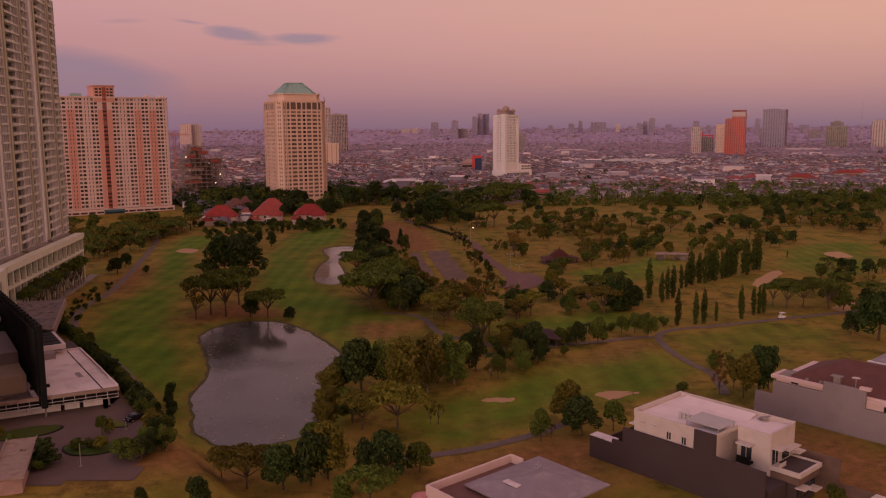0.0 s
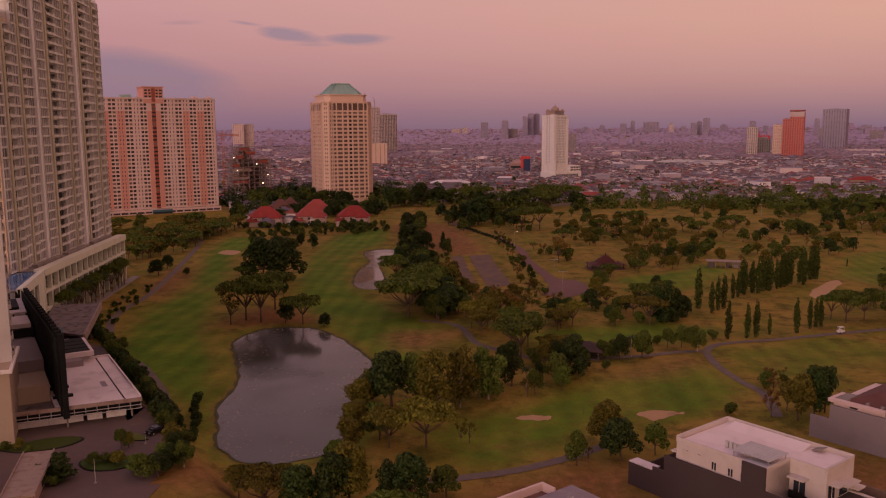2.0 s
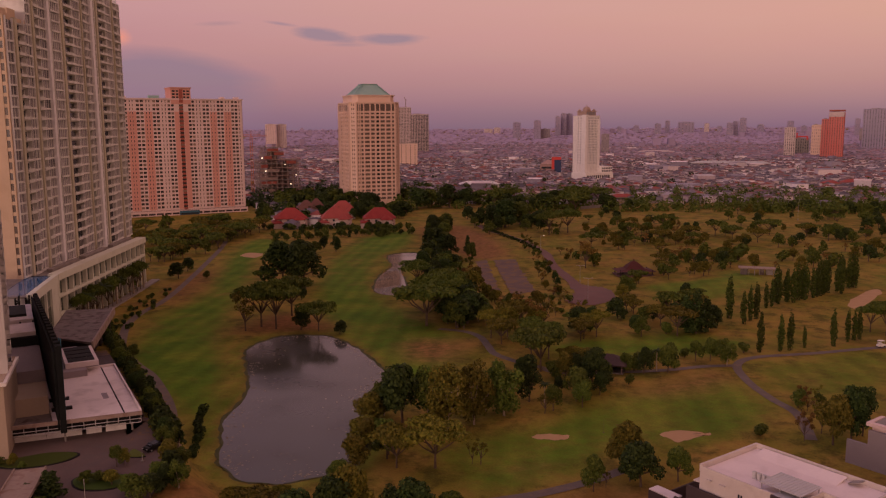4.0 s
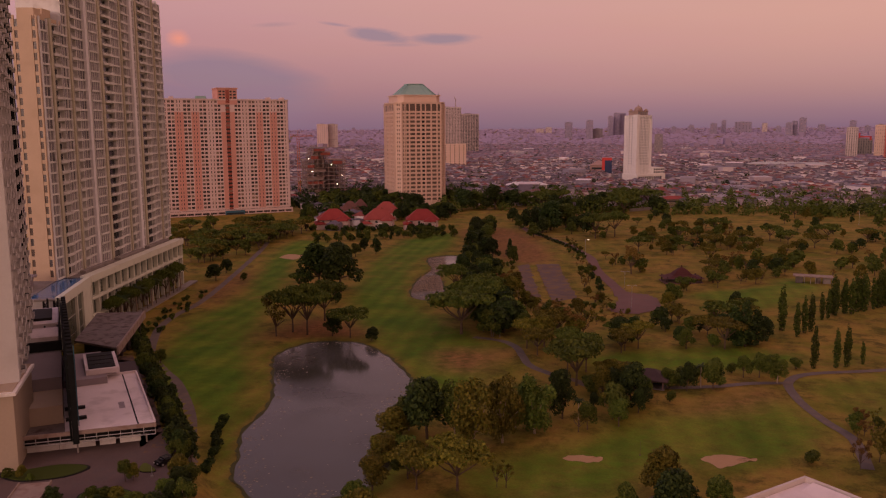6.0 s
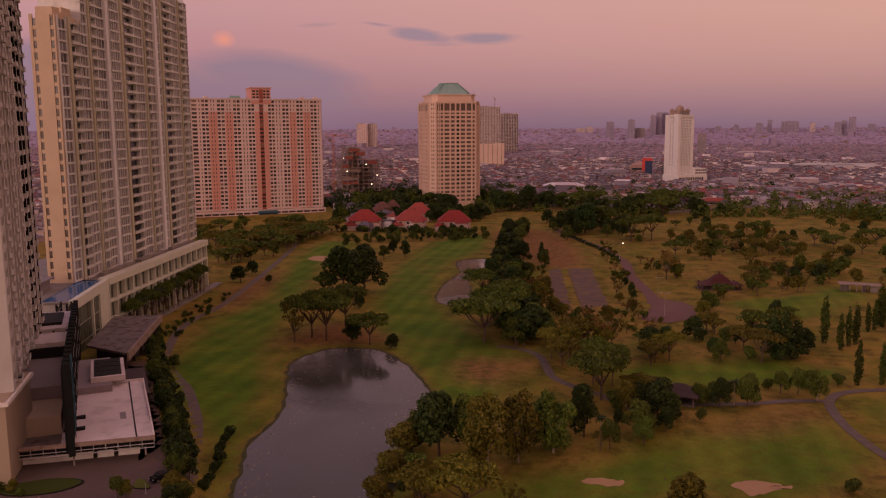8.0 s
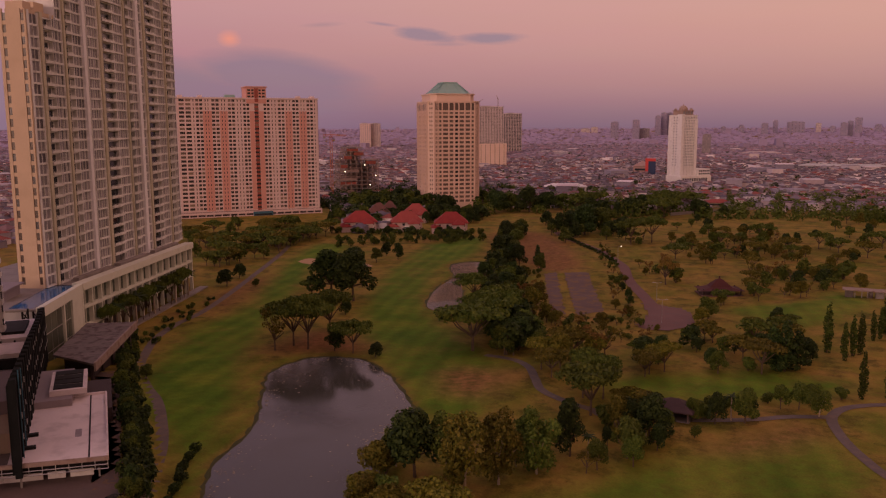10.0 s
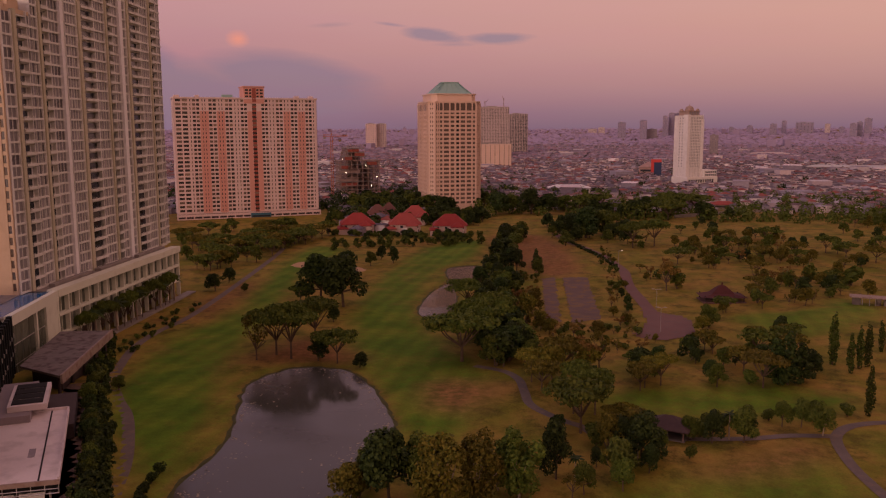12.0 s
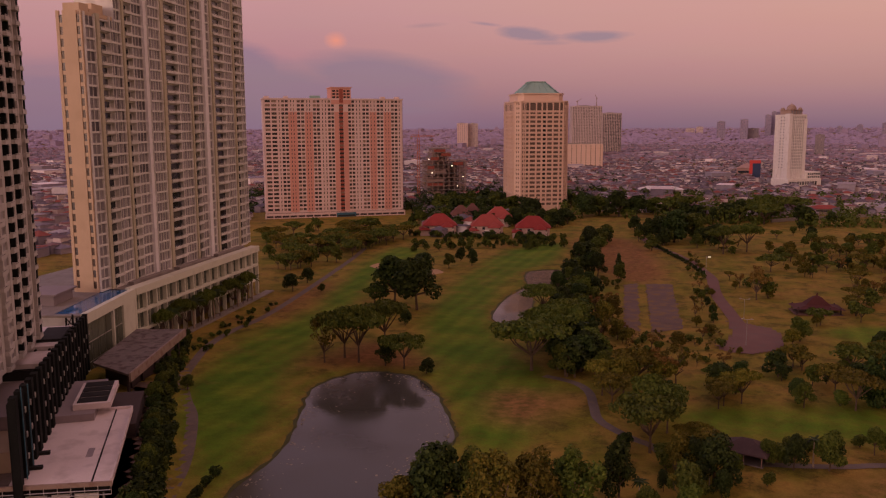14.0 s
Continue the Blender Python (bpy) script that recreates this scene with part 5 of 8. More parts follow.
def podium():
    """Three-storey podium with deep framed bays, a slab roof with planting and a glazed pool wing."""
    root = thing("podium", -150.0, 272.0, 0, 98.7, "cream three-storey podium with deep framed bays", "podium")
    L, H = 94.0, 20.0
    fr, glz, slab = bmesh.new(), bmesh.new(), bmesh.new()
    bays = 15
    for i in range(bays + 1):
        x = i * L / bays
        box(fr, x - 0.36, x + 0.36, -0.1, 1.3, 0, H - 1.7)
    for z, t in ((6.0, 0.9), (12.2, 0.9)):
        box(fr, 0, L, -0.3, 2.2, z, z + t)
    box(fr, -0.6, L + 0.6, -0.7, 3.0, H - 1.7, H + 0.6)
    for i in range(bays):
        x = (i + 0.5) * L / bays
        for z, h in ((6.9, 5.3), (13.1, 5.2)):
            box(fr, x - 0.12, x + 0.12, 0.8, 1.2, z, z + h)
            for u, v in ((i * L / bays + 0.45, x - 0.12), (x + 0.12, (i + 1) * L / bays - 0.45)):
                vs = [glz.verts.new(p) for p in ((u, 1.25, z), (v, 1.25, z), (v, 1.25, z + h), (u, 1.25, z + h))]
                glz.faces.new(vs)
    part("bay_frame", fr, "podium_cream", root)
    tagged(part("bay_glass", glz, "glass_green", root), "large dim greenish panes", kind="stuff")
    part("body", boxes((0, L, 1.3, 46, 6.0, H - 0.2), (2, L - 2, 5, 46, 0, 6)), "charcoal", root)
    part("roof_deck", boxes((0, L, 3.0, 46, H - 0.2, H)), "concrete", root)
    for row in ((6, 30, 4, 6, H, H + 1.2), (36, 60, 4, 6.5, H, H + 1.0), (66, 90, 4, 6, H, H + 1.2)):
        part("roof_planter", boxes(row), "concrete", root)
    part("kerb_walk", boxes((-2, L + 6, -4.5, -0.8, 0, 0.45)), "concrete", root, "pale kerbed walk")
    # pool wing
    dx, dy = -150.0 + 138.2, 272.0 - 237.9
    ln = math.hypot(dx, dy)
    wing = thing("pool_wing", -138.2, 237.9, 0, math.degrees(math.atan2(dy, dx)), "glazed wing with a blue roof pool", "building")
    w2 = bmesh.new()
    box(w2, 0, ln, -0.4, 1.2, H - 2.4, H + 0.5)
    for x in (0, ln * 0.5, ln - 1.2):
        box(w2, x, x + 0.9, -0.2, 1.0, 0, H - 2.4)
    box(w2, ln * 0.72, ln, -0.1, 0.8, 5, H - 2.4)
    part("wing_frame", w2, "podium_cream", wing)
    g2 = bmesh.new()
    for i in range(6):
        for z in (1.0, 6.5, 12.0):
            u, v = i * ln / 8 + 0.1, (i + 1) * ln / 8 - 0.1
            vs = [g2.verts.new(p) for p in ((u, 0.5, z), (v, 0.5, z), (v, 0.5, z + 5.2), (u, 0.5, z + 5.2))]
            g2.faces.new(vs)
    tagged(part("glass_wall", g2, "glass_green", wing), "tall hazy greenish glazing", kind="stuff")
    part("body", boxes((0, ln, 0.7, 30, 0, H - 0.6)), "grey_panel", wing)
    part("pool_deck", boxes((0, ln, 1.2, 2.0, H - 0.6, H), (0, ln, 9.5, 30, H - 0.6, H), (0, 2, 2, 9.5, H - 0.6, H)), "concrete", wing)
    part("pool", boxes((2, ln, 2.0, 9.5, H - 0.6, H - 0.15)), "pool", wing, "blue pool water")
    part("pool_pavilion", boxes((12, 24, 14, 22, H, H + 3.0), (11, 25, 13, 23, H + 3.0, H + 3.5)), "mauve_grey", wing)
    lattice = bmesh.new()
    for x, y in itertools.product((-4.6, -0.8), (0.2, 3.0)):
        rod(lattice, (x, y, 0), (x, y, H + 0.5), 0.28, n=4)
    for i in range(7):
        z = i * 2.9
        for y in (0.2, 3.0):
            rod(lattice, (-4.6, y, z), (-0.8, y, z + 2.9), 0.16, n=4)
            rod(lattice, (-0.8, y, z), (-4.6, y, z + 2.9), 0.16, n=4)
            rod(lattice, (-4.6, y, z), (-0.8, y, z), 0.2, n=4)
    part("stair_lattice", lattice, "dark_steel", wing, "black steel lattice")


podium()


CZ = 10.4


def near_complex():
    """White-roofed hall, black screen wall, low canopies, base block and the near tower."""
    ux, uy = -23.0 / 40.2, 33.0 / 40.2
    ang = math.degrees(math.atan2(uy, ux))
    # local x runs back along the hall, +y to the left side of it
    hall = thing("hall", -74.9, 173.9, 0, ang, "low hall with a pale membrane roof and open gallery", "building")
    W, L, H = 16.2, 39.0, 9.6
    rb = bmesh.new()
    prism(rb, [(-0.6, -0.6), (L, -0.6), (L, W), (1.7, W)], H - 0.8, H - 0.15)
    part("roof", rb, "roof_white", hall, "pale membrane roof")
    part("roof_upstand", boxes((-0.25, L, -0.6, -0.25, H - 0.15, H + 0.3), (L - 0.35, L, -0.25, W, H - 0.15, H + 0.35)), "roof_white", hall)
    part("roof_gutter", boxes((0.2, L - 0.5, 2.6, 2.9, H - 0.15, H - 0.11)), "dark_steel", hall)
    for x in (8.2, 15.2):
        part("roof_vent", boxes((x, x + 1.0, W - 4.2, W - 0.2, H - 0.15, H + 0.4)), "dark_steel", hall)
    part("roof_stain", boxes((12, 16.5, 4.2, 5.4, H - 0.15, H - 0.13)), "slate_roof", hall)
    part("body", boxes((14.0, L, 1.0, W, 0, H - 0.8), (14.6, 30, W, W + 20, 0, H - 1.4)), "charcoal", hall)
    def front(y):
        return -0.4 + y * 0.137
    rail = bmesh.new()
    for y in np.arange(-0.4, W + 12, 2.2):
        rod(rail, (front(y), y, H - 2.5), (front(y), y, H - 0.8), 0.07, n=4)
    for z in (H - 2.5, H - 1.7):
        rod(rail, (front(-0.4), -0.4, z), (front(W + 12), W + 12, z), 0.09, n=4)
    part("truss_rail", rail, "steel", hall, "slim pale steel gallery rail")
    edge = bmesh.new()
    prism(edge, [(front(-0.6) - 0.25, -0.6), (front(-0.6) + 0.15, -0.6), (front(W + 12) + 0.15, W + 12), (front(W + 12) - 0.25, W + 12)], H - 0.9, H - 0.1)
    part("roof_edge", edge, "worn_roof", hall, "weathered roof edge beam")
    bk = bmesh.new()
    prism(bk, [(front(0) + 1.2, 0), (front(0) + 1.4, 0), (front(W + 12) + 1.4, W + 12), (front(W + 12) + 1.2, W + 12)], H - 2.6, H - 0.9)
    part("truss_backing", bk, "dark_steel", hall)
    part("side_roof", boxes((4.2, 15, W, W + 12, H - 1.3, H - 0.95)), "weathered", hall)
    for y in (1.0, 14.0, 33.0):
        part("column", boxes((1.6, 1.95, y, y + 0.35, 0, H - 0.8)), "concrete", hall)
    for x0, y0, x1, y1, h in ((3.1, 2.2, 3.6, 6.2, 2.7), (3.7, 7.0, 4.1, 10.0, 2.6), (4.2, 10.8, 5.1, 17.4, 2.4), (5.1, 17.5, 5.9, 23.4, 2.3)):
        run, a = math.hypot(x1 - x0, y1 - y0), math.atan2(y1 - y0, x1 - x0)
        bm = boxes((0, run, -0.1, 0.1, 0, h))
        part("hoarding", turned(bm, Matrix.Translation((x0, y0, 4.3)) @ Matrix.Rotation(a, 4, "Z")), "white", hall, "white site hoarding panel")
    part("tarp", boxes((6.0, 6.3, 23.5, 26.5, 4.3, 6.6)), "teal_panel", hall, "teal tarp")
    # black screen wall with fins and pale brackets
    scr = thing("screen_wall", -87.4, 166.5, 0, 124.9, "tall black screen wall with vertical fins", "wall")
    sl = 84.0
    n = 20
    for i in range(n):
        x = i * sl / n
        top = 25.2 - 3.5 * i / n
        part("panel", boxes((x + 0.3, x + sl / n - 0.3, 0.5, 0.9, 7.5, top - 1.2)), "black_panel", scr)
        part("fin", boxes((x - 0.3, x + 1.5, -0.7, 0.45, 7.0, top)), "black_panel", scr)
    for i in range(n):
        x = i * sl / n
        for z in (12.0, 16.0, 20.5):
            if (i * 3 + int(z)) % 4 and z < 23 - 3.5 * i / n:
                part("bracket", boxes((x + 2.0, x + 2.6, -0.75, -0.45, z, z + 1.0), (x + 2.2, x + 2.4, -0.45, 0.5, z + 0.2, z + 0.5)), "steel", scr, "pale steel bracket")
    part("cable_strip", boxes((3.1, 3.4, -0.95, -0.8, 9, 26), (8.2, 8.5, -0.95, -0.8, 9, 25)), "teal_panel", scr, "teal cable strip")
    # roof deck and sheds left of the screen
    deck = thing("service_block", -88.4, 167.1, 0, 124.0, "service block with flat roofs, skylights and a plain wall", "building")
    part("lower_block", boxes((8, 20, 1.5, 14, 0, 12.5)), "tan", deck)
    part("grey_roof", boxes((20, 44, 1.5, 15, 0, 15.2)), "mauve_grey", deck)
    part("upper_roof", boxes((46, 57, 2, 15, 0, 18.4), (59, 80, 2, 13, 0, 19.0)), "roof_white", deck)
    part("roof_hatch", boxes((63, 76, 3.5, 9, 19.0, 19.7)), "dark_steel", deck)
    part("pipe_frames", boxes(*[(44.5 + i * 0.9, 44.9 + i * 0.9, 1.5, 15, 15.2, 17.4) for i in range(2)], *[(57.4, 58.6, 2 + k * 3, 2.4 + k * 3, 13, 18.6) for k in range(4)]), "dark_steel", deck)
    # skylight box, dark low roof and long weathered canopy behind the hall
    sky = thing("skylight_block", -93.3, 199.5, 0, ang, "low block with framed skylights", "building")
    part("base", boxes((1, 26, 6, 16, -4, 11.0)), "mauve_grey", sky)
    part("low_roof", boxes((1, 24, -2, 6, -4, 8.0)), "charcoal", sky)
    fr = boxes((4, 20, 3.0, 10.5, 11.0, 12.2))
    part("kerb", fr, "roof_white", sky)
    for i in range(4):
        part("skylight", boxes((5 + i * 3.8, 8.2 + i * 3.8, 3.8, 9.8, 12.2, 12.35)), "dark_steel", sky, "dark skylight pane")
    nl, nr, fr2, fl = Vector((-128.1, 228.8)), Vector((-112.3, 223.5)), Vector((-128.2, 266.5)), Vector((-141.8, 261.9))
    can = thing("canopy", nl.x, nl.y, 0, 0, "long weathered flat canopy with a pale fascia", "canopy")
    rel = [(p.x - nl.x, p.y - nl.y) for p in (nl, nr, fr2, fl)]
    cb = bmesh.new()
    prism(cb, rel, CZ - 0.6, CZ)
    part("canopy_roof", cb, "weathered", can, "weathered stained roof slab")
    fb = bmesh.new()
    side = Vector(((fr2 - nr).y, -(fr2 - nr).x)).normalized() * 0.5
    prism(fb, [rel[1], (rel[1][0] + side.x, rel[1][1] + side.y), (rel[2][0] + side.x, rel[2][1] + side.y), rel[2]], CZ - 2.0, CZ + 0.3)
    part("fascia", fb, "worn_roof", can, "pale fascia")
    wb = bmesh.new()
    prism(wb, [tuple(Vector(rel[k]).lerp(Vector((sum(r[0] for r in rel) / 4, sum(r[1] for r in rel) / 4)), 0.25)) for k in range(4)], 0, CZ - 0.6)
    part("back_wall", wb, "charcoal", can)
    for i in range(5):
        p = Vector(rel[1]).lerp(Vector(rel[2]), 0.06 + 0.22 * i) - side * 2.5
        part("support", boxes((p.x - 0.3, p.x + 0.3, p.y - 0.3, p.y + 0.3, 0, CZ - 0.6)), "charcoal", can)
    # base block and near tower
    base = thing("base_building", -93.5, 157.6, 0, math.degrees(math.atan2(174.0 - 157.3, -103.4 + 95.1)), "plain cream base block below the near tower", "building")
    part("block", boxes((0, 19, 0, 40, 0.6, 20.5)), "tan", base)
    part("plinth", boxes((-0.3, 19.2, -0.3, 40, 0, 4.5)), "dusty_pink", base, "dusty pink plinth")
    part("ledge", boxes((-0.6, 19.4, -0.6, 40, 19.6, 20.3)), "white", base)
    tw = thing("apartment_tower", -96.5, 163.0, 0, math.degrees(math.atan2(207.0 - 163.0, -126.0 + 96.5)), "pale near apartment tower with banded balconies", "apartment tower")
    TL, fh, z0, k = 65.0, 3.3, 20.5, 65.0 / 69.0
    wall, glz, door = bmesh.new(), bmesh.new(), bmesh.new()
    bal = mesh_of(balcony_bm(4.0 * k, 1.5), "near_white")
    fl = 36
    for a, b, kind in ((0, 1.2, "w"), (1.2, 5.0, "g"), (5.0, 6.0, "d"), (6.0, 10, "b"), (10, 12, "w"), (12, 16, "g"), (16, 17, "d"), (17, 21, "b"), (21, 23, "w"), (23, 27, "b"), (27, 28, "d"), (28, 32, "g"),
                       (32, 34, "w"), (34, 38, "b"), (38, 39, "d"), (39, 43, "g"), (43, 45, "w"), (45, 49, "b"), (49, 50, "d"), (50, 52, "g"), (52, 53.2, "w"), (53.2, 57.2, "b"), (57.2, 58.4, "d"), (58.4, 62, "g"), (62, 63.2, "w"), (63.2, 67.2, "b"), (67.2, 67.8, "w"), (67.8, 69, "d")):
        a, b = a * k, b * k
        if kind == "w":
            box(wall, a, b, -0.5, 1, z0, z0 + fl * fh)
        elif kind == "d" and a < 40:
            box(wall, a, b, -0.55, 1, z0, z0 + fl * fh)
        elif kind == "d":
            part("black_strip", boxes((a, b, -0.7, 1, z0, z0 + fl * fh)), "black_panel", tw, "black upright strip")
        for f in range(fl):
            z = z0 + f * fh
            if kind == "g":
                box(wall, a, b, -0.45, 0.4, z, z + 1.0)
                box(glz, a + 0.2, b - 0.2, -0.1, 0.05, z + 1.0, z + 2.7)
                box(wall, a, b, -0.4, 0.4, z + 2.7, z + 3.3)
            elif kind == "b":
                box(door, a + 1.0, b - 1.4, 0.1, 0.35, z + 0.1, z + 2.3)
                shared("balcony", bal, tw, Matrix.Translation((a, 0.2, z)))
    part("facade", wall, "near_white", tw)
    tagged(part("window_grid", glz, "glass_pale", tw), "pale curtained windows in rows", kind="stuff")
    tagged(part("door_grid", door, "glass_pale", tw), "pale balcony doors in rows", kind="stuff")
    part("body", boxes((0, TL, 0.4, 30, z0 - 0.2, z0 + fl * fh)), "near_white", tw)
    part("end_wall", boxes((-0.6, 0, -0.5, 24, z0, z0 + fl * fh)), "near_white", tw, "blank pale end wall")


near_complex()


# ---------------------------------------------------------------- houses beside the course
def villa(x, y, rz, w, d, roof, label):
    """Two-storey house: walls, hipped roofs at two heights, windows, porch."""
    root = thing("villa", x, y, 0, rz, label, "house", "villas by the course")
    wall = boxes((-w / 2, w / 2, -d / 2, d / 2, 0, 6.6), (-w / 2 - 2.5, -w / 2 + 4, -d / 2 - 2, d / 2 - 3, 0, 3.8))
    part("wall", wall, "cream", root)
    r1 = bmesh.new()
    hip_roof(r1, -w / 2, w / 2, -d / 2, d / 2, 6.6, 7.0, 1.0)
    part("roof", r1, roof, root)
    r2 = bmesh.new()
    hip_roof(r2, -w / 2 - 2.5, -w / 2 + 4, -d / 2 - 2, d / 2 - 3, 3.8, 2.4, 0.6)
    part("porch_roof", r2, roof, root)
    part("front_wing", boxes((w * 0.05, w * 0.38, -d / 2 - 4.5, -d / 2, 0, 6.0)), "cream", root)
    r3 = bmesh.new()
    hip_roof(r3, w * 0.05, w * 0.38, -d / 2 - 4.5, -d / 2 + 3.0, 6.0, 3.2, 0.9)
    part("wing_roof", r3, roof, root)
    # Flat charcoal panel paints the veranda's shade; no recess is cut.
    part("veranda_recess", boxes((-w * 0.12, w * 0.44, -d / 2 - 0.12, -d / 2, 0.1, 3.2)), "charcoal", root, "charcoal panel standing for the veranda's shade")
    part("veranda_rail", boxes((-w * 0.1, w * 0.42, -d / 2 - 2.0, -d / 2 - 1.9, 3.6, 4.4)), "white", root)
    for i in range(4):
        for z in (1.0, 4.2):
            xx = -w / 2 + (i + 0.5) * w / 4
            win = part("window", boxes((xx - 0.8, xx + 0.8, -d / 2 - 0.08, -d / 2 + 0.05, z, z + 1.5)), "glass", root)
            part("window_sill", boxes((xx - 1.0, xx + 1.0, -d / 2 - 0.25, -d / 2 - 0.08, z - 0.15, z)), "white", win)
    part("balcony_slab", boxes((-w * 0.1, w * 0.42, -d / 2 - 2.0, -d / 2, 3.3, 3.6)), "white", root)
    for i in range(3):
        xx = -w * 0.08 + i * w * 0.24
        part("column", boxes((xx - 0.2, xx + 0.2, -d / 2 - 1.9, -d / 2 - 1.5, 0, 3.3)), "white", root)


villa(-158.6, 578.5, 22, 21, 15, "red_roof", "cream villa with a bright red hipped roof")
villa(-127.0, 583.4, 18, 20, 13, "orange_roof", "cream villa with an orange tiled roof")
villa(-134.4, 637.3, 18, 18, 13, "orange_roof", "villa with an orange roof among trees")
villa(-96.3, 583.3, 14, 21, 14, "red_roof", "long cream villa with a faded red roof")
villa(-163.9, 639.9, 20, 15, 12, "brown_roof", "villa with a dull brown roof")
villa(-160, 656.3, 20, 12, 10, "brown_roof", "small villa with a brown roof")


def white_house():
    """Modern cube house: tall charcoal flank wall, white upper storey with roof deck, canopies and tin shelter."""
    z, W, D, k, S = 12.4, 24.1, 15.8, 17.8, -9.0
    b, r = Vector((47.2, 159.0)), Vector((63.1, 140.9))
    ang = math.degrees(math.atan2((r - b).y, (r - b).x))
    # local: x from the back corner along the far flank, -y towards the charcoal flank
    root = thing("modern_house", b.x, b.y, 0, ang, "white modern house with a charcoal flank wall and roof terrace", "house")
    part("upper_storey", boxes((0, k, -D, 0, 5.0, z - 1.0), (k, W, S, 0, 5.0, z - 1.0)), "house_white", root)
    part("roof_deck", boxes((0.4, k, -D + 0.4, -0.4, z - 1.0, z - 0.85), (k, W - 0.4, S + 0.4, -0.4, z - 1.0, z - 0.85)), "deck_white", root, "pale roof deck")
    part("roof_slope", turned(boxes((-7.5, 7.5, -1.6, 1.6, -0.1, 0.12)), Matrix.Translation((9.5, -2.4, z - 0.62)) @ Matrix.Rotation(radians(12), 4, "X")), "deck_white", root)
    part("parapet", boxes((-0.1, W, -0.35, 0.05, z - 1.2, z), (-0.1, 0.3, -D, -0.35, z - 1.2, z), (W - 0.3, W + 0.1, S, -0.35, z - 1.2, z - 0.1), (0.3, 13.5, -D - 0.05, -D + 0.25, z - 1.2, z - 0.3), (k, W - 0.3, S - 0.05, S + 0.25, z - 1.2, z - 0.3)), "house_white", root)
    part("lower_storey", boxes((-2, k, -D - 0.4, 0, 0, 5.0), (k, W, S, 0, 0, 5.0)), "house_white", root)
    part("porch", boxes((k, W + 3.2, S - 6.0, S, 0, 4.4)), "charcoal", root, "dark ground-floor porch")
    yy = -D - 0.6
    for x0, x1, h in ((-10, -4.5, 4.4), (-4.5, -2, 5.2), (-2, 13.5, 8.3), (13.5, 17.8, 12.2), (17.8, 27.2, 8.3)):
        part("flank_wall", boxes((x0, x1, yy - 0.25, yy + 0.15, 0, h)), "charcoal", root, "charcoal painted flank wall")
    part("tower_side", boxes((17.5, 17.8, yy + 0.15, S, 5.0, 12.2)), "house_white", root)
    part("tower_roof", boxes((13.5, 17.5, yy + 0.15, -D + 3.0, 11.9, 12.1)), "tin", root)
    part("flank_cap", boxes((-10, -4.6, yy - 0.1, yy + 2.2, 4.4, 4.6)), "roof_white", root, "pale wall cap")
    part("yard_wall", boxes((-10.1, -9.8, yy + 0.15, 0, 0, 2.6)), "charcoal", root)
    roof = boxes((10.4, 17.4, -D + 1.0, -D + 6.8, 0, 0.12))
    shelter = part("tin_shelter", turned(roof, Matrix.Translation((0, 0, z + 0.3))), "tin", root, "ribbed tin shelter roof")
    for i in range(12):
        part("roof_rib", boxes((10.5 + i * 0.58, 10.6 + i * 0.58, -D + 1.0, -D + 6.8, z + 0.42, z + 0.49)), "tin", shelter)
    for x, y in itertools.product((10.6, 13.8, 17.0), (-D + 1.2, -D + 6.5)):
        part("shelter_post", boxes((x, x + 0.13, y, y + 0.13, z - 0.9, z + 0.3)), "steel", root)
    for i in range(4):
        part("air_unit", boxes((7.4 + i * 0.85, 8.0 + i * 0.85, -D + 3.6, -D + 4.1, z - 0.85, z + 0.35), (7.45 + i * 0.85, 7.95 + i * 0.85, -D + 3.54, -D + 3.6, z - 0.5, z + 0.25)), "grey_panel", root, "roof air-conditioning unit")
    part("access_hatch", turned(boxes((-1.0, 1.0, -0.8, 0.8, 0, 0.15)), Matrix.Translation((18.8, -1.4, z - 0.35)) @ Matrix.Rotation(radians(-20), 4, "Y")), "concrete", root)
    # recessed front bay and corner bay with canopies, dark glass and small balconies
    x = 18.6
    part("canopy", boxes((x - 0.3, x + 2.6, S - 1.9, S, z - 3.0, z - 2.75)), "house_white", root)
    win = part("window", boxes((x, x + 2.0, S - 0.1, S + 0.05, z - 6.0, z - 3.0)), "glass", root)
    part("mullion", boxes((x + 0.95, x + 1.05, S - 0.14, S - 0.1, z - 6.0, z - 3.0)), "house_white", win)
    part("balcony", boxes((x - 0.1, x + 2.4, S - 1.5, S, z - 6.5, z - 6.1), (x - 0.1, x + 2.4, S - 1.5, S - 1.4, z - 6.1, z - 5.1)), "dark_steel", root, "small dark balcony")
    part("canopy", boxes((W, W + 1.9, S + 0.4, S + 3.0, z - 3.0, z - 2.75)), "house_white", root)
    win = part("window", boxes((W - 0.05, W + 0.1, S + 0.7, S + 2.7, z - 6.0, z - 3.0)), "glass", root)
    part("mullion", boxes((W + 0.1, W + 0.14, S + 1.65, S + 1.75, z - 6.0, z - 3.0)), "house_white", win)
    part("balcony", boxes((W, W + 1.6, S + 0.5, S + 2.9, z - 6.5, z - 6.1), (W + 1.5, W + 1.6, S + 0.5, S + 2.9, z - 6.1, z - 5.4)), "house_white", root)
    part("canopy", boxes((W, W + 1.8, -5.4, -1.0, z - 3.9, z - 3.65)), "house_white", root)
    part("canopy", boxes((W, W + 1.8, -1.6, 0.9, z - 5.4, z - 5.15)), "house_white", root)
    part("window", boxes((W - 0.05, W + 0.1, -4.6, -2.0, z - 6.0, z - 4.2)), "glass", root)
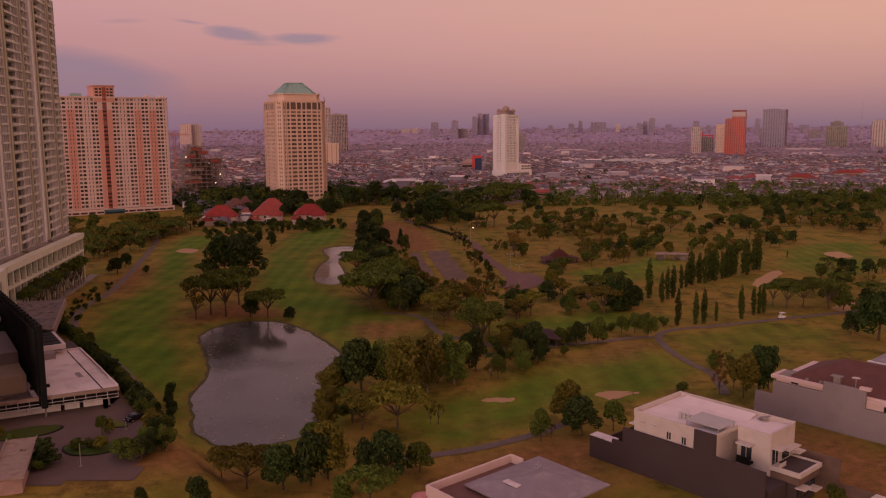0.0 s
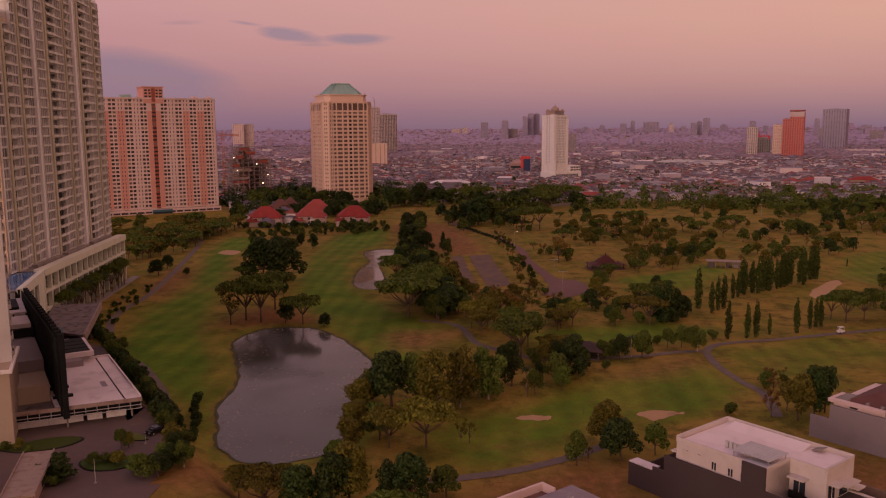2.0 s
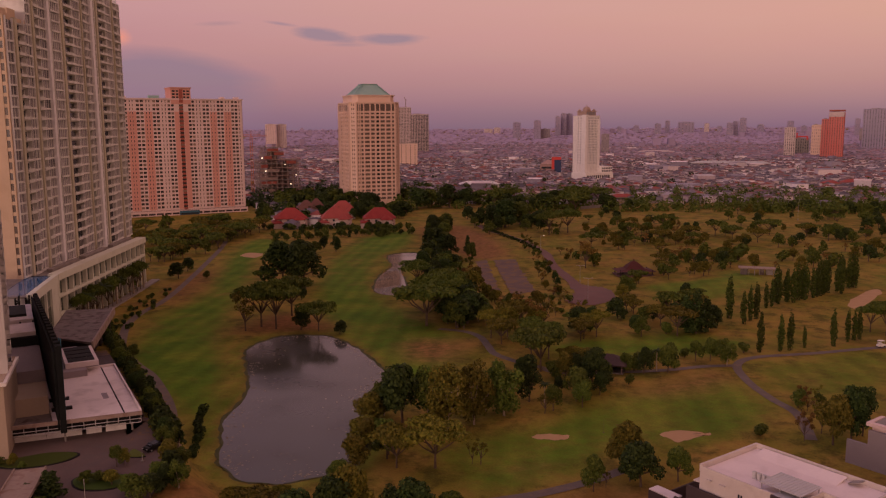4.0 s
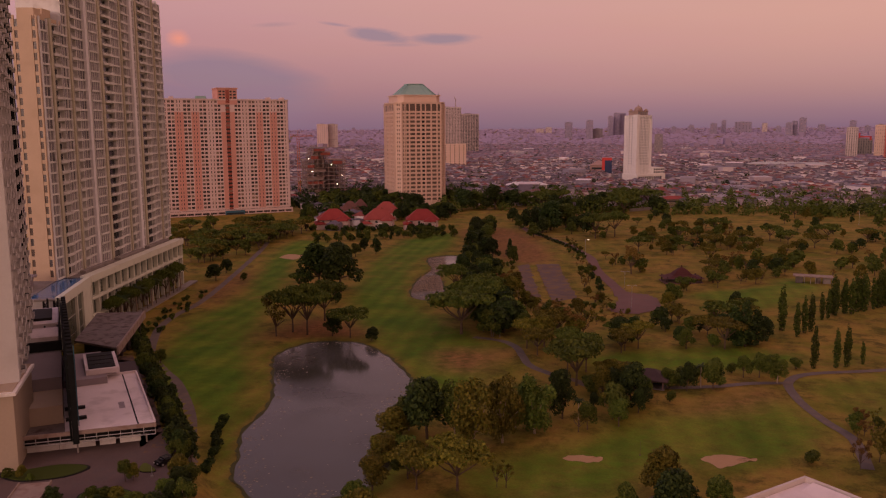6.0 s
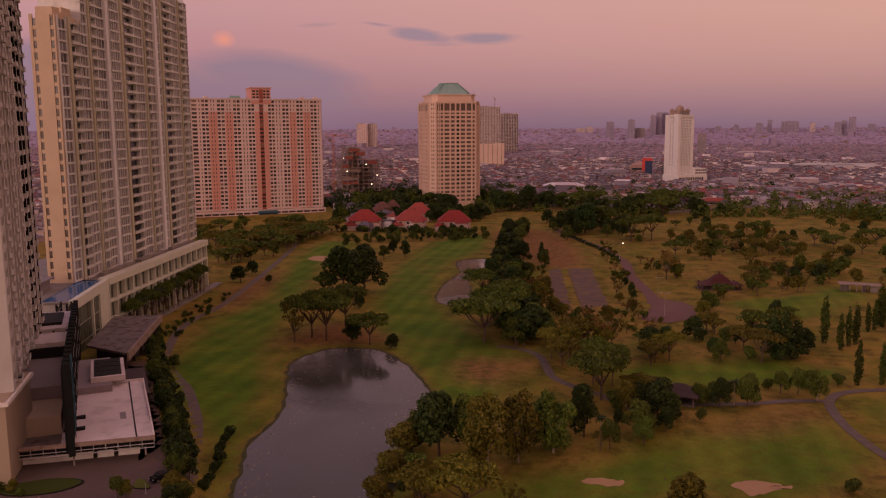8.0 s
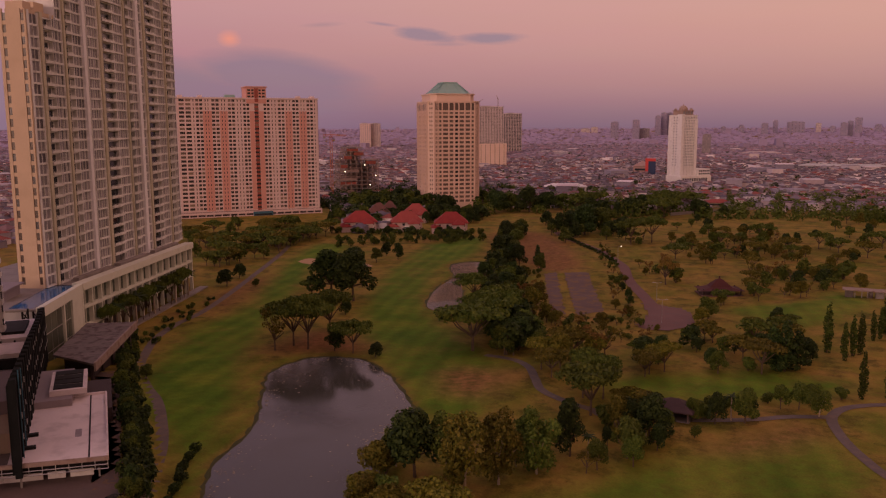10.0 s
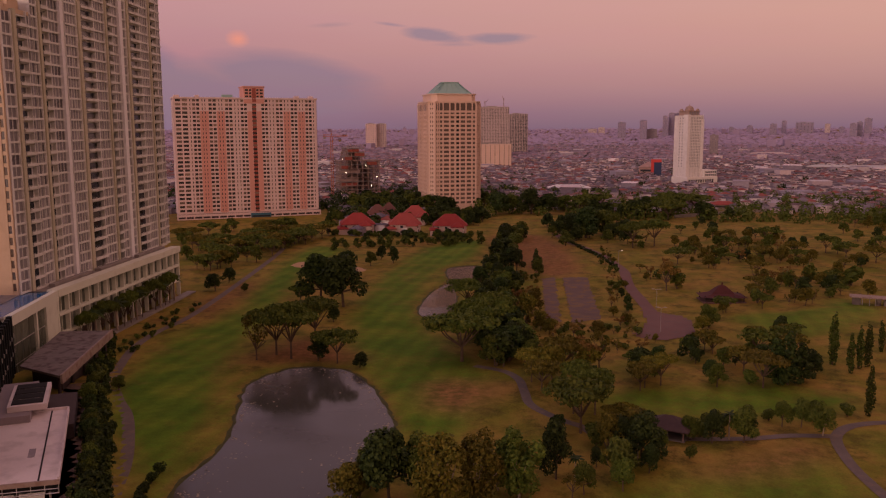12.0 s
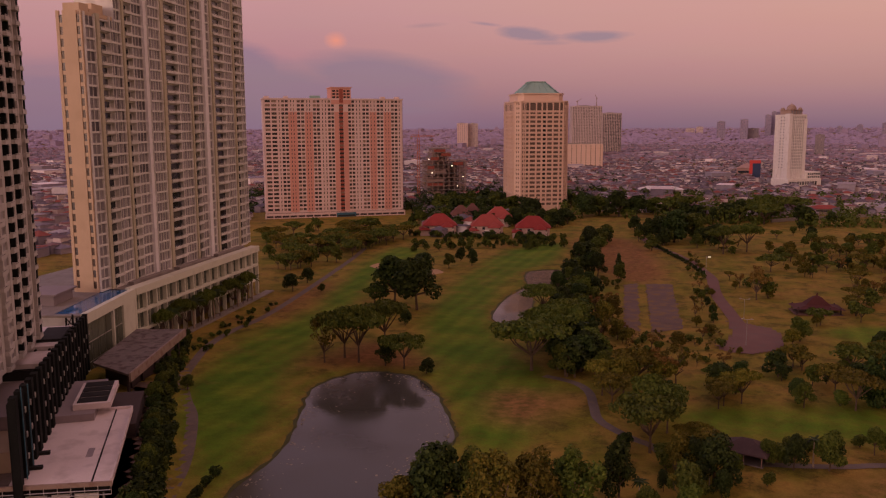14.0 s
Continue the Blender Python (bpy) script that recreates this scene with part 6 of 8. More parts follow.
    part("terrace_floor", boxes((W, W + 5.0, -8.0, -1.2, 4.6, 6.2)), "charcoal", root, "dark terrace floor")
    part("terrace_parapet", boxes((W + 5.0, W + 5.5, -8.8, -0.6, 5.6, 6.4), (W - 1, W + 5.0, -8.8, -8.3, 5.6, 6.4), (W, W + 5.0, -1.1, -0.6, 5.6, 6.4)), "house_white", root)
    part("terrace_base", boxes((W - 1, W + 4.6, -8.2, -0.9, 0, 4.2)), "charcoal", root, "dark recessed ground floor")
    part("terrace_fascia", boxes((W - 1, W + 5.2, -8.6, -0.7, 4.2, 5.4)), "dusty_brown", root)
    for y in (-7.6, -5.2, -2.8):
        part("ground_window", boxes((W + 4.58, W + 4.7, y, y + 1.6, 1.0, 3.4)), "glass", root)
    for zz, y0 in ((3.6, -8.8), (2.2, -4.4)):
        part("porch_canopy", boxes((W + 4.6, W + 6.4, y0, y0 + 2.6, zz, zz + 0.22)), "house_white", root)
    for x, zz in ((7.4, 8.5), (7.9, 8.5), (10.6, 8.4), (11.1, 8.4), (13.0, 8.4)):
        part("slit_window", boxes((x, x + 0.28, -D - 0.12, -D + 0.05, zz, zz + 1.3)), "glass", root)
    for x, zz in ((1.4, 10.2), (4.0, 10.2)):
        part("ledge", boxes((x, x + 1.1, -D - 0.5, -D, zz, zz + 0.15)), "house_white", root)
    part("back_canopy", boxes((-1.0, 0, -D - 0.3, -D + 1.5, 9.2, 9.4)), "house_white", root)
    part("side_wall", boxes((W - 1.0, W + 7.2, 3.0, 3.3, 0, 6.4)), "dusty_brown", root, "plain dusty side boundary wall")
    part("yard_side_wall", boxes((W + 7.2, W + 17.0, 3.0, 3.25, 0, 2.0)), "dusty_brown", root, "low dusty yard wall")
    part("gate_slab", boxes((W + 13.6, W + 17.4, 0.4, 3.0, 1.9, 2.1)), "house_white", root)


white_house()


def grey_wall_house():
    """Large house behind a tall grey render wall, brown tiled hips, white cornices and a raised slate roof."""
    p, q = Vector((71.7, 182.2)), Vector((90.9, 160.8))
    ang = math.degrees(math.atan2((q - p).y, (q - p).x))
    root = thing("walled_house", p.x, p.y, 0, ang, "large house with brown tiled roofs behind a grey render wall", "house")
    wall = bmesh.new()
    for x0, x1, h in ((0, 4.2, 5.0), (4.2, 15.5, 8.2), (15.5, 24.5, 10.6), (24.5, 60, 6.6)):
        box(wall, x0, x1, -0.3, 0.3, 0, h)
    part("boundary_wall", wall, "render_grey", root, "tall grey render wall")
    part("wall_footing", boxes((0, 60, -0.45, -0.3, 0, 0.4)), "render_grey", root)
    part("house_wall", boxes((4.5, 60, 0.6, 20, 0, 9.0)), "cream", root)
    part("cornice", boxes((3.6, 16.5, -0.2, 0.9, 8.9, 9.6), (3.6, 4.4, 0.9, 6, 8.9, 9.6), (24.8, 60, -0.1, 0.9, 7.9, 8.6), (23.2, 25.4, -0.6, 0.5, 10.6, 11.2)), "cream", root)
    rf = bmesh.new()
    hip_roof(rf, 7, 60, 2.0, 20, 9.2, 4.4, 0.8)
    part("roof", rf, "brown_roof", root)
    part("slate_wall", boxes((20, 60, 15, 32, 0, 12.4)), "white", root)
    part("slate_cornice", boxes((19, 60, 14.2, 15, 12.2, 13.2)), "white", root)
    r2 = bmesh.new()
    hip_roof(r2, 20, 60, 15, 32, 12.9, 4.6, 1.0)
    part("slate_roof", r2, "slate_roof", root)
    part("flat_roof", boxes((4.4, 6.6, 0.9, 7, 9.2, 9.4)), "concrete", root)
    part("chimney", boxes((17.2, 18.6, 0.8, 1.8, 10.4, 11.9), (16.6, 18.9, 0.6, 2.0, 11.9, 12.1)), "concrete", root)
    dish = bmesh.new()
    rod(dish, (22.0, 0.6, 10.6), (22.0, 0.6, 12.3), 0.07, n=6)
    bmesh.ops.create_cone(dish, segments=16, radius1=0.25, radius2=0.9, depth=0.3, cap_ends=True, matrix=Matrix.Translation((22.0, 0.6, 12.5)))
    part("dish", dish, "steel", root)
    for x in (7, 11, 14):
        part("roof_box", boxes((x, x + 0.6, 0.9, 1.5, 9.6, 10.1)), "concrete", root)
    for x in (28, 32, 36):
        part("window", boxes((x, x + 1.6, 0.42, 0.6, 6.6, 7.8)), "dark_steel", root)
    part("window", boxes((8, 9.6, 0.45, 0.6, 8.3, 8.8)), "glass", root)


grey_wall_house()


def grey_roof_house():
    a, b = Vector((10.8, 139.6)), Vector((26.1, 127.6))
    c = Vector((-4.3, 126.7))
    ang = math.degrees(math.atan2((a - c).y, (a - c).x))
    root = thing("flat_roof_house", c.x, c.y, 0, ang, "house with a grey hipped sheet roof and red terrace", "house")
    L = (a - c).length
    part("wall", boxes((0, L, -16, 0, 0, 5.4)), "cream", root)
    part("terrace", boxes((0.3, L - 0.3, -15.5, -0.3, 5.4, 5.6)), "red_paving", root, "faded red terrace floor")
    part("parapet", boxes((-0.2, L + 0.2, -0.3, 0.15, 5.2, 7.0), (L - 0.2, L + 0.25, -3.0, -0.3, 5.2, 7.0), (-0.2, 0.2, -16, -0.3, 5.2, 7.0)), "cream", root)
    rf = bmesh.new()
    hip_roof(rf, 6.0, L + 4, -19, -3.2, 6.4, 1.9, 0.3)
    part("roof", rf, "slate_roof", root, "grey sheet roof with worn patches")
    part("roof_curb", boxes((6.5, L + 3.5, -18.5, -3.7, 5.6, 6.2)), "cream", root)
    part("roof_spikes", boxes((L - 3.2, L - 3.0, -9.4, -9.2, 8.0, 8.8), (L - 2.6, L - 2.4, -9.8, -9.6, 8.0, 8.7), (L - 3.6, L - 2.2, -9.5, -9.4, 8.3, 8.4)), "steel", root)
    part("roof_patch", boxes((9.6, 13.5, -11.4, -8.2, 7.45, 7.6)), "roof_white", root)


grey_roof_house()


def pavilion(x, y, rz, w, d, h, roof, label, hr=2.6):
    root = thing("pavilion", x, y, ground_z(x, y) - 0.1, rz, label, "pavilion")
    part("floor", boxes((-w / 2, w / 2, -d / 2, d / 2, 0, 0.3)), "concrete", root)
    for sx, sy in itertools.product((-1, 0, 1), (-1, 1)):
        part("post", boxes((sx * (w / 2 - 0.4) - 0.12, sx * (w / 2 - 0.4) + 0.12, sy * (d / 2 - 0.4) - 0.12, sy * (d / 2 - 0.4) + 0.12, 0.3, h)), "dusty_pink", root)
    part("half_wall", boxes((-w / 2 + 0.4, w / 2 - 0.4, d / 2 - 0.5, d / 2 - 0.3, 0.3, h - 0.4), (-w / 2 + 0.3, -w / 2 + 0.5, -d / 2 + 0.4, d / 2 - 0.5, 0.3, 1.5)), "tan", root)
    r = bmesh.new()
    hip_roof(r, -w / 2, w / 2, -d / 2, d / 2, h, hr, 0.9)
    part("roof", r, roof, root)
    return root


pavilion(30, 242.5, -14, 8, 6, 2.8, "dark_roof", "small rest pavilion with a dark brown roof", 2.2)


def flared_pavilion():
    """Dark red pavilion with a flared two-tier roof."""
    x, y = 56.5, 401.3
    root = thing("pavilion", x, y, ground_z(x, y) - 0.1, 10, "dark red pavilion with a flared peaked roof", "pavilion")
    prof = [(9.0, 2.3), (6.6, 2.7), (4.4, 3.4), (3.0, 4.8), (1.4, 6.2), (0.25, 6.7), (0.2, 7.6), (0.02, 7.7)]
    bm = bmesh.new()
    rings = [[bm.verts.new((r * sx, r * 0.62 * sy, z)) for sx, sy in ((-1, -1), (0, -1), (1, -1), (1, 0), (1, 1), (0, 1), (-1, 1), (-1, 0))] for r, z in prof]
    for a, b in zip(rings, rings[1:]):
        for i in range(8):
            j = (i + 1) % 8
            bm.faces.new((a[i], a[j], b[j], b[i]))
    part("roof", bm, "maroon", root, "dark red tiled flared roof")
    part("platform", boxes((-8.6, 8.6, -5.6, 5.6, 0, 0.4)), "red_paving", root)
    for i in range(5):
        for sy in (-1, 1):
            xx = -7.6 + i * 3.8
            part("post", boxes((xx - 0.2, xx + 0.2, sy * 4.4 - 0.2, sy * 4.4 + 0.2, 0.5, 3.0)), "charcoal", root)


flared_pavilion()


def halfway_hut():
    x, y = 112.3, 401.2
    root = thing("shelter", x, y, ground_z(x, y) - 0.2, -12, "low open shelter with a worn pale flat roof", "shelter")
    part("roof", boxes((-8, 8, -3, 3, 3.0, 3.4)), "worn_roof", root)
    for row in ((-7, -4, -2, 2, 0, 3.0), (1.5, 3, -2, 2, 0, 3.0)):
        part("wall", boxes(row), "weathered", root)
    part("water_tank", boxes((4, 7, -2.2, 2, 0, 2.6)), "concrete", root)
    for xx in (-3.5, -1, 1, 7.5):
        part("post", boxes((xx - 0.15, xx + 0.15, -2.5, -2.2, 0, 3.0)), "concrete", root)


halfway_hut()


def golf_cart(x, y, rz):
    root = thing("golf_cart", x, y, ground_z(x, y) + 0.12, rz, "small white golf cart on the path", "golf cart")
    part("body", boxes((-1.2, 1.2, -0.6, 0.6, 0.3, 0.9), (-0.5, -0.2, -0.55, 0.55, 0.9, 1.5)), "white", root)
    part("roof", boxes((-1.0, 0.9, -0.65, 0.65, 2.0, 2.1)), "white", root)
    part("canopy_posts", boxes(*[(a, a + 0.06, b, b + 0.06, 0.9, 2.0) for a in (-0.9, 0.8) for b in (-0.58, 0.5)]), "steel", root)
    for a, b in itertools.product((-0.8, 0.8), (-0.62, 0.62)):
        wb = bmesh.new()
        rod(wb, (a, b - 0.1, 0.25), (a, b + 0.1, 0.25), 0.25, n=12)
        part("wheel", wb, "tyre", root)


golf_cart(116.8, 276.9, 20)


def car(x, y, rz, paint, label):
    root = thing("car", x, y, ground_z(x, y) + 0.12, rz, label, "car")
    bm = bmesh.new()
    prof = [(-2.2, 0.35), (-2.25, 0.75), (-1.9, 0.95), (-1.3, 1.0), (-0.8, 1.42), (0.7, 1.46), (1.5, 1.02), (2.1, 0.9), (2.2, 0.4)]
    L, R = [bm.verts.new((a, -0.86, z)) for a, z in prof], [bm.verts.new((a, 0.86, z)) for a, z in prof]
    bm.faces.new(L)
    bm.faces.new(R[::-1])
    for i in range(len(prof)):
        j = (i + 1) % len(prof)
        bm.faces.new((L[i], R[i], R[j], L[j]))
    bmesh.ops.recalc_face_normals(bm, faces=bm.faces)
    part("body", bm, paint, root)
    part("windscreen", boxes((-1.15, -0.85, -0.7, 0.7, 1.05, 1.3)), "glass", root)
    part("side_glass", boxes((-0.7, 1.0, -0.88, 0.88, 1.08, 1.36)), "glass", root)
    for s in (-0.6, 0.6):
        part("headlight", boxes((-2.28, -2.2, s - 0.18, s + 0.18, 0.62, 0.78)), "steel", root)
    for a, b in itertools.product((-1.35, 1.35), (-0.8, 0.8)):
        wb = bmesh.new()
        rod(wb, (a, b - 0.1, 0.32), (a, b + 0.1, 0.32), 0.33, n=12)
        wheel = part("wheel", wb, "tyre", root)
        rim = bmesh.new()
        rod(rim, (a, b - 0.12, 0.32), (a, b + 0.12, 0.32), 0.19, n=10)
        part("rim", rim, "steel", wheel)


# forecourt paving of the hall
yard = [(-115.4, 229.1), (-110.9, 231.5), (-93.3, 205.9), (-81.6, 188.3), (-66.6, 167), (-59.7, 152), (-58.9, 143.1), (-55, 135.1), (-70.2, 133.2), (-74.9, 131.1), (-108, 140), (-108, 168)]
draped("forecourt_paving", yard, 0.10, "yard", "worn brick-paved forecourt", "paving", 2.0)
car(-67.4, 164.8, 62, "car_black", "black saloon car parked on the forecourt")


def kerbed_bed(pts, label):
    bm = bmesh.new()
    loop = smooth_loop(pts, 4)
    g0 = max(ground_z(*p) for p in loop)
    prism(bm, loop, g0 - 0.2, g0 + 0.25)
    root = tagged(part("planting_bed", bm, "dark_steel"), label, "planting bed")
    top = bmesh.new()
    cx, cy = sum(p[0] for p in loop) / len(loop), sum(p[1] for p in loop) / len(loop)
    prism(top, [(cx + (x - cx) * 0.93, cy + (y - cy) * 0.93) for x, y in loop], g0 + 0.24, g0 + 0.34)
    part("bed_turf", top, "leaf_mid", root)


kerbed_bed([(-96, 155.0), (-92.4, 157.6), (-87.3, 161.0), (-82.4, 161.6), (-80.6, 160.2), (-82.0, 156.8), (-85.6, 154.2), (-91.0, 152.8)], "kerbed planting bed with clipped grass")
kerbed_bed([(-70.6, 160.3), (-71.5, 164.2), (-67.4, 160.9)], "small triangular planting bed")
kerbed_bed([(-75.8, 149.0), (-73.6, 152.6), (-68.0, 152.4), (-64.6, 149.0), (-67.5, 145.6), (-72.6, 145.4)], "oval kerbed planting bed")


def gatehouse():
    """Low flat-roofed guard building at the foot of the forecourt."""
    a, b = Vector((-82.2, 146.6)), Vector((-75.6, 128.6))
    d = b - a
    x, y = (a + b) / 2
    root = thing("gatehouse", x, y, ground_z(x, y) - 0.3, math.degrees(math.atan2(d.y, d.x)), "low gatehouse with a stained pale flat roof", "building")
    n = d.length / 2
    part("wall", boxes((-n, n, -2.2, 2.2, 0, 3.0)), "dusty_pink", root)
    part("roof", boxes((-n - 0.5, n + 0.5, -2.7, 2.7, 3.0, 3.3)), "worn_roof", root)
    part("parapet", boxes((-n - 0.5, n + 0.5, -2.7, -2.5, 3.3, 3.6), (-n - 0.5, n + 0.5, 2.5, 2.7, 3.3, 3.6)), "worn_roof", root)
    part("window", boxes((-1.5, 1.5, 2.15, 2.3, 1.0, 2.2)), "glass", root)


gatehouse()


def lamp_post(x, y, h, arms=1, label="slim grey lamp post", lit=False):
    root = thing("lamp_post", x, y, ground_z(x, y), 0, label, "lamp post", "lamp posts")
    bm = bmesh.new()
    rod(bm, (0, 0, 0), (0, 0, h), 0.08, 0.05, n=8)
    part("pole", bm, "steel", root)
    for i in range(arms):
        s = -1 if i else 1
        ab = bmesh.new()
        rod(ab, (0, 0, h), (1.5 * s, 0, h + 0.25), 0.06, n=6)
        arm = part("arm", ab, "steel", root)
        part("lantern", boxes((1.5 * s - 0.35, 1.5 * s + 0.35, -0.16, 0.16, h + 0.15, h + 0.3)), "lamp_glow" if lit else "steel", arm)
    part("footing", boxes((-0.25, 0.25, -0.25, 0.25, -0.2, 0.3)), "concrete", root)


lamp_post(30.9, 339.9, 8.5, 2, "tall twin lamp post on the paved circle")
lamp_post(30.6, 383.1, 7.4, 2)
lamp_post(-68.3, 140.2, 4.6, 0, "slim dark forecourt post")
lamp_post(-67.0, 158.7, 2, 0, "slim dark forecourt post")
lamp_post(14.4, 464.4, 9.4, 1, lit=True)
lamp_post(204.4, 637, 15.4, 1)


def parasol(x, y):
    root = thing("parasol", x, y, 0, 0, "faded pink garden parasol", "parasol")
    bm = bmesh.new()
    rod(bm, (0, 0, 0), (0, 0, 2.6), 0.04)
    part("pole", bm, "steel", root)
    c = bmesh.new()
    bmesh.ops.create_cone(c, segments=12, radius1=2.0, radius2=0.05, depth=0.7, cap_ends=True, matrix=Matrix.Translation((0, 0, 2.6)))
    part("canopy", c, "pink_cloth", root)


parasol(-5.2, 132.6)


def flag(x, y):
    root = thing("flagstick", x, y, ground_z(x, y), 0, "thin flagstick on the green", "flagstick")
    bm = bmesh.new()
    rod(bm, (0, 0, 0), (0, 0, 3.2), 0.03, 0.02)
    part("stick", bm, "bark", root)
    cup = bmesh.new()
    rod(cup, (0, 0, -0.1), (0, 0, 0.12), 0.25, 0.2, 10)
    part("cup", cup, "bark", root)


flag(24, 195.5)


# ---------------------------------------------------------------- trees
def leaf_mesh(name, lobes, count, size, mat, rng, up=0.35, hollow=0.55, flat=1.0):
    """Leaf tufts: many small bent quads scattered over the lobes of a crown, uneven, with gaps."""
    vol = np.array([(r[0] * r[1] * r[2]) ** (2 / 3) for _, r in lobes])
    pick = rng.choice(len(lobes), count, p=vol / vol.sum())
    C = np.array([c for c, _ in lobes])[pick]
    R = np.array([r for _, r in lobes])[pick]
    d = rng.normal(size=(count, 3))
    d[:, 2] = d[:, 2] + up
    d /= np.linalg.norm(d, axis=1)[:, None]
    k = hollow + (1.08 - hollow) * rng.random(count) ** 0.6
    P = C + d * R * k[:, None]
    n = d + rng.normal(scale=0.55, size=(count, 3))
    n[:, 2] = n[:, 2] * flat + 0.25
    n /= np.linalg.norm(n, axis=1)[:, None]
    t = np.cross(n, rng.normal(size=(count, 3)))
    t /= np.linalg.norm(t, axis=1)[:, None]
    b = np.cross(n, t)
    s = size * (0.55 + 0.9 * rng.random(count))[:, None]
    e = s * (0.55 + 0.5 * rng.random(count))[:, None]
    V = np.stack([P - t * s, P - b * e + n * s * 0.15, P + t * s * 0.9 - n * s * 0.2, P + b * e + n * s * 0.15], 1).reshape(-1, 3)
    F = np.arange(count * 4).reshape(-1, 4)
    me = bpy.data.meshes.new(name)
    me.from_pydata(V.tolist(), [], F.tolist())
    me.materials.append(M[mat])
    return me


def tree_proto(kind, seed):
    """One tree of about ten metres, built at the origin: trunk with limbs, and a crown."""
    rng = np.random.default_rng(seed)
    root = thing("tree", 0, 0, 0, 0, LABELS[kind], "shrub" if kind in ("shrub", "hedge") else "tree")
    lobes, tb, bark = [], bmesh.new(), "bark"
    count, size, mat, up, hollow = 1500, 0.42, "leaf_mid", 0.35, 0.55

    def limb(a, b, r0, r1, bend=0.5):
        m = Vector(a).lerp(Vector(b), 0.5) + Vector((rng.normal() * bend, rng.normal() * bend, 0.25 * bend))
        rod(tb, a, m, r0, (r0 + r1) / 2)
        rod(tb, m, b, (r0 + r1) / 2, r1)

    if kind in ("rain", "rain_olive"):
        mat = "leaf_mid" if kind == "rain" else "leaf_olive"
        fork = (0, 0, 3.0)
        rod(tb, (0, 0, -0.5), fork, 0.30, 0.22, 8)
        for i in range(9):
            a = i * 2 * math.pi / 9 + rng.random() * 0.6
            r = 2.2 + 3.6 * rng.random()
            z = 7.6 + 1.6 * rng.random() - r * 0.12
            c = (r * math.cos(a), r * math.sin(a), z)
            lobes.append((c, (2.3 + rng.random(), 2.3 + rng.random(), 0.75 + 0.3 * rng.random())))
            limb(fork, (c[0], c[1], c[2] - 0.4), 0.2, 0.06)
        lobes.append(((0, 0, 9.2), (2.6, 2.6, 0.8)))
        count, size, up, hollow = 2600, 0.34, 0.5, 0.45
    elif kind in ("round", "round_olive", "dark"):
        mat = {"round": "leaf_mid", "round_olive": "leaf_olive", "dark": "leaf_dark"}[kind]
        rod(tb, (0, 0, -0.5), (0.2, 0.1, 3.2), 0.28, 0.2, 8)
        for i in range(13):
            a, el = rng.random() * 2 * math.pi, rng.random()
            r = (3.1 * math.cos(el * 1.25)) * (0.7 + 0.4 * rng.random())
            c = (r * math.cos(a), r * math.sin(a), 3.0 + 5.2 * math.sin(el * 1.4) * (0.8 + 0.3 * rng.random()))
            q = 1.25 + 0.8 * rng.random()
            lobes.append((c, (q, q, q * 0.85)))
            if i < 6:
                limb((0.2, 0.1, 2.8), c, 0.18, 0.05, 0.3)
        lobes.append(((0, 0, 6.0), (2.6, 2.6, 2.6)))
        count, size = 3000, 0.31
    elif kind in ("gum", "gum_olive"):
        mat, bark = ("leaf_mid" if kind == "gum" else "leaf_olive"), "pale_bark"
        rod(tb, (0, 0, -0.5), (0.1, 0.3, 4.0), 0.26, 0.2, 8)
        for i in range(24):
            a = rng.random() * 2 * math.pi
            z = 2.2 + 7.0 * rng.random()
            r = 3.2 * math.sin(math.pi * min(1, max(0.08, (z - 1.3) / 9.2))) ** 0.7 * (0.55 + 0.5 * rng.random())
            q = 1.0 + 0.7 * rng.random()
            lobes.append(((r * math.cos(a), r * math.sin(a), z), (q, q, q * 1.05)))
            if i % 3 == 0:
                limb((0.1, 0.3, 3.0), (r * math.cos(a), r * math.sin(a), z), 0.12, 0.04, 0.2)
        count, size, up, hollow = 3400, 0.25, 0.3, 0.6
    elif kind == "cypress":
        mat = "leaf_cypress"
        rod(tb, (0, 0, -0.3), (0, 0, 8.5), 0.13, 0.03)
        for i in range(11):
            z = 0.8 + i * 0.86
            q = 0.92 * math.sin(math.pi * min(0.97, (0.18 + 0.82 * i / 11))) ** 0.75 * (0.85 + 0.25 * rng.random())
            lobes.append(((rng.normal() * 0.12, rng.normal() * 0.12, z), (q, q, 0.95)))
        count, size, up, hollow = 750, 0.24, 0.2, 0.6
    elif kind == "pine":
        mat = "leaf_dark"
        rod(tb, (0, 0, -0.3), (0, 0, 9.3), 0.22, 0.03)
        for i in range(16):
            z = 1.2 + 8.3 * i / 16
            a = i * 2.4
            r = (1 - i / 17) * 1.7
            q = 0.6 + (1 - i / 17) * 0.8
            lobes.append(((r * math.cos(a), r * math.sin(a), z), (q, q, 0.75)))
        count, size, up = 1300, 0.30, 0.2
    elif kind in ("sparse", "dry"):
        mat = "leaf_olive" if kind == "sparse" else "leaf_dry"
        rod(tb, (0, 0, -0.5), (0.2, 0, 2.6), 0.24, 0.16)
        for i in range(9):
            a = i * 2 * math.pi / 9 + rng.random()
            r = 1.2 + 2.3 * rng.random()
            c = (r * math.cos(a), r * math.sin(a), 5.2 + 3.8 * rng.random())
            limb((0.2, 0, 2.3), c, 0.13, 0.03, 0.6)
            q = 0.8 + 0.6 * rng.random()
            lobes.append((c, (q, q, q * 0.8)))
            limb(c, (c[0] * 1.25, c[1] * 1.25, c[2] + 0.9), 0.03, 0.015, 0.1)
        count, size, hollow = (560 if kind == "sparse" else 900), 0.26, 0.2
    elif kind == "palm":
        mat, bark = "leaf_dark", "pale_bark"
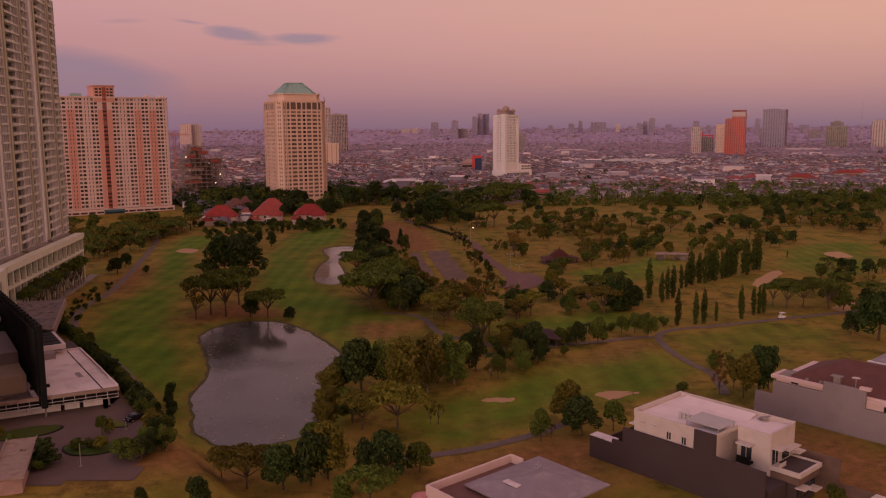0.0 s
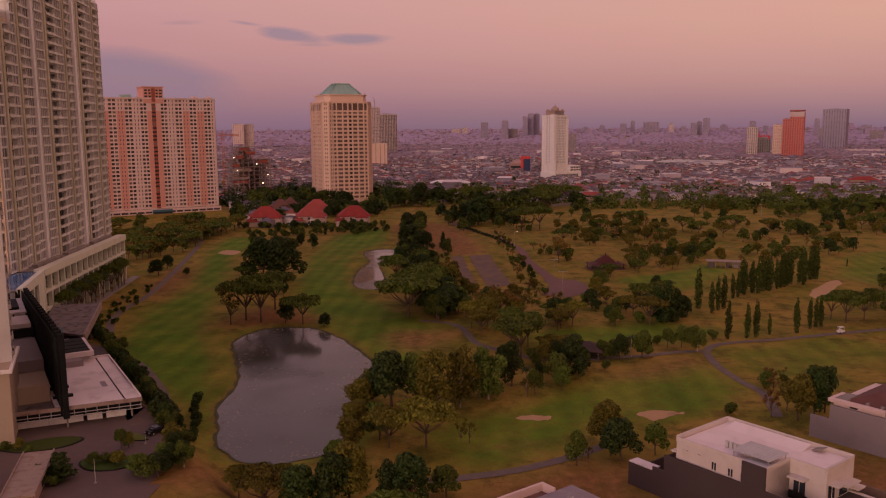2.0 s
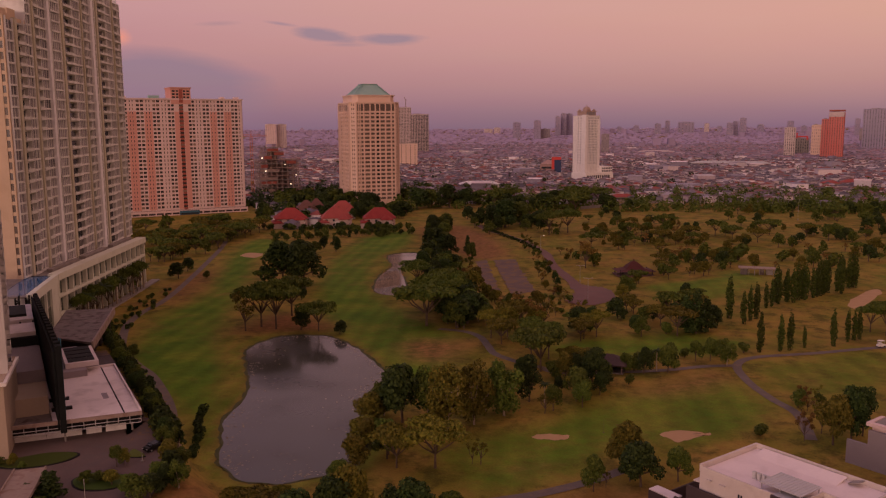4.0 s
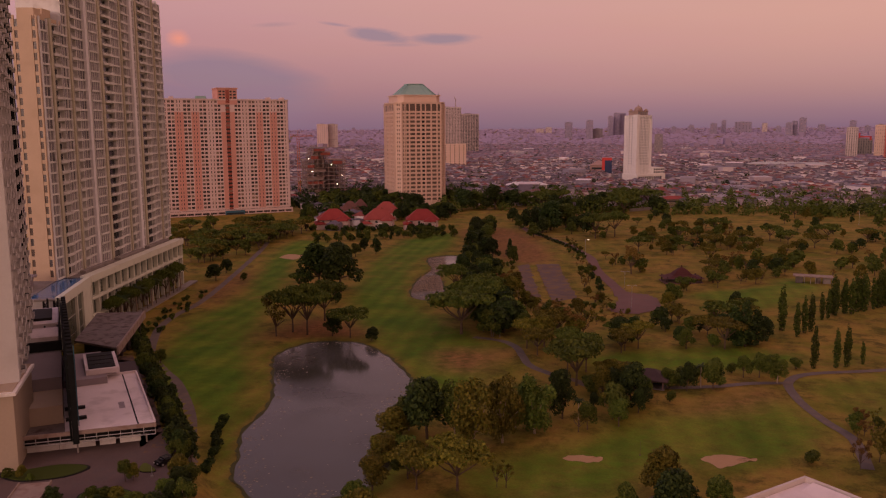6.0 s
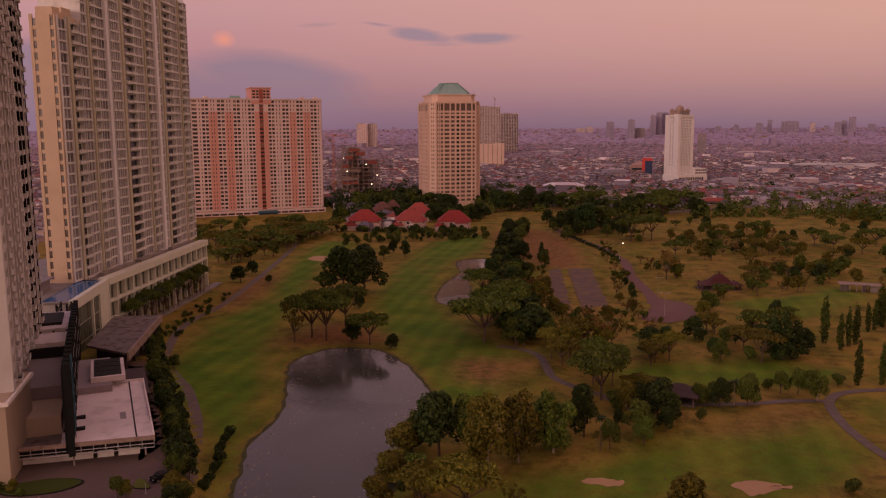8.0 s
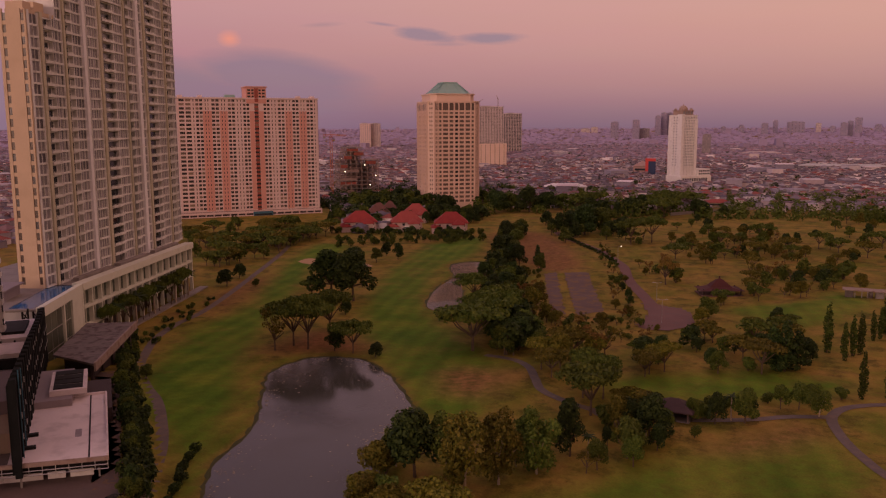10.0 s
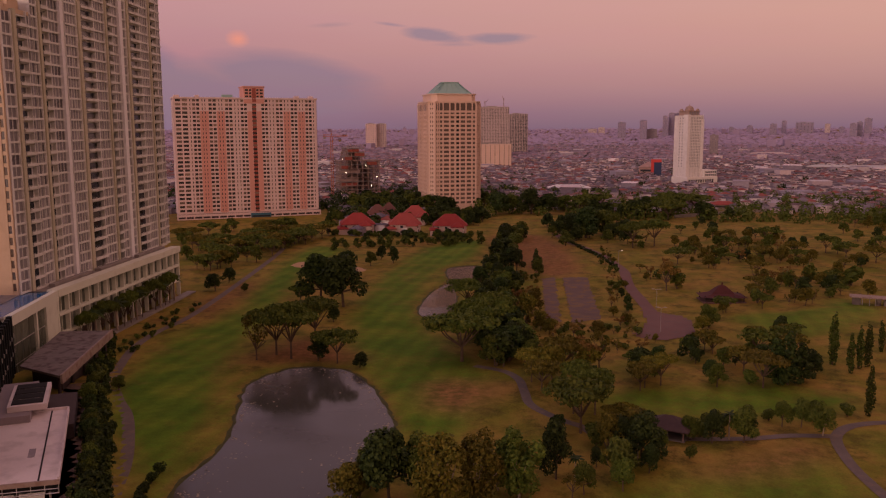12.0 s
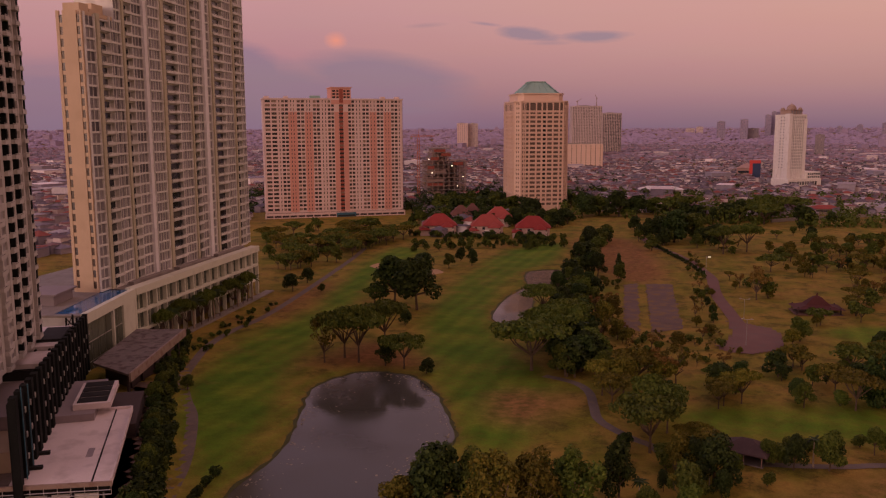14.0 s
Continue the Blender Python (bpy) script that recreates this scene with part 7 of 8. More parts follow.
        rod(tb, (0, 0, -0.3), (0.15, 0, 4.5), 0.26, 0.2, 8)
        rod(tb, (0.15, 0, 4.5), (0.1, 0.1, 8.2), 0.2, 0.16, 8)
        V, F = [], []
        for i in range(22):
            a, droop = i * 2.4, 0.2 + 0.9 * rng.random()
            L0 = 2.9 + 0.6 * rng.random()
            prev = None
            for k in range(6):
                s = k / 5
                rr = L0 * s * (1 - 0.15 * s * droop)
                z = 8.2 + 1.3 * s * (1.3 - droop) - 2.2 * s * s * droop
                w = 0.42 * math.sin(math.pi * (0.12 + 0.86 * s))
                cx, cy = rr * math.cos(a), rr * math.sin(a)
                for sg in (-1, 1):
                    V.append((cx - sg * w * math.sin(a), cy + sg * w * math.cos(a), z - 0.25 * w))
                V.append((cx, cy, z))
                n = len(V)
                if k:
                    F.append((n - 6, n - 3, n - 1, n - 4))
                    F.append((n - 4, n - 1, n - 2, n - 5))
        me = bpy.data.meshes.new("crown")
        me.from_pydata(V, [], F)
        me.materials.append(M[mat])
    elif kind in ("shrub", "hedge"):
        mat = "leaf_mid" if kind == "shrub" else "leaf_dark"
        for i in range(5):
            a = i * 1.3
            rod(tb, (0, 0, -0.5), (1.5 * math.cos(a), 1.5 * math.sin(a), 4.0), 0.2, 0.06)
        for i in range(10):
            a = rng.random() * 6.28
            r = 3.2 * rng.random()
            lobes.append(((r * math.cos(a), r * math.sin(a), 3.0 + 4.4 * rng.random()), (2.3, 2.3, 2.4)))
        count, size = 900, 0.6
    if kind != "palm":
        me = leaf_mesh("crown", lobes, count, size, mat, rng, up, hollow)
    part("trunk", tb, bark, root)
    cr = new("crown", me)
    cr.parent = root
    return root


LABELS = {
    "rain": "spreading umbrella-crowned tree with a forked trunk", "rain_olive": "wide flat-crowned tree with yellowish leaves",
    "round": "full round-crowned green leafy tree", "round_olive": "round-crowned tree with olive leaves", "dark": "dense dark green broadleaf tree",
    "gum": "upright billowing tree with a pale trunk", "gum_olive": "upright olive tree with a pale slanting trunk",
    "cypress": "slim dark green columnar cypress", "pine": "dark green conical evergreen tree", "sparse": "thin open tree with bare twisting branches",
    "dry": "half-bare tree with brown leaves", "palm": "feathery palm with a pale trunk", "shrub": "rounded leafy green shrub", "hedge": "dense dark clipped shrub"}
PROTO = {}
PLACED = []


FAR_TREES = []


def tree(kind, x, y, h, wide=1.0, sink=0.0, group="trees of the course", far=False):
    """Plants a copy of one of the kinds with height h; wide stretches the crown sideways."""
    i = len(PLACED) % 3
    key = (kind, i)
    if key not in PROTO:
        PROTO[key] = tree_proto(kind, 11 + 7 * i + sum(map(ord, kind)))
    rnd = random.Random(int(x * 37 + y * 91))
    s = max(h, 1.2) / 10.0
    mat = pose(x, y, ground_z(x, y) - sink, 0, 0, rnd.random() * 360) @ Matrix.Diagonal((s * wide * (0.92 + 0.16 * rnd.random()), s * wide * (0.92 + 0.16 * rnd.random()), s, 1))
    src = PROTO[key]
    if far:
        FAR_TREES.append((src, mat))
        PLACED.append((None, mat, kind, group))
        return None
    if src.get("used"):
        ob = copy_thing(src, mat)
    else:
        ob = src
        ob["used"] = 1
    PLACED.append((ob, mat, kind, group))
    return ob


def settle_trees():
    """Moves the first of each kind to its own place once all copies are taken, and names groups."""
    for ob, mat, kind, group in PLACED:
        if ob is None:
            continue
        ob.matrix_basis = mat
        ob["group"] = group
        if "used" in ob:
            del ob["used"]


# row right of the pond
tree("dark", -22.3, 197.6, 14.7, 0.95)
tree("gum", -27.4, 201.8, 8.3, 0.9)
tree("gum_olive", -11.3, 192.6, 14.6, 0.95)
tree("gum_olive", -5.5, 198.2, 14.1, 0.8)
tree("gum", 1.3, 204.2, 13.3, 0.95)
tree("gum", -3.2, 206.6, 10.9, 0.8)
tree("gum", -16.5, 200.7, 12, 0.85)
tree("dark", 7.3, 213.4, 12.3, 0.62)
tree("sparse", 11, 206.2, 5.3, 1.1)
tree("shrub", -28.5, 198.3, 6.1, 1.0)
tree("round_olive", -29.7, 184.8, 6.7, 1.3)
tree("shrub", -25.6, 187, 5.3, 1.1)
tree("round_olive", -22.4, 178.4, 7.7, 1.0)
tree("rain_olive", -11.8, 172.2, 10.1, 0.95)
tree("rain_olive", -19.6, 171.4, 8.6, 0.85)
tree("sparse", -2.7, 175.1, 5.5, 1.0)
tree("sparse", -4.5, 175.1, 4.4, 0.8)
# near row at the foot of the pond
tree("round_olive", -23.6, 145.2, 11.3, 0.85)
tree("dark", -26.4, 142.2, 10.9, 0.9)
tree("dark", -12.3, 143.7, 9.9, 1.0)
tree("dark", -16.8, 145.5, 8.2, 0.9)
tree("round", -6.1, 147.9, 7, 1.0)
tree("rain_olive", -38.1, 141.0, 7.6, 1.0)
tree("rain_olive", -43.5, 143.6, 6.4, 0.7)
tree("dark", -31.2, 140.4, 9.2, 1.0)
tree("rain", -14.6, 133.3, 7.4, 1.0)
tree("dark", -41.7, 122.9, 6, 0.8)
tree("dark", -50.9, 123.0, 4.1, 0.8)
tree("round", -19.4, 132.3, 6.2, 0.9)
tree("rain_olive", -37.1, 150.7, 4.6, 0.8)
# trees by the white house
tree("shrub", 66.6, 131.2, 4.6, 0.7)
tree("round", 19.2, 163.5, 7.4, 0.75)
tree("round_olive", 26.4, 174.8, 9.9, 0.85)
tree("dark", 28.4, 166.5, 9.3, 1.0)
tree("dark", 26.6, 168.8, 6.8, 0.8)
tree("round", 35.9, 169.6, 7.4, 0.85)
tree("sparse", 21.7, 165.6, 3.8, 0.8)
tree("shrub", 58.4, 195.5, 3.2, 1.1)
tree("dry", 66.8, 192.6, 6.4, 0.8)
tree("round_olive", 72.0, 190.4, 11.9, 0.75)
tree("dark", 76.4, 192.4, 12.2, 0.7)
tree("dark", 80.1, 195.8, 12.6, 0.6)
tree("sparse", 71.8, 196.9, 6.6, 0.8)
tree("dark", 130, 255, 7.7, 0.9)
tree("dark", 135.1, 247.7, 17.7, 0.8)
# row round the rest pavilion
for k, w, args in (
        ("round", 0.9, (19.2, 216.1, 9.2)), ("dark", 0.9, (23.9, 226.1, 10.7)), ("round", 0.8, (27.2, 228.7, 6.9)),
        ("rain_olive", 0.6, (20.4, 244.2, 6.4)), ("shrub", 1.2, (33.6, 243.6, 3.2)), ("shrub", 1.0, (38.8, 247.8, 4.3)),
        ("round", 0.8, (45.8, 241.7, 9.2)), ("shrub", 1.0, (42.6, 250.8, 3.8)), ("round", 0.8, (55.7, 253.4, 6.7)),
        ("round", 0.8, (60, 254.2, 7.5)), ("round", 0.8, (63.8, 259.7, 5.3)), ("gum", 0.9, (63.6, 249.5, 7.6)),
        ("shrub", 1.1, (72.6, 266.3, 3.4)), ("shrub", 1.0, (53.4, 257.6, 3.4)), ("sparse", 0.9, (16.8, 226.6, 6.2)),
        ("dark", 0.7, (14.8, 220.6, 4.7)), ("round", 0.8, (20.3, 211.2, 7)), ("shrub", 1.0, (33.7, 230, 3.2))):
    tree(k, *args, w)
for k, w, args in (
        ("sparse", 1.0, (19, 214.9, 6.6)), ("dark", 0.8, (20.7, 221.1, 6.2)), ("palm", 1.0, (23.1, 224.8, 6)), ("dark", 0.8, (25.3, 220.6, 6.5)), ("palm", 1.0, (27.3, 228.9, 6.1)),
        ("round", 0.8, (13.1, 208.1, 7)), ("palm", 1.0, (11.1, 213.2, 6)), ("round", 0.7, (34.1, 240.7, 6.1)), ("shrub", 1.0, (36.8, 243.1, 4.5)), ("dark", 0.8, (39, 239.9, 8)),
        ("rain_olive", 0.9, (19.4, 243.3, 6.3)), ("round_olive", 0.9, (17.1, 230.1, 8.5)), ("shrub", 1.1, (14.5, 231.3, 5.3)), ("palm", 1.0, (42.9, 242.5, 7.4)), ("dark", 0.8, (46.1, 243.1, 8.1)),
        ("rain", 0.8, (-24.5, 314.3, 14.9)), ("dark", 0.9, (-32, 359.7, 12.2)), ("dark", 0.9, (-43, 404.8, 10.4)), ("round", 0.9, (-43.3, 441.8, 11.1))):
    tree(k, *args, w)
for k, w, args in (
        ("dark", 1.5, (-120.5, 680.1, 16.8)), ("dark", 1.3, (-87, 712.4, 20.1)), ("round", 1.3, (-74.9, 723.8, 17.6)), ("dark", 1.3, (-59.8, 722.1, 20.7)), ("dark", 1.2, (-46.8, 729.1, 18.5)), ("round", 1.3, (-35.7, 750.1, 15.2)),
        ("dark", 1.1, (-7.8, 585.4, 20.3)), ("round", 1.1, (2.3, 598.9, 18.1)), ("dark", 1.0, (-17.5, 595, 15.5)), ("rain", 0.9, (21.1, 540.2, 15.7)), ("rain", 0.9, (33.4, 552.1, 16))):
    tree(k, *args, w)
# cypress rows
for args in ((77.9, 268.5, 12.5), (84.6, 270.6, 11.6), (88.1, 272.2, 12.4), (93.5, 276.1, 6.9), (102.7, 277.5, 11.8),
             (109.2, 283.4, 10.7), (112.1, 285.9, 9.8), (114.1, 286.8, 10.6), (79.2, 313.1, 15.5), (82.4, 305.6, 11.7),
             (85.9, 310.7, 12.5), (88.7, 312.7, 13.1), (96.5, 329.4, 9.8), (99.3, 331.7, 10.5), (173.8, 410.3, 4.3)):
    tree("cypress", *args, 1.0, group="row of cypresses")
for i in range(22):
    u = i / 21.0
    ax, ay = (102.2, 335.2)
    bx, by = (145.4, 373.1)
    jit = random.Random(i)
    tree("cypress", ax + (bx - ax) * u + jit.uniform(-1.5, 1.5), ay + (by - ay) * u + jit.uniform(-3, 3), jit.uniform(11.5, 15.5), 1.05, group="row of cypresses")
# dark cluster and its neighbours
for k, w, args in (
        ("pine", 1.0, (62.8, 288.9, 15.2)), ("pine", 1.2, (66.9, 292.4, 11.7)), ("pine", 1.1, (59.6, 289, 13.2)), ("dark", 1.1, (70.7, 300, 7.5)),
        ("rain_olive", 0.85, (55.8, 283.7, 10.1)), ("round", 0.9, (43.8, 280.7, 7.4)), ("shrub", 1.1, (52.5, 285.6, 4.3)),
        ("rain_olive", 0.8, (29.2, 278.6, 9)), ("dark", 0.9, (23.7, 283.2, 8.1)), ("dark", 1.0, (29, 296.9, 6.3)), ("rain_olive", 0.9, (2.8, 282.3, 10.9)),
        ("round_olive", 1.0, (9.8, 283.8, 9.1)), ("rain", 0.8, (13.1, 252.1, 10.9)), ("rain", 0.9, (8.9, 259.4, 10.3)), ("shrub", 1.0, (0.9, 298, 5.3)),
        ("rain_olive", 0.8, (-4.7, 272.3, 9.5)), ("rain", 0.95, (8, 251.2, 8.7)), ("dry", 0.9, (9.2, 284.4, 10.9)),
        ("rain", 0.8, (22, 293.8, 4.8)), ("rain_olive", 0.9, (25, 275.4, 7.6)), ("dark", 0.9, (42.7, 284.9, 6.5)),
        ("round", 0.8, (4.3, 268.4, 4.4)), ("shrub", 1.0, (27.8, 285.6, 4.3))):
    tree(k, *args, w)
# belt beside the far pond
BELT = smooth_line([Vector((-54, 577.8)), Vector((-42.4, 480.1)), Vector((-32.7, 394.7)), Vector((-25.6, 337.6)), Vector((-16.9, 304.1)), Vector((-11.9, 289.1))], 6)
for i, p in enumerate(BELT):
    jit = random.Random(700 + i)
    for k in range(2):
        tree(jit.choice(("dark", "dark", "round", "dark")), p.x + jit.uniform(-7, 7), p.y + jit.uniform(-4, 4), jit.uniform(7.5, 12.5), jit.uniform(0.9, 1.2), far=k == 1)
for k, w, args in (
        ("rain", 1.1, (-27.8, 291.3, 14.9)), ("rain", 1.0, (-25.5, 311.2, 14.4)), ("rain", 1.0, (-39.7, 360, 12.2)), ("rain", 0.9, (-25.3, 325.8, 14.2)),
        ("round_olive", 0.9, (-15.2, 345.2, 12)), ("round_olive", 0.9, (-15.4, 368, 9)), ("sparse", 0.9, (-14.4, 333.2, 9.6)),
        ("round", 0.7, (-22.1, 440.5, 10.4)), ("round_olive", 0.9, (-9.1, 335, 7.7)), ("dry", 0.9, (-21.4, 366, 8.6))):
    tree(k, *args, w)
# island trees left of the fairway
for k, w, args in (
        ("dark", 1.05, (-88.5, 356.3, 21.7)), ("dark", 1.0, (-100, 361.2, 20)), ("dark", 0.9, (-105.2, 410.7, 15.6)), ("round", 0.9, (-107.7, 450.2, 8.6)),
        ("dark", 0.9, (-99.4, 461.9, 8.8)), ("sparse", 1.0, (-88.7, 280.2, 14)), ("rain", 0.8, (-85.2, 286.6, 15.4)), ("rain", 0.75, (-79, 283.5, 17.4)),
        ("rain", 0.8, (-79.4, 304.1, 15)), ("rain", 0.9, (-63.8, 282.3, 10.6)), ("dark", 1.0, (-70.2, 283.2, 7.8)), ("dark", 1.1, (-56, 280.1, 5)),
        ("dark", 0.9, (-83.4, 331.5, 6.2)), ("rain", 0.9, (-107.5, 358.7, 8)), ("dark", 1.1, (-153.1, 374.3, 8.7)), ("dark", 1.1, (-156.9, 394, 7.3)),
        ("shrub", 1.0, (-141.4, 378.1, 3.7)), ("dark", 0.9, (-109.4, 474, 8.2))):
    tree(k, *args, w)
# scrub, hedges and palms along the podium
LANE = smooth_line([Vector((-143.3, 286.4)), Vector((-121.2, 251.1)), Vector((-102.8, 223.6)), Vector((-92, 209.2)), Vector((-82.6, 196.1)), Vector((-73.6, 181.8)), Vector((-66.1, 169.4))], 10)
for i, p in enumerate(LANE):
    jit = random.Random(100 + i)
    for k in (-1, 1):
        tree(("pine", "dark", "hedge", "round")[(i + k) % 4], p.x - 0.1 + k * 1.3 + jit.uniform(-0.6, 0.6), p.y + jit.uniform(-1.5, 1.5), jit.uniform(3.2, 5.2), jit.uniform(0.8, 1.05), group="shrubs along the lane", far=k == 1)
for args in ((-71.3, 199.4, 2.6), (-70.2, 194.6, 2.9), (-68.6, 189.6, 3.2), (-66.4, 184.8, 3.2), (-64.8, 179.6, 3.0), (-63.3, 174.4, 2.8), (-61.8, 169.6, 2.6)):
    tree("hedge", *args, 1.05, group="shrubs by the pond")
for args in ((-29.9, 195.7, 8.7), (-28.7, 184.1, 6.9), (-27.9, 169.8, 7), (-22.3, 176, 7.2), (-29.3, 162, 5.6)):
    tree("round_olive" if args[0] % 1 < 0.5 else "round", *args, 1.0)
for args in ((-65.5, 167.8, 4.2), (-55.1, 148, 5.2),
             (-55.6, 149.1, 4.9), (-58.2, 156, 4.31967)):
    tree("dark" if args[0] % 1 < 0.5 else "gum", *args, 1.0, group="shrubs along the lane")
for kind, wide, args in (("pine", 1.7, (-74.7, 141.0, 5.6)), ("pine", 1.5, (-77.2, 143.4, 4.6)), ("round", 0.8, (-70.7, 155.8, 4.6)), ("round_olive", 0.9, (-69.6, 156.6, 3.6)), ("shrub", 1.3, (-70.0, 149.0, 2.4)),
                        ("round_olive", 1.2, (-67.4, 147.6, 3.2)), ("round", 1.2, (-72.6, 148.2, 2.8)), ("round", 1.2, (-60.4, 143.2, 4.8)), ("dark", 1.2, (-58.4, 143.8, 4.6)), ("round", 1.2, (-62.6, 144.6, 4.2)),
                        ("dark", 1.1, (-57.6, 147.6, 4.4)), ("round", 1.1, (-59.8, 150.2, 4.2)), ("dark", 1.1, (-59.4, 154.6, 4.6)), ("round_olive", 1.1, (-61.4, 158.2, 4.8)), ("round_olive", 1.0, (-90.6, 154.4, 2.6)),
                        ("round", 1.0, (-88.0, 153.2, 1.8)), ("shrub", 1.2, (-93.6, 154.2, 2.0)), ("dark", 1.0, (-78.8, 140.8, 3.4)), ("shrub", 1.2, (-75.4, 138.6, 2.0))):
    tree(kind, *args, wide, group="forecourt trees")
for args in ((-111, 244.1, 4.7), (-168.1, 316.1, 10.9), (-165.9, 320.6, 10.5), (-163.7, 327.6, 9.8), (-163.2, 337, 8.9), (-164.4, 349.2, 7.4)):
    tree("round", *args, 1.0, group="forecourt trees")
for i in range(34):
    jit = random.Random(300 + i)
    u = jit.random()
    ax, ay = (-129.3, 265.3)
    bx, by = (-144.1, 346.8)
    tree("shrub" if i % 2 else "hedge", ax + (bx - ax) * u + jit.uniform(-7, 2), ay + (by - ay) * u + jit.uniform(-4, 4), jit.uniform(1.2, 2.6), 1.1, group="low shrubs by the podium", far=i % 3 > 0)
for i, u in enumerate((10.0, 15.5, 20.5, 25.5, 30.5, 36.0, 41.0, 46.0, 50.5, 62.0, 66.5, 71.0, 75.5, 80.0)):
    ca, sa = math.cos(radians(98.7)), math.sin(radians(98.7))
    tree("palm" if i % 3 == 1 else "rain", -150.0 + u * ca + 3.2 * sa, 272.0 + u * sa - 3.2 * ca, 11.6 + (i * 7 % 5) * 0.3, 1.2 if i % 3 == 1 else 0.46, group="trees before the podium")


def scatter(poly, n, kinds, hmin, hmax, seed, group, clear=(), wide=(0.85, 1.15), far=True):
    """Sows trees inside an outline, uneven, keeping clear of given outlines."""
    rng = random.Random(seed)
    xs, ys = [p[0] for p in poly], [p[1] for p in poly]
    made = 0
    for _ in range(n * 30):
        if made >= n:
            break
        x, y = rng.uniform(min(xs), max(xs)), rng.uniform(min(ys), max(ys))
        X, Y = np.array([x]), np.array([y])
        if inside_depth(X, Y, poly)[0] < 0 or any(inside_depth(X, Y, c)[0] > -2 for c in clear):
            continue
        if noise.noise(Vector((x * 0.02, y * 0.02, seed))) < -0.45 + 0.3 * rng.random():
            continue
        tree(rng.choice(kinds), x, y, rng.uniform(hmin, hmax), rng.uniform(*wide), group=group, far=far)
        made += 1


tree("dry", 35.8, 421.1, 13.5, 1.15)
for k, w, args in (("rain", 1.00, (10.5, 239.1, 12.6)), ("rain_olive", 0.95, (23.8, 272.9, 7.2)), ("round_olive", 0.90, (0.5, 274.5, 11.0)), ("sparse", 0.90, (12.6, 289.0, 11.6)), ("dark", 1.10, (24.4, 283.1, 9.4)), ("rain_olive", 0.90, (-1.2, 265.3, 8.2)), ("dark", 0.90, (5.4, 237.4, 5.2)), ("dark", 1.00, (19.3, 230.9, 8.0)), ("round_olive", 1.00, (22.8, 234.4, 9.2)), ("dark", 0.90, (11.0, 274.4, 5.8))):
    tree(k, *args, w)
for k, w, args in (("round_olive", 1.1, (-5.6, 330.2, 6.0)), ("dry", 1.2, (2.5, 327.3, 5.0)), ("round_olive", 1.2, (10.4, 330.9, 5.4)), ("dry", 1.1, (17.4, 344.7, 4.6)), ("sparse", 1.2, (-12.7, 348.6, 5.6)), ("dry", 1.1, (-18.4, 383.5, 7.0)),
                   ("round_olive", 1.2, (-20.6, 372, 6.4)), ("sparse", 1.1, (-15.4, 362, 6.8)), ("dry", 1.0, (-8.0, 340.5, 5.2)), ("round_olive", 1.0, (14.6, 366, 4.4)), ("dry", 1.1, (13.6, 380, 5.0)), ("sparse", 1.2, (12.4, 398, 4.8)),
                   ("dark", 1.0, (19.4, 386, 4.2)), ("dark", 1.0, (17.0, 401, 4.0)), ("round", 1.0, (14.6, 412, 4.2)), ("dark", 1.0, (20.2, 374, 4.0)), ("round_olive", 1.2, (19.8, 352, 4.4)), ("pine", 0.9, (-25.6, 462, 10.5)),
                   ("dry", 1.2, (24.6, 312.5, 4.6)), ("round", 1.1, (47.6, 352, 8.4)), ("round_olive", 1.1, (44.6, 343, 6.2))):
    tree(k, *args, w, group="scrub round the parking lots")
for i in range(16):
    # clipped hedge row along the park road
    u = i / 15.0
    tree("hedge", -20.0 + 33.0 * u, 566.0 - 96.0 * u, 2.4, 1.5, group="hedge row along the park road", far=True)
LOTS = [[(-26.8, 443.4), (5.2, 453.7), (13.6, 350.5), (-13.8, 341.5)], [(18.9, 322.6), (7.9, 478.5), (-12.9, 577.2), (-1.6, 580.7), (26.2, 426), (44.4, 360.7), (39.2, 326)]]
scatter([(-16.2, 332.7), (-8.3, 343.3), (19, 352.3), (12.7, 421.7), (-3.3, 555.2), (2.8, 557.2), (24.3, 381), (31.1, 320.1), (-4.2, 296.2)], 12, ["sparse", "round_olive", "sparse"], 2.0, 4.2, 5, "scrub round the parking lots", LOTS[:1], far=False)
scatter([(-15.1, 325.4), (-34.3, 433.6), (-24, 452), (-11.9, 342.1), (19.2, 344.4), (8.1, 447.2), (1, 533.8), (7.3, 525.2), (21.3, 380), (26.3, 318.5), (-2.8, 285.5)], 150, ["sparse", "shrub", "round_olive", "sparse", "dry", "shrub"], 1.2, 3.2, 55, "scrub", [[(-19.4, 431.2), (-13.2, 433.2), (-7, 359.4), (-12.2, 355.9)], [(-7.6, 430.9), (2, 431.2), (8.3, 364.4), (-0.7, 363.3)]], (0.9, 1.3))
scatter([(26.2, 402.4), (19.8, 562.5), (112, 616.3), (115.4, 443.7), (93.2, 388.6), (56.7, 346.3), (58, 357.2), (45.4, 378.4)], 120, ["round_olive", "round", "rain", "dry", "round_olive", "shrub", "rain_olive", "sparse", "dark"], 3.5, 8.5, 6, "park trees", LOTS + FAIRWAYS[5:6] + [[(50.2, 460.8), (74.1, 468.6), (65.6, 394.6), (46, 388.1)]])
scatter([(82.2, 552.1), (298.5, 551.8), (236.8, 436.1), (181.4, 439.6), (124.9, 404), (72.8, 446.4)], 75, ["round_olive", "round", "rain", "dry", "round_olive", "shrub", "rain_olive", "dark"], 4.0, 9.5, 7, "park trees", FAIRWAYS[6:])
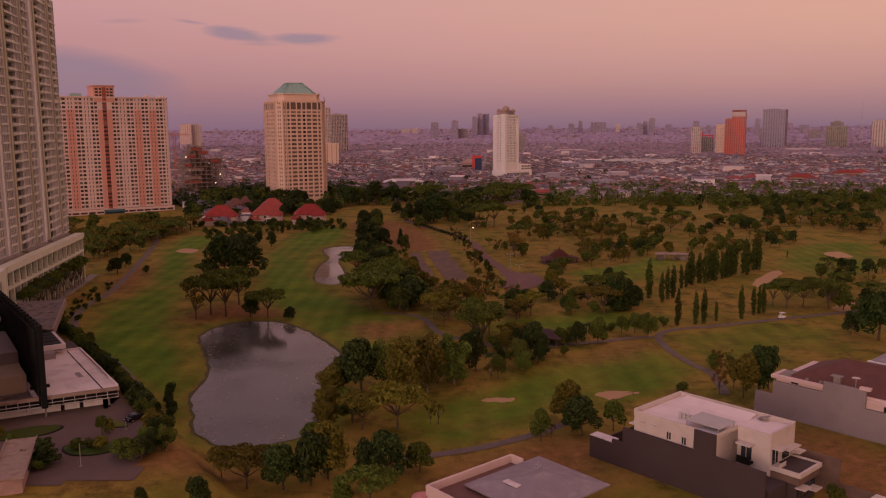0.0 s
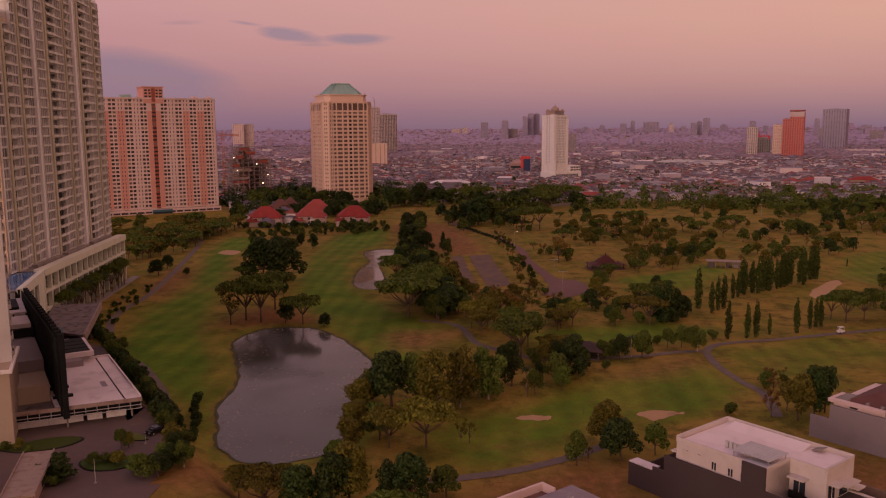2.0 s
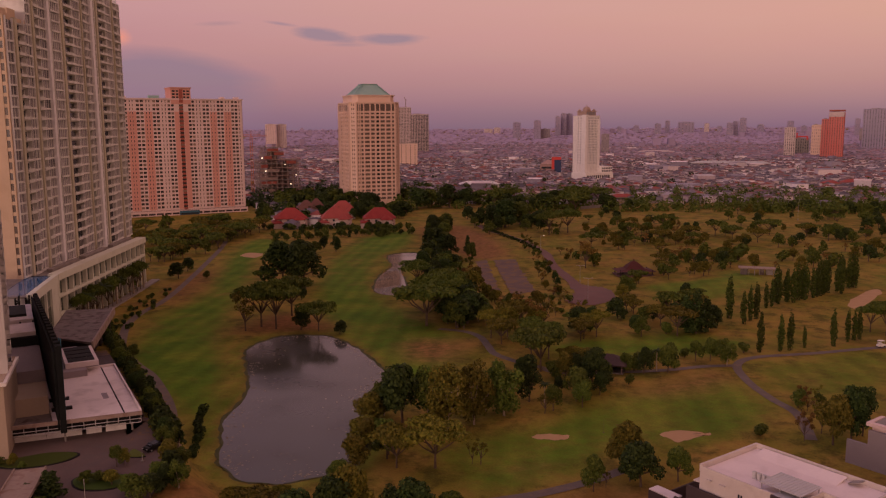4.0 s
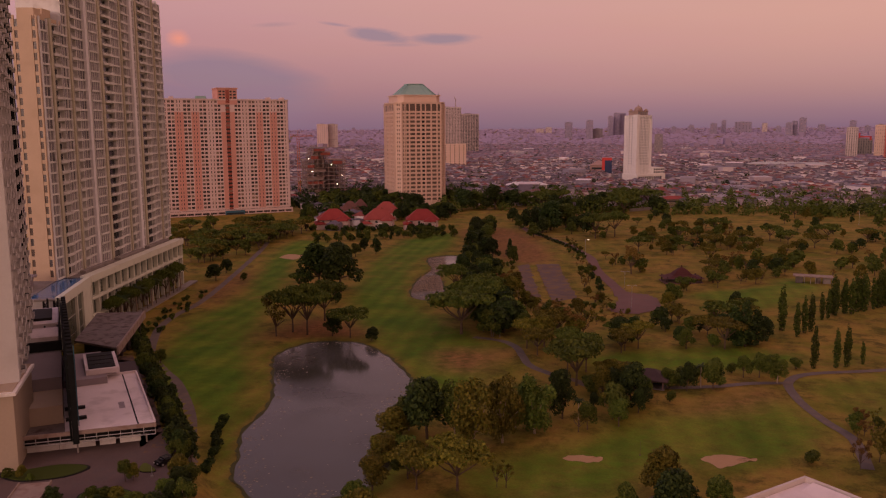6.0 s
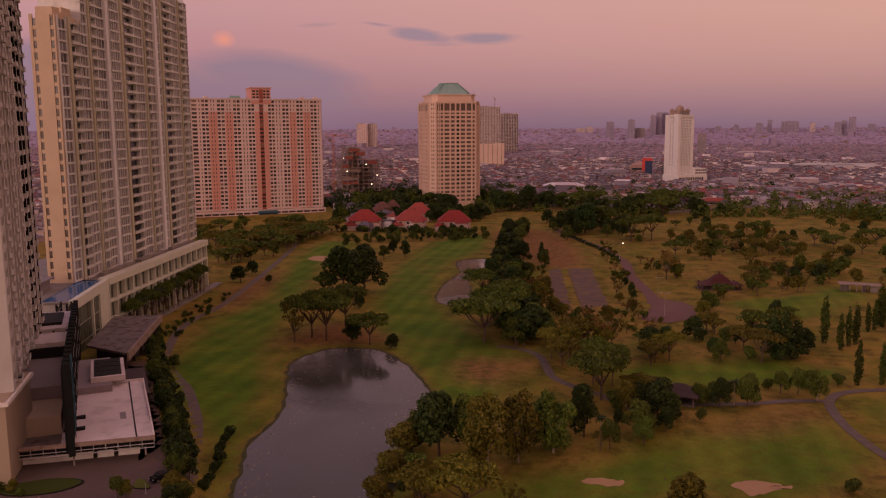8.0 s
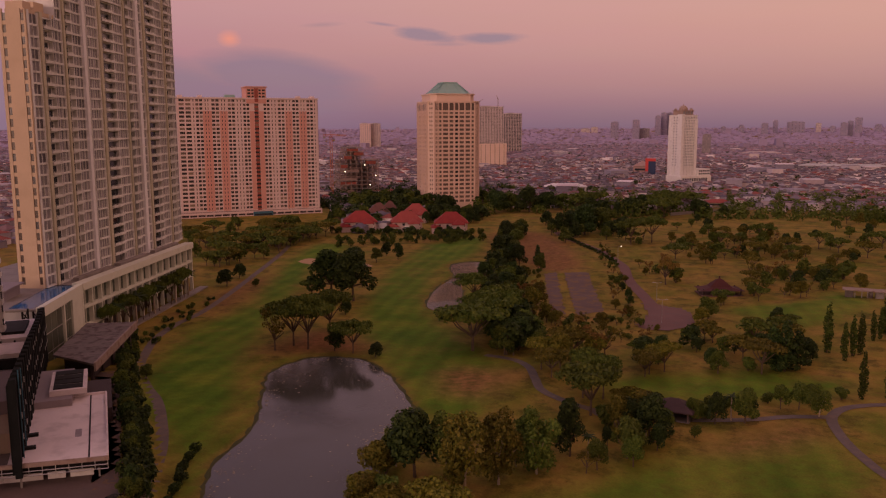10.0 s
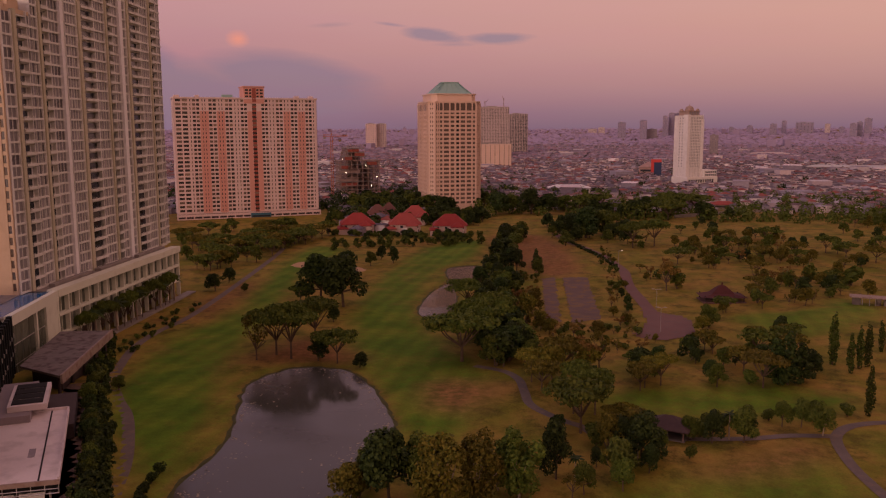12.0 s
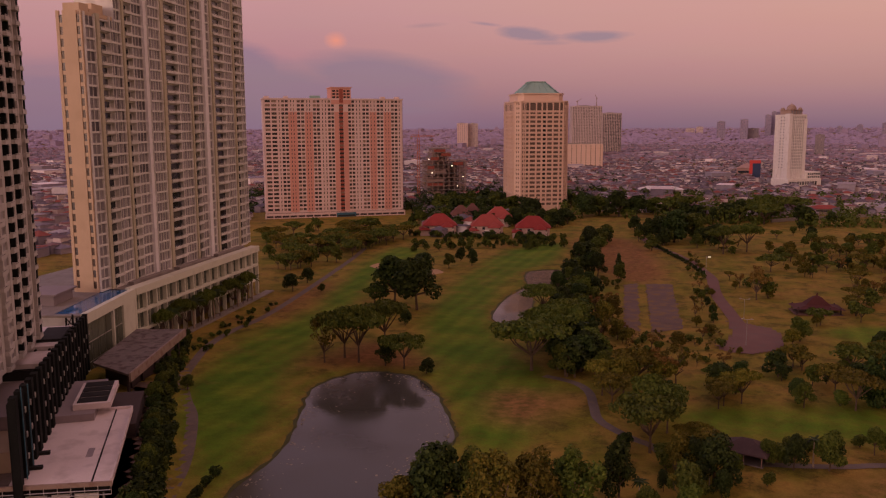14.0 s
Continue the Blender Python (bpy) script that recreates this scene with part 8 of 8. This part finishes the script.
scatter([(46.2, 699.8), (419.6, 779.2), (293.4, 542.2), (43.8, 548.5)], 75, ["round", "dark", "rain", "round", "round_olive"], 5.0, 11.0, 8, "park trees", [[(73.5, 606.7), (87.1, 680.6), (155.2, 762.9), (170, 714.3), (139.2, 601.2)]])
scatter([(171.3, 484.6), (232.2, 659.6), (311.3, 741.4), (407.9, 763.2), (257.8, 479.9), (239.8, 551.3)], 80, ["dark", "round", "dark", "round", "rain"], 6.0, 11.0, 81, "park trees")
scatter([(68.5, 201.6), (73.2, 220.7), (81.1, 225.8), (78.2, 201.4)], 9, ["dry", "sparse", "dry", "shrub"], 2.0, 5.0, 82, "scrub by the path", far=False)
scatter([(-22, 505.7), (-42.6, 660.2), (10.2, 694.9), (23.1, 540.8), (4.4, 557.7)], 40, ["dark", "round", "dark"], 7.0, 12.0, 9, "park trees")
scatter([(-202.1, 429.1), (-262, 527.3), (-236.6, 600.9), (-175.4, 578.7), (-168.9, 542), (-169.9, 448.9), (-179.5, 418.5)], 85, ["rain", "rain", "round", "rain_olive"], 7.0, 10.0, 10, "trees before the apartment block")
scatter([(-145.5, 496.5), (-159.3, 536.8), (-74.7, 574.2), (-63.9, 536.2)], 70, ["dark", "round", "shrub", "round"], 2.5, 5.5, 12, "villa garden trees")
scatter([(-176, 560), (-172, 568), (-84, 574), (-80, 562), (-110, 558)], 75, ["dark", "hedge", "dark", "shrub", "round"], 2.6, 5.5, 121, "villa garden trees", wide=(1.0, 1.4))
scatter([(-215, 700), (-222, 760), (-150, 800), (-108, 790), (-112, 700)], 60, ["dark", "dark", "round"], 11.0, 17.0, 131, "villa garden trees", wide=(1.0, 1.3))
scatter([(-20, 690), (-24, 760), (70, 800), (80, 700)], 34, ["dark", "round", "rain"], 11.0, 17.0, 132, "park trees", wide=(0.9, 1.2))
scatter([(177.6, 384), (200.1, 367.1), (140.2, 254.7), (139.6, 278.6), (145.4, 317.9)], 24, ["round", "dark", "rain", "sparse"], 5.0, 9.0, 14, "park trees")
scatter([(-193.4, 614.1), (-210.2, 668.8), (-91.7, 683.6), (-81.7, 630.7)], 110, ["dark", "round", "dark"], 6.0, 12.0, 15, "villa garden trees")
scatter([(27.9, 312.8), (42.3, 323.8), (73.4, 362.3), (77.3, 321), (42.4, 282.5), (33.3, 287.5)], 20, ["round", "dark", "rain", "rain_olive", "shrub"], 4.0, 8.0, 16, "park trees", FAIRWAYS[3:4])
for args in ((125, 292.9, 11.4), (145.4, 317.9, 7.2), (121.9, 297.9, 9.5), (140.1, 292.2, 11.4), (133.1, 297.4, 10.1)):
    tree("rain", *args, 0.8)


def join_far_trees():
    """The many trees of the far park in one mesh: trunks whole, crowns thinned to fewer, larger tufts."""
    slots, V, F, MI, base = {}, [], [], [], 0
    for src, mat in FAR_TREES:
        A = np.array(mat)
        for ch in src.children:
            me = ch.data
            v = np.empty(len(me.vertices) * 3)
            me.vertices.foreach_get("co", v)
            v = v.reshape(-1, 3)
            name = me.materials[0].name
            slot = slots.setdefault(name, len(slots))
            if ch.name.startswith("crown") and len(v) == 4 * len(me.polygons):
                q = v.reshape(-1, 4, 3)[::5]
                mid = q.mean(1, keepdims=True)
                v = (mid + (q - mid) * 1.95).reshape(-1, 3)
                faces = np.arange(len(v)).reshape(-1, 4).tolist()
            else:
                faces = [list(p.vertices) for p in me.polygons]
            V.append(v @ A[:3, :3].T + A[:3, 3])
            F += [[i + base for i in f] for f in faces]
            MI += [slot] * len(faces)
            base += len(v)
    me = bpy.data.meshes.new("park_trees")
    me.from_pydata(np.concatenate(V).tolist(), [], F)
    for name in slots:
        me.materials.append(bpy.data.materials[name])
    me.polygons.foreach_set("material_index", np.array(MI, np.int32))
    tagged(new("park_trees", me), "many scattered trees of the far park", "trees", kind="stuff")


def pond_leaves():
    """Patches of small floating leaves towards the shore."""
    rng = random.Random(5)
    bm = bmesh.new()
    xs, ys = [p[0] for p in POND], [p[1] for p in POND]
    rs = np.random.default_rng(5)
    X, Y = rs.uniform(min(xs), max(xs), 9000), rs.uniform(min(ys), max(ys), 9000)
    dep = inside_depth(X, Y, POND)
    keep = (dep > 0.3) & (rs.random(9000) < 1.3 * np.exp(-dep / 2.2))
    for x, y in zip(X[keep], Y[keep]):
        if noise.noise(Vector((x * 0.16, y * 0.16, 2))) < -0.1:
            continue
        r, a = rng.uniform(0.10, 0.34), rng.random() * 6
        bm.faces.new([bm.verts.new((x + r * math.cos(a + k), y + r * 0.8 * math.sin(a + k), WATER_Z + 0.02)) for k in (0, 1, 2, 3, 4, 5)])
    ob = part("floating_leaves", bm, "pond_leaf")
    tagged(ob, "pale floating leaves along the pond shore", "leaves", kind="stuff")


pond_leaves()
join_far_trees()
settle_trees()
for ob in [o for o in PROTO.values() if o.get("used")]:
    del ob["used"]
placed_obs = {p[0] for p in PLACED if p[0] is not None}
for ob in PROTO.values():
    if ob not in placed_obs:
        for o in (*ob.children_recursive, ob):
            bpy.data.objects.remove(o)


# ---------------------------------------------------------------- far woods and the city
def clump_field(name, spots, mat, label, rng, leaves=70):
    """Far trees as loose clumps of leaf tufts in one mesh."""
    V, F = [], []
    base = 0
    for x, y, z, w, h in spots:
        n = leaves
        d = rng.normal(size=(n, 3))
        d[:, 2] = np.abs(d[:, 2]) * 0.9 + 0.05
        d /= np.linalg.norm(d, axis=1)[:, None]
        P = np.array([x, y, z]) + d * np.array([w, w, h]) * (0.65 + 0.4 * rng.random((n, 1)))
        t = np.cross(d + rng.normal(scale=0.4, size=(n, 3)), rng.normal(size=(n, 3)))
        t /= np.linalg.norm(t, axis=1)[:, None]
        b = np.cross(d, t)
        s = w * (0.13 + 0.15 * rng.random((n, 1)))
        V.append(np.stack([P - t * s, P - b * s * 0.8, P + t * s, P + b * s * 0.8], 1).reshape(-1, 3))
        F.append(np.arange(n * 4).reshape(-1, 4) + base)
        base += n * 4
    me = bpy.data.meshes.new(name)
    me.from_pydata(np.concatenate(V).tolist(), [], np.concatenate(F).tolist())
    me.materials.append(M[mat])
    return tagged(new(name, me), label, "woods", kind="stuff")


def wedge(rng, n, r0, r1, a0=-56, a1=36, power=1.0):
    r = r0 + (r1 - r0) * rng.random(n) ** power
    a = np.radians(a0 + (a1 - a0) * rng.random(n))
    return r * np.sin(a), r * np.cos(a), r


def blocked(x, y):
    """Keeps houses and woods off the course and the tall buildings."""
    ok = ~((y < 760) & (x > -140))
    ok &= ~((y < 560) & (x > -330))
    for cx, cy, r in ((-279, 663, 68), (-250, 606, 72), (-225, 560, 60), (-128, 760, 45), (-215, 770, 36), (90, 1128, 44), (-309, 2065, 62), (-288, 2340, 50), (655, 1830, 34), (1005, 2510, 55)):
        ok &= np.hypot(x - cx, y - cy) > r
    return ok


def build_woods():
    rng = np.random.default_rng(21)
    x, y, r = wedge(rng, 2600, 640, 960, -14, 34)
    keep = (y > 690) & (x > -150) & blocked(x, np.maximum(y, 800))
    az = np.degrees(np.arctan2(x, y))
    band = rng.random(len(x)) < np.where(y < 900, np.where(az < 12, 0.25, 0.5), 0.2)
    keep &= band
    spots = [(a, b, 0, rng.uniform(3.5, 6.5), rng.uniform(6, 12)) for a, b in zip(x[keep], y[keep])]
    clump_field("far_woods", spots, "leaf_mid", "loose tree belt at the edge of the course", rng)
    x, y, r = wedge(rng, 900, 600, 960, -32, -6)
    keep = blocked(x, y) & (y > 615)
    clump_field("far_woods", [(a, b, 0, rng.uniform(4, 8), rng.uniform(6, 11)) for a, b in zip(x[keep], y[keep])], "leaf_dark", "dark trees round the tower feet", rng)
    x, y, r = wedge(rng, 12000, 800, 3300, -52, 36, 0.8)
    groves = np.array([noise.noise(Vector((a * 0.006, b * 0.003, 4.0))) for a, b in zip(x, y)])
    keep = blocked(x, y) & (groves + rng.uniform(-0.35, 0.35, len(x)) > 0.02)
    clump_field("city_trees", [(a, b, float(swell(np.array([a]), np.array([b]))[0]), rng.uniform(4, 8), rng.uniform(5, 9)) for a, b in zip(x[keep], y[keep])], "leaf_dark", "street trees among the city houses", rng, 18)


build_woods()

# City colours carry aerial haze: greyer blue here, paler mauve farther out.
M["city_roof"] = palette_material("city_roofs", [(0.165, 0.085, 0.085), (0.13, 0.085, 0.10), (0.20, 0.088, 0.082), (0.12, 0.10, 0.125), (0.19, 0.16, 0.195), (0.19, 0.11, 0.115), (0.34, 0.30, 0.34), (0.13, 0.105, 0.13), (0.25, 0.075, 0.062), (0.10, 0.085, 0.105), (0.15, 0.10, 0.11), (0.11, 0.09, 0.105)])
M["city_wall"] = palette_material("city_walls", [(0.52, 0.47, 0.50), (0.34, 0.30, 0.35), (0.80, 0.72, 0.74), (0.25, 0.22, 0.27), (0.42, 0.34, 0.37), (0.30, 0.27, 0.32), (0.62, 0.52, 0.52)])
M["far_roof"] = palette_material("hazed_far_roofs", [(0.26, 0.165, 0.195), (0.22, 0.17, 0.22), (0.30, 0.17, 0.19), (0.24, 0.19, 0.25), (0.32, 0.25, 0.31), (0.16, 0.13, 0.16)], spread=0.12)
M["far_wall"] = palette_material("hazed_far_walls", [(0.35, 0.285, 0.37), (0.27, 0.225, 0.30), (0.44, 0.36, 0.43), (0.25, 0.21, 0.28)], spread=0.12)
M["rim_roof"] = palette_material("hazed_rim_roofs", [(0.33, 0.26, 0.37), (0.315, 0.25, 0.365), (0.345, 0.265, 0.37), (0.34, 0.27, 0.39)], spread=0.06)


def city(name, n, r0, r1, size, height, mats, label, seed, power=1.0, flat=False):
    """Low houses with hipped or flat roofs, turned by street blocks, in one mesh."""
    rng = np.random.default_rng(seed)
    x, y, r = wedge(rng, n, r0, r1, power=power)
    keep = blocked(x, y)
    x, y = x[keep], y[keep]
    n = len(x)
    Z = swell(x, y) - 0.3
    w, d = rng.uniform(*size, n), rng.uniform(*size, n) * 1.2
    h = rng.uniform(*height, n)
    block = np.floor(x / 160) * 7 + np.floor(y / 140) * 13
    ang = np.radians((block * 37) % 50 - 25)
    ca, sa = np.cos(ang), np.sin(ang)
    kind = rng.random(n) + (1.0 if flat else 0.0)
    rh = np.where(kind < 0.86, rng.uniform(1.6, 3.2, n) * (w / 11), 0.5)
    k = np.where(kind < 0.86, 0.05, 0.98)

    def corner(sx, sy, z, f=1.0, over=0.0):
        lx, ly = sx * (w / 2 * f + over), sy * (d / 2 * f + over)
        return np.stack([x + lx * ca - ly * sa, y + lx * sa + ly * ca, Z + z], 1)

    sg = ((-1, -1), (1, -1), (1, 1), (-1, 1))
    walls = np.stack([corner(a, b, 0 * h) for a, b in sg] + [corner(a, b, h) for a, b in sg], 1)
    roofs = np.stack([corner(a, b, h, 1.0, 0.5) for a, b in sg] + [corner(a, b * 1.0, h + rh, k, 0.0) for a, b in sg], 1)
    V = np.concatenate([walls.reshape(-1, 3), roofs.reshape(-1, 3)])
    side = np.array([(0, 1, 5, 4), (1, 2, 6, 5), (2, 3, 7, 6), (3, 0, 4, 7)])
    top = np.array([(0, 1, 5, 4), (1, 2, 6, 5), (2, 3, 7, 6), (3, 0, 4, 7), (4, 5, 6, 7)])
    off = np.arange(n)[:, None, None] * 8
    F = np.concatenate([(side[None] + off).reshape(-1, 4), (top[None] + off + n * 8).reshape(-1, 4)])
    me = bpy.data.meshes.new(name)
    me.from_pydata(V.tolist(), [], F.tolist())
    me.materials.append(M[mats[0]])
    me.materials.append(M[mats[1]])
    mi = np.concatenate([np.zeros(n * 4, int), np.ones(n * 5, int)])
    me.polygons.foreach_set("material_index", mi.astype(np.int32))
    return tagged(new(name, me), label, "houses", kind="stuff")


city("city_houses", 17000, 640, 1900, (4.5, 9.5), (3.0, 7.0), ("city_wall", "city_roof"), "dense low city houses with red and grey roofs", 31, 0.75)
city("city_houses", 900, 430, 660, (6, 11), (3.0, 6.5), ("city_wall", "city_roof"), "low houses behind the apartment towers", 36)
city("city_blocks", 170, 900, 2600, (12, 30), (6, 12), ("city_wall", "city_wall"), "flat-roofed shops and workshops among the houses", 32, flat=True)
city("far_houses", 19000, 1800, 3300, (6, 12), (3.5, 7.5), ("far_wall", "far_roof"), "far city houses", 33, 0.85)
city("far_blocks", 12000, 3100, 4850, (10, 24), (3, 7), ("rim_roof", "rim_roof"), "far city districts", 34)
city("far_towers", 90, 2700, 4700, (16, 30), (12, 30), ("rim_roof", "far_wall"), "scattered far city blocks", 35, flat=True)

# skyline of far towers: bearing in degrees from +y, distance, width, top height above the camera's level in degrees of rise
# Most take the haze-tinted wall colour; the air itself is clear.
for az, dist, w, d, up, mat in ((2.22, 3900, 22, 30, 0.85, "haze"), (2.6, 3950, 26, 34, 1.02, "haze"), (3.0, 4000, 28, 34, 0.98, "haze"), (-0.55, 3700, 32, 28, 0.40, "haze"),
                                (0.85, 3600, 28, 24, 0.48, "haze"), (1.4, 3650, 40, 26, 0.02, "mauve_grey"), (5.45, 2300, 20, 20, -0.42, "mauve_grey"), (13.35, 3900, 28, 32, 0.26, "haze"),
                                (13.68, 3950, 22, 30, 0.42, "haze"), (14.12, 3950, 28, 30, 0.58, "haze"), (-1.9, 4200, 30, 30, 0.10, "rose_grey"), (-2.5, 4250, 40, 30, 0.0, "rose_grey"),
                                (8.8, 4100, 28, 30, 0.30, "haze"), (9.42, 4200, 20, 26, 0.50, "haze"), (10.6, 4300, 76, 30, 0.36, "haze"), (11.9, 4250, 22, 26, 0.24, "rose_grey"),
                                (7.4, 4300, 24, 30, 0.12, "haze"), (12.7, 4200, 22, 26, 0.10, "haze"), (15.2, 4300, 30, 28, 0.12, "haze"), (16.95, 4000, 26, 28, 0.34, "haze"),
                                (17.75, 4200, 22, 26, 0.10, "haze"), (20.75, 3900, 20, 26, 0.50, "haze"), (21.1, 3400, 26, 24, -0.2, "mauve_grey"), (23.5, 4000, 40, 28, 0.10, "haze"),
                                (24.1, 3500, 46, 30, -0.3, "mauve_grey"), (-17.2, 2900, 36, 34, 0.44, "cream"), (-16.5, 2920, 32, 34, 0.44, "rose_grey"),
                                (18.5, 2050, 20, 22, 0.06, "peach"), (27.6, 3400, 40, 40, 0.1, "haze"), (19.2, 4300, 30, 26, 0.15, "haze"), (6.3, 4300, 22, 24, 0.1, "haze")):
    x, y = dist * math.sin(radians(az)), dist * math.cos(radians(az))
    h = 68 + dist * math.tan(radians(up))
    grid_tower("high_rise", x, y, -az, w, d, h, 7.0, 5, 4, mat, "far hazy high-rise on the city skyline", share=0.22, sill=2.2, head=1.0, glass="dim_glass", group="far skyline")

# long low sheds and landmark blocks in the nearer city
for x, y, rz, w, d, h, mat, label in ((360.1, 1499.5, -12, 130, 24, 9, "grey_panel", "long low grey market hall"), (40.5, 1300, -5, 24, 22, 19, "dusty_pink", "dusty shop block with a dark sign wall"),
                                      (345.5, 2234.8, -6, 90, 40, 9, "rose_grey", "long low pale warehouse"), (933.2, 2150.1, -20, 110, 40, 10, "rose_grey", "wide low pale hall"),
                                      (-46.7, 948.3, 8, 44, 18, 9, "white", "long white two-storey block"), (519, 1059, -22, 34, 18, 10, "red_roof", "broad house with a red roof"), (548, 1085, -22, 26, 16, 9, "orange_roof", "house with an orange roof"),
                                      (372, 985, -16, 24, 16, 9, "orange_roof", "house with an orange roof"), (346, 978, -10, 18, 14, 8, "orange_roof", "small house with an orange roof"), (95, 792, 8, 22, 12, 7, "orange_roof", "low house with an orange roof"), (424, 973, -16, 30, 18, 10, "red_roof", "hall with a bright red roof")):
    root = thing("hall", x, y, 0, rz, label, "building", "city halls")
    part("wall", boxes((-w / 2, w / 2, -d / 2, d / 2, 0, h * 0.7)), "tan" if "roof" in label else mat, root)
    r = bmesh.new()
    hip_roof(r, -w / 2, w / 2, -d / 2, d / 2, h * 0.7, h * 0.35, 1.0)
    part("roof", r, mat, root)
    part("window_band", boxes((-w / 2 + 2, w / 2 - 2, -d / 2 - 0.12, -d / 2 + 0.02, h * 0.35, h * 0.5)), "glass", root)
sign = thing("sign_tower", 52.5, 1241.4, 0, -5, "dark blue sign pylon with a red band", "sign")
part("panel", boxes((-5, 5, -1, 1, 4, 26)), "sign_blue", sign)
part("red_band", boxes((-9, -5, -1.2, 0.8, 8, 26), (-5, 5, -1.25, -1.05, 22, 26)), "red_paint", sign, "dark red side band")
for sx in (-4, 4):
    part("leg", boxes((sx - 0.5, sx + 0.5, -0.5, 0.5, 0, 4)), "steel", sign)
mast = thing("radio_mast", 1220.3, 2424.5, 0, 0, "tall thin lattice radio mast", "mast")
mb = bmesh.new()
for sx, sy in ((-1, -1), (1, -1), (0, 1)):
    rod(mb, (sx * 5, sy * 5, 0), (sx * 0.4, sy * 0.4, 140), 0.4, 0.25, 4)
part("lattice", mb, "steel", mast)
# low stone wall along the far fairway
lw = thing("boundary_wall", 0, 0, 0, 0, "long pale boundary wall beside the far fairway", "wall")
wb = bmesh.new()
line = smooth_line([Vector((52.1, 715.2)), Vector((90.9, 751.3)), Vector((150.9, 796))], 10)
for a, b in zip(line, line[1:]):
    t = (b - a).normalized()
    nx, ny = -t.y * 0.4, t.x * 0.4
    prism(wb, [(a.x + nx, a.y + ny), (b.x + nx, b.y + ny), (b.x - nx, b.y - ny), (a.x - nx, a.y - ny)], -0.5, 2.4)
part("wall", wb, "concrete", lw)
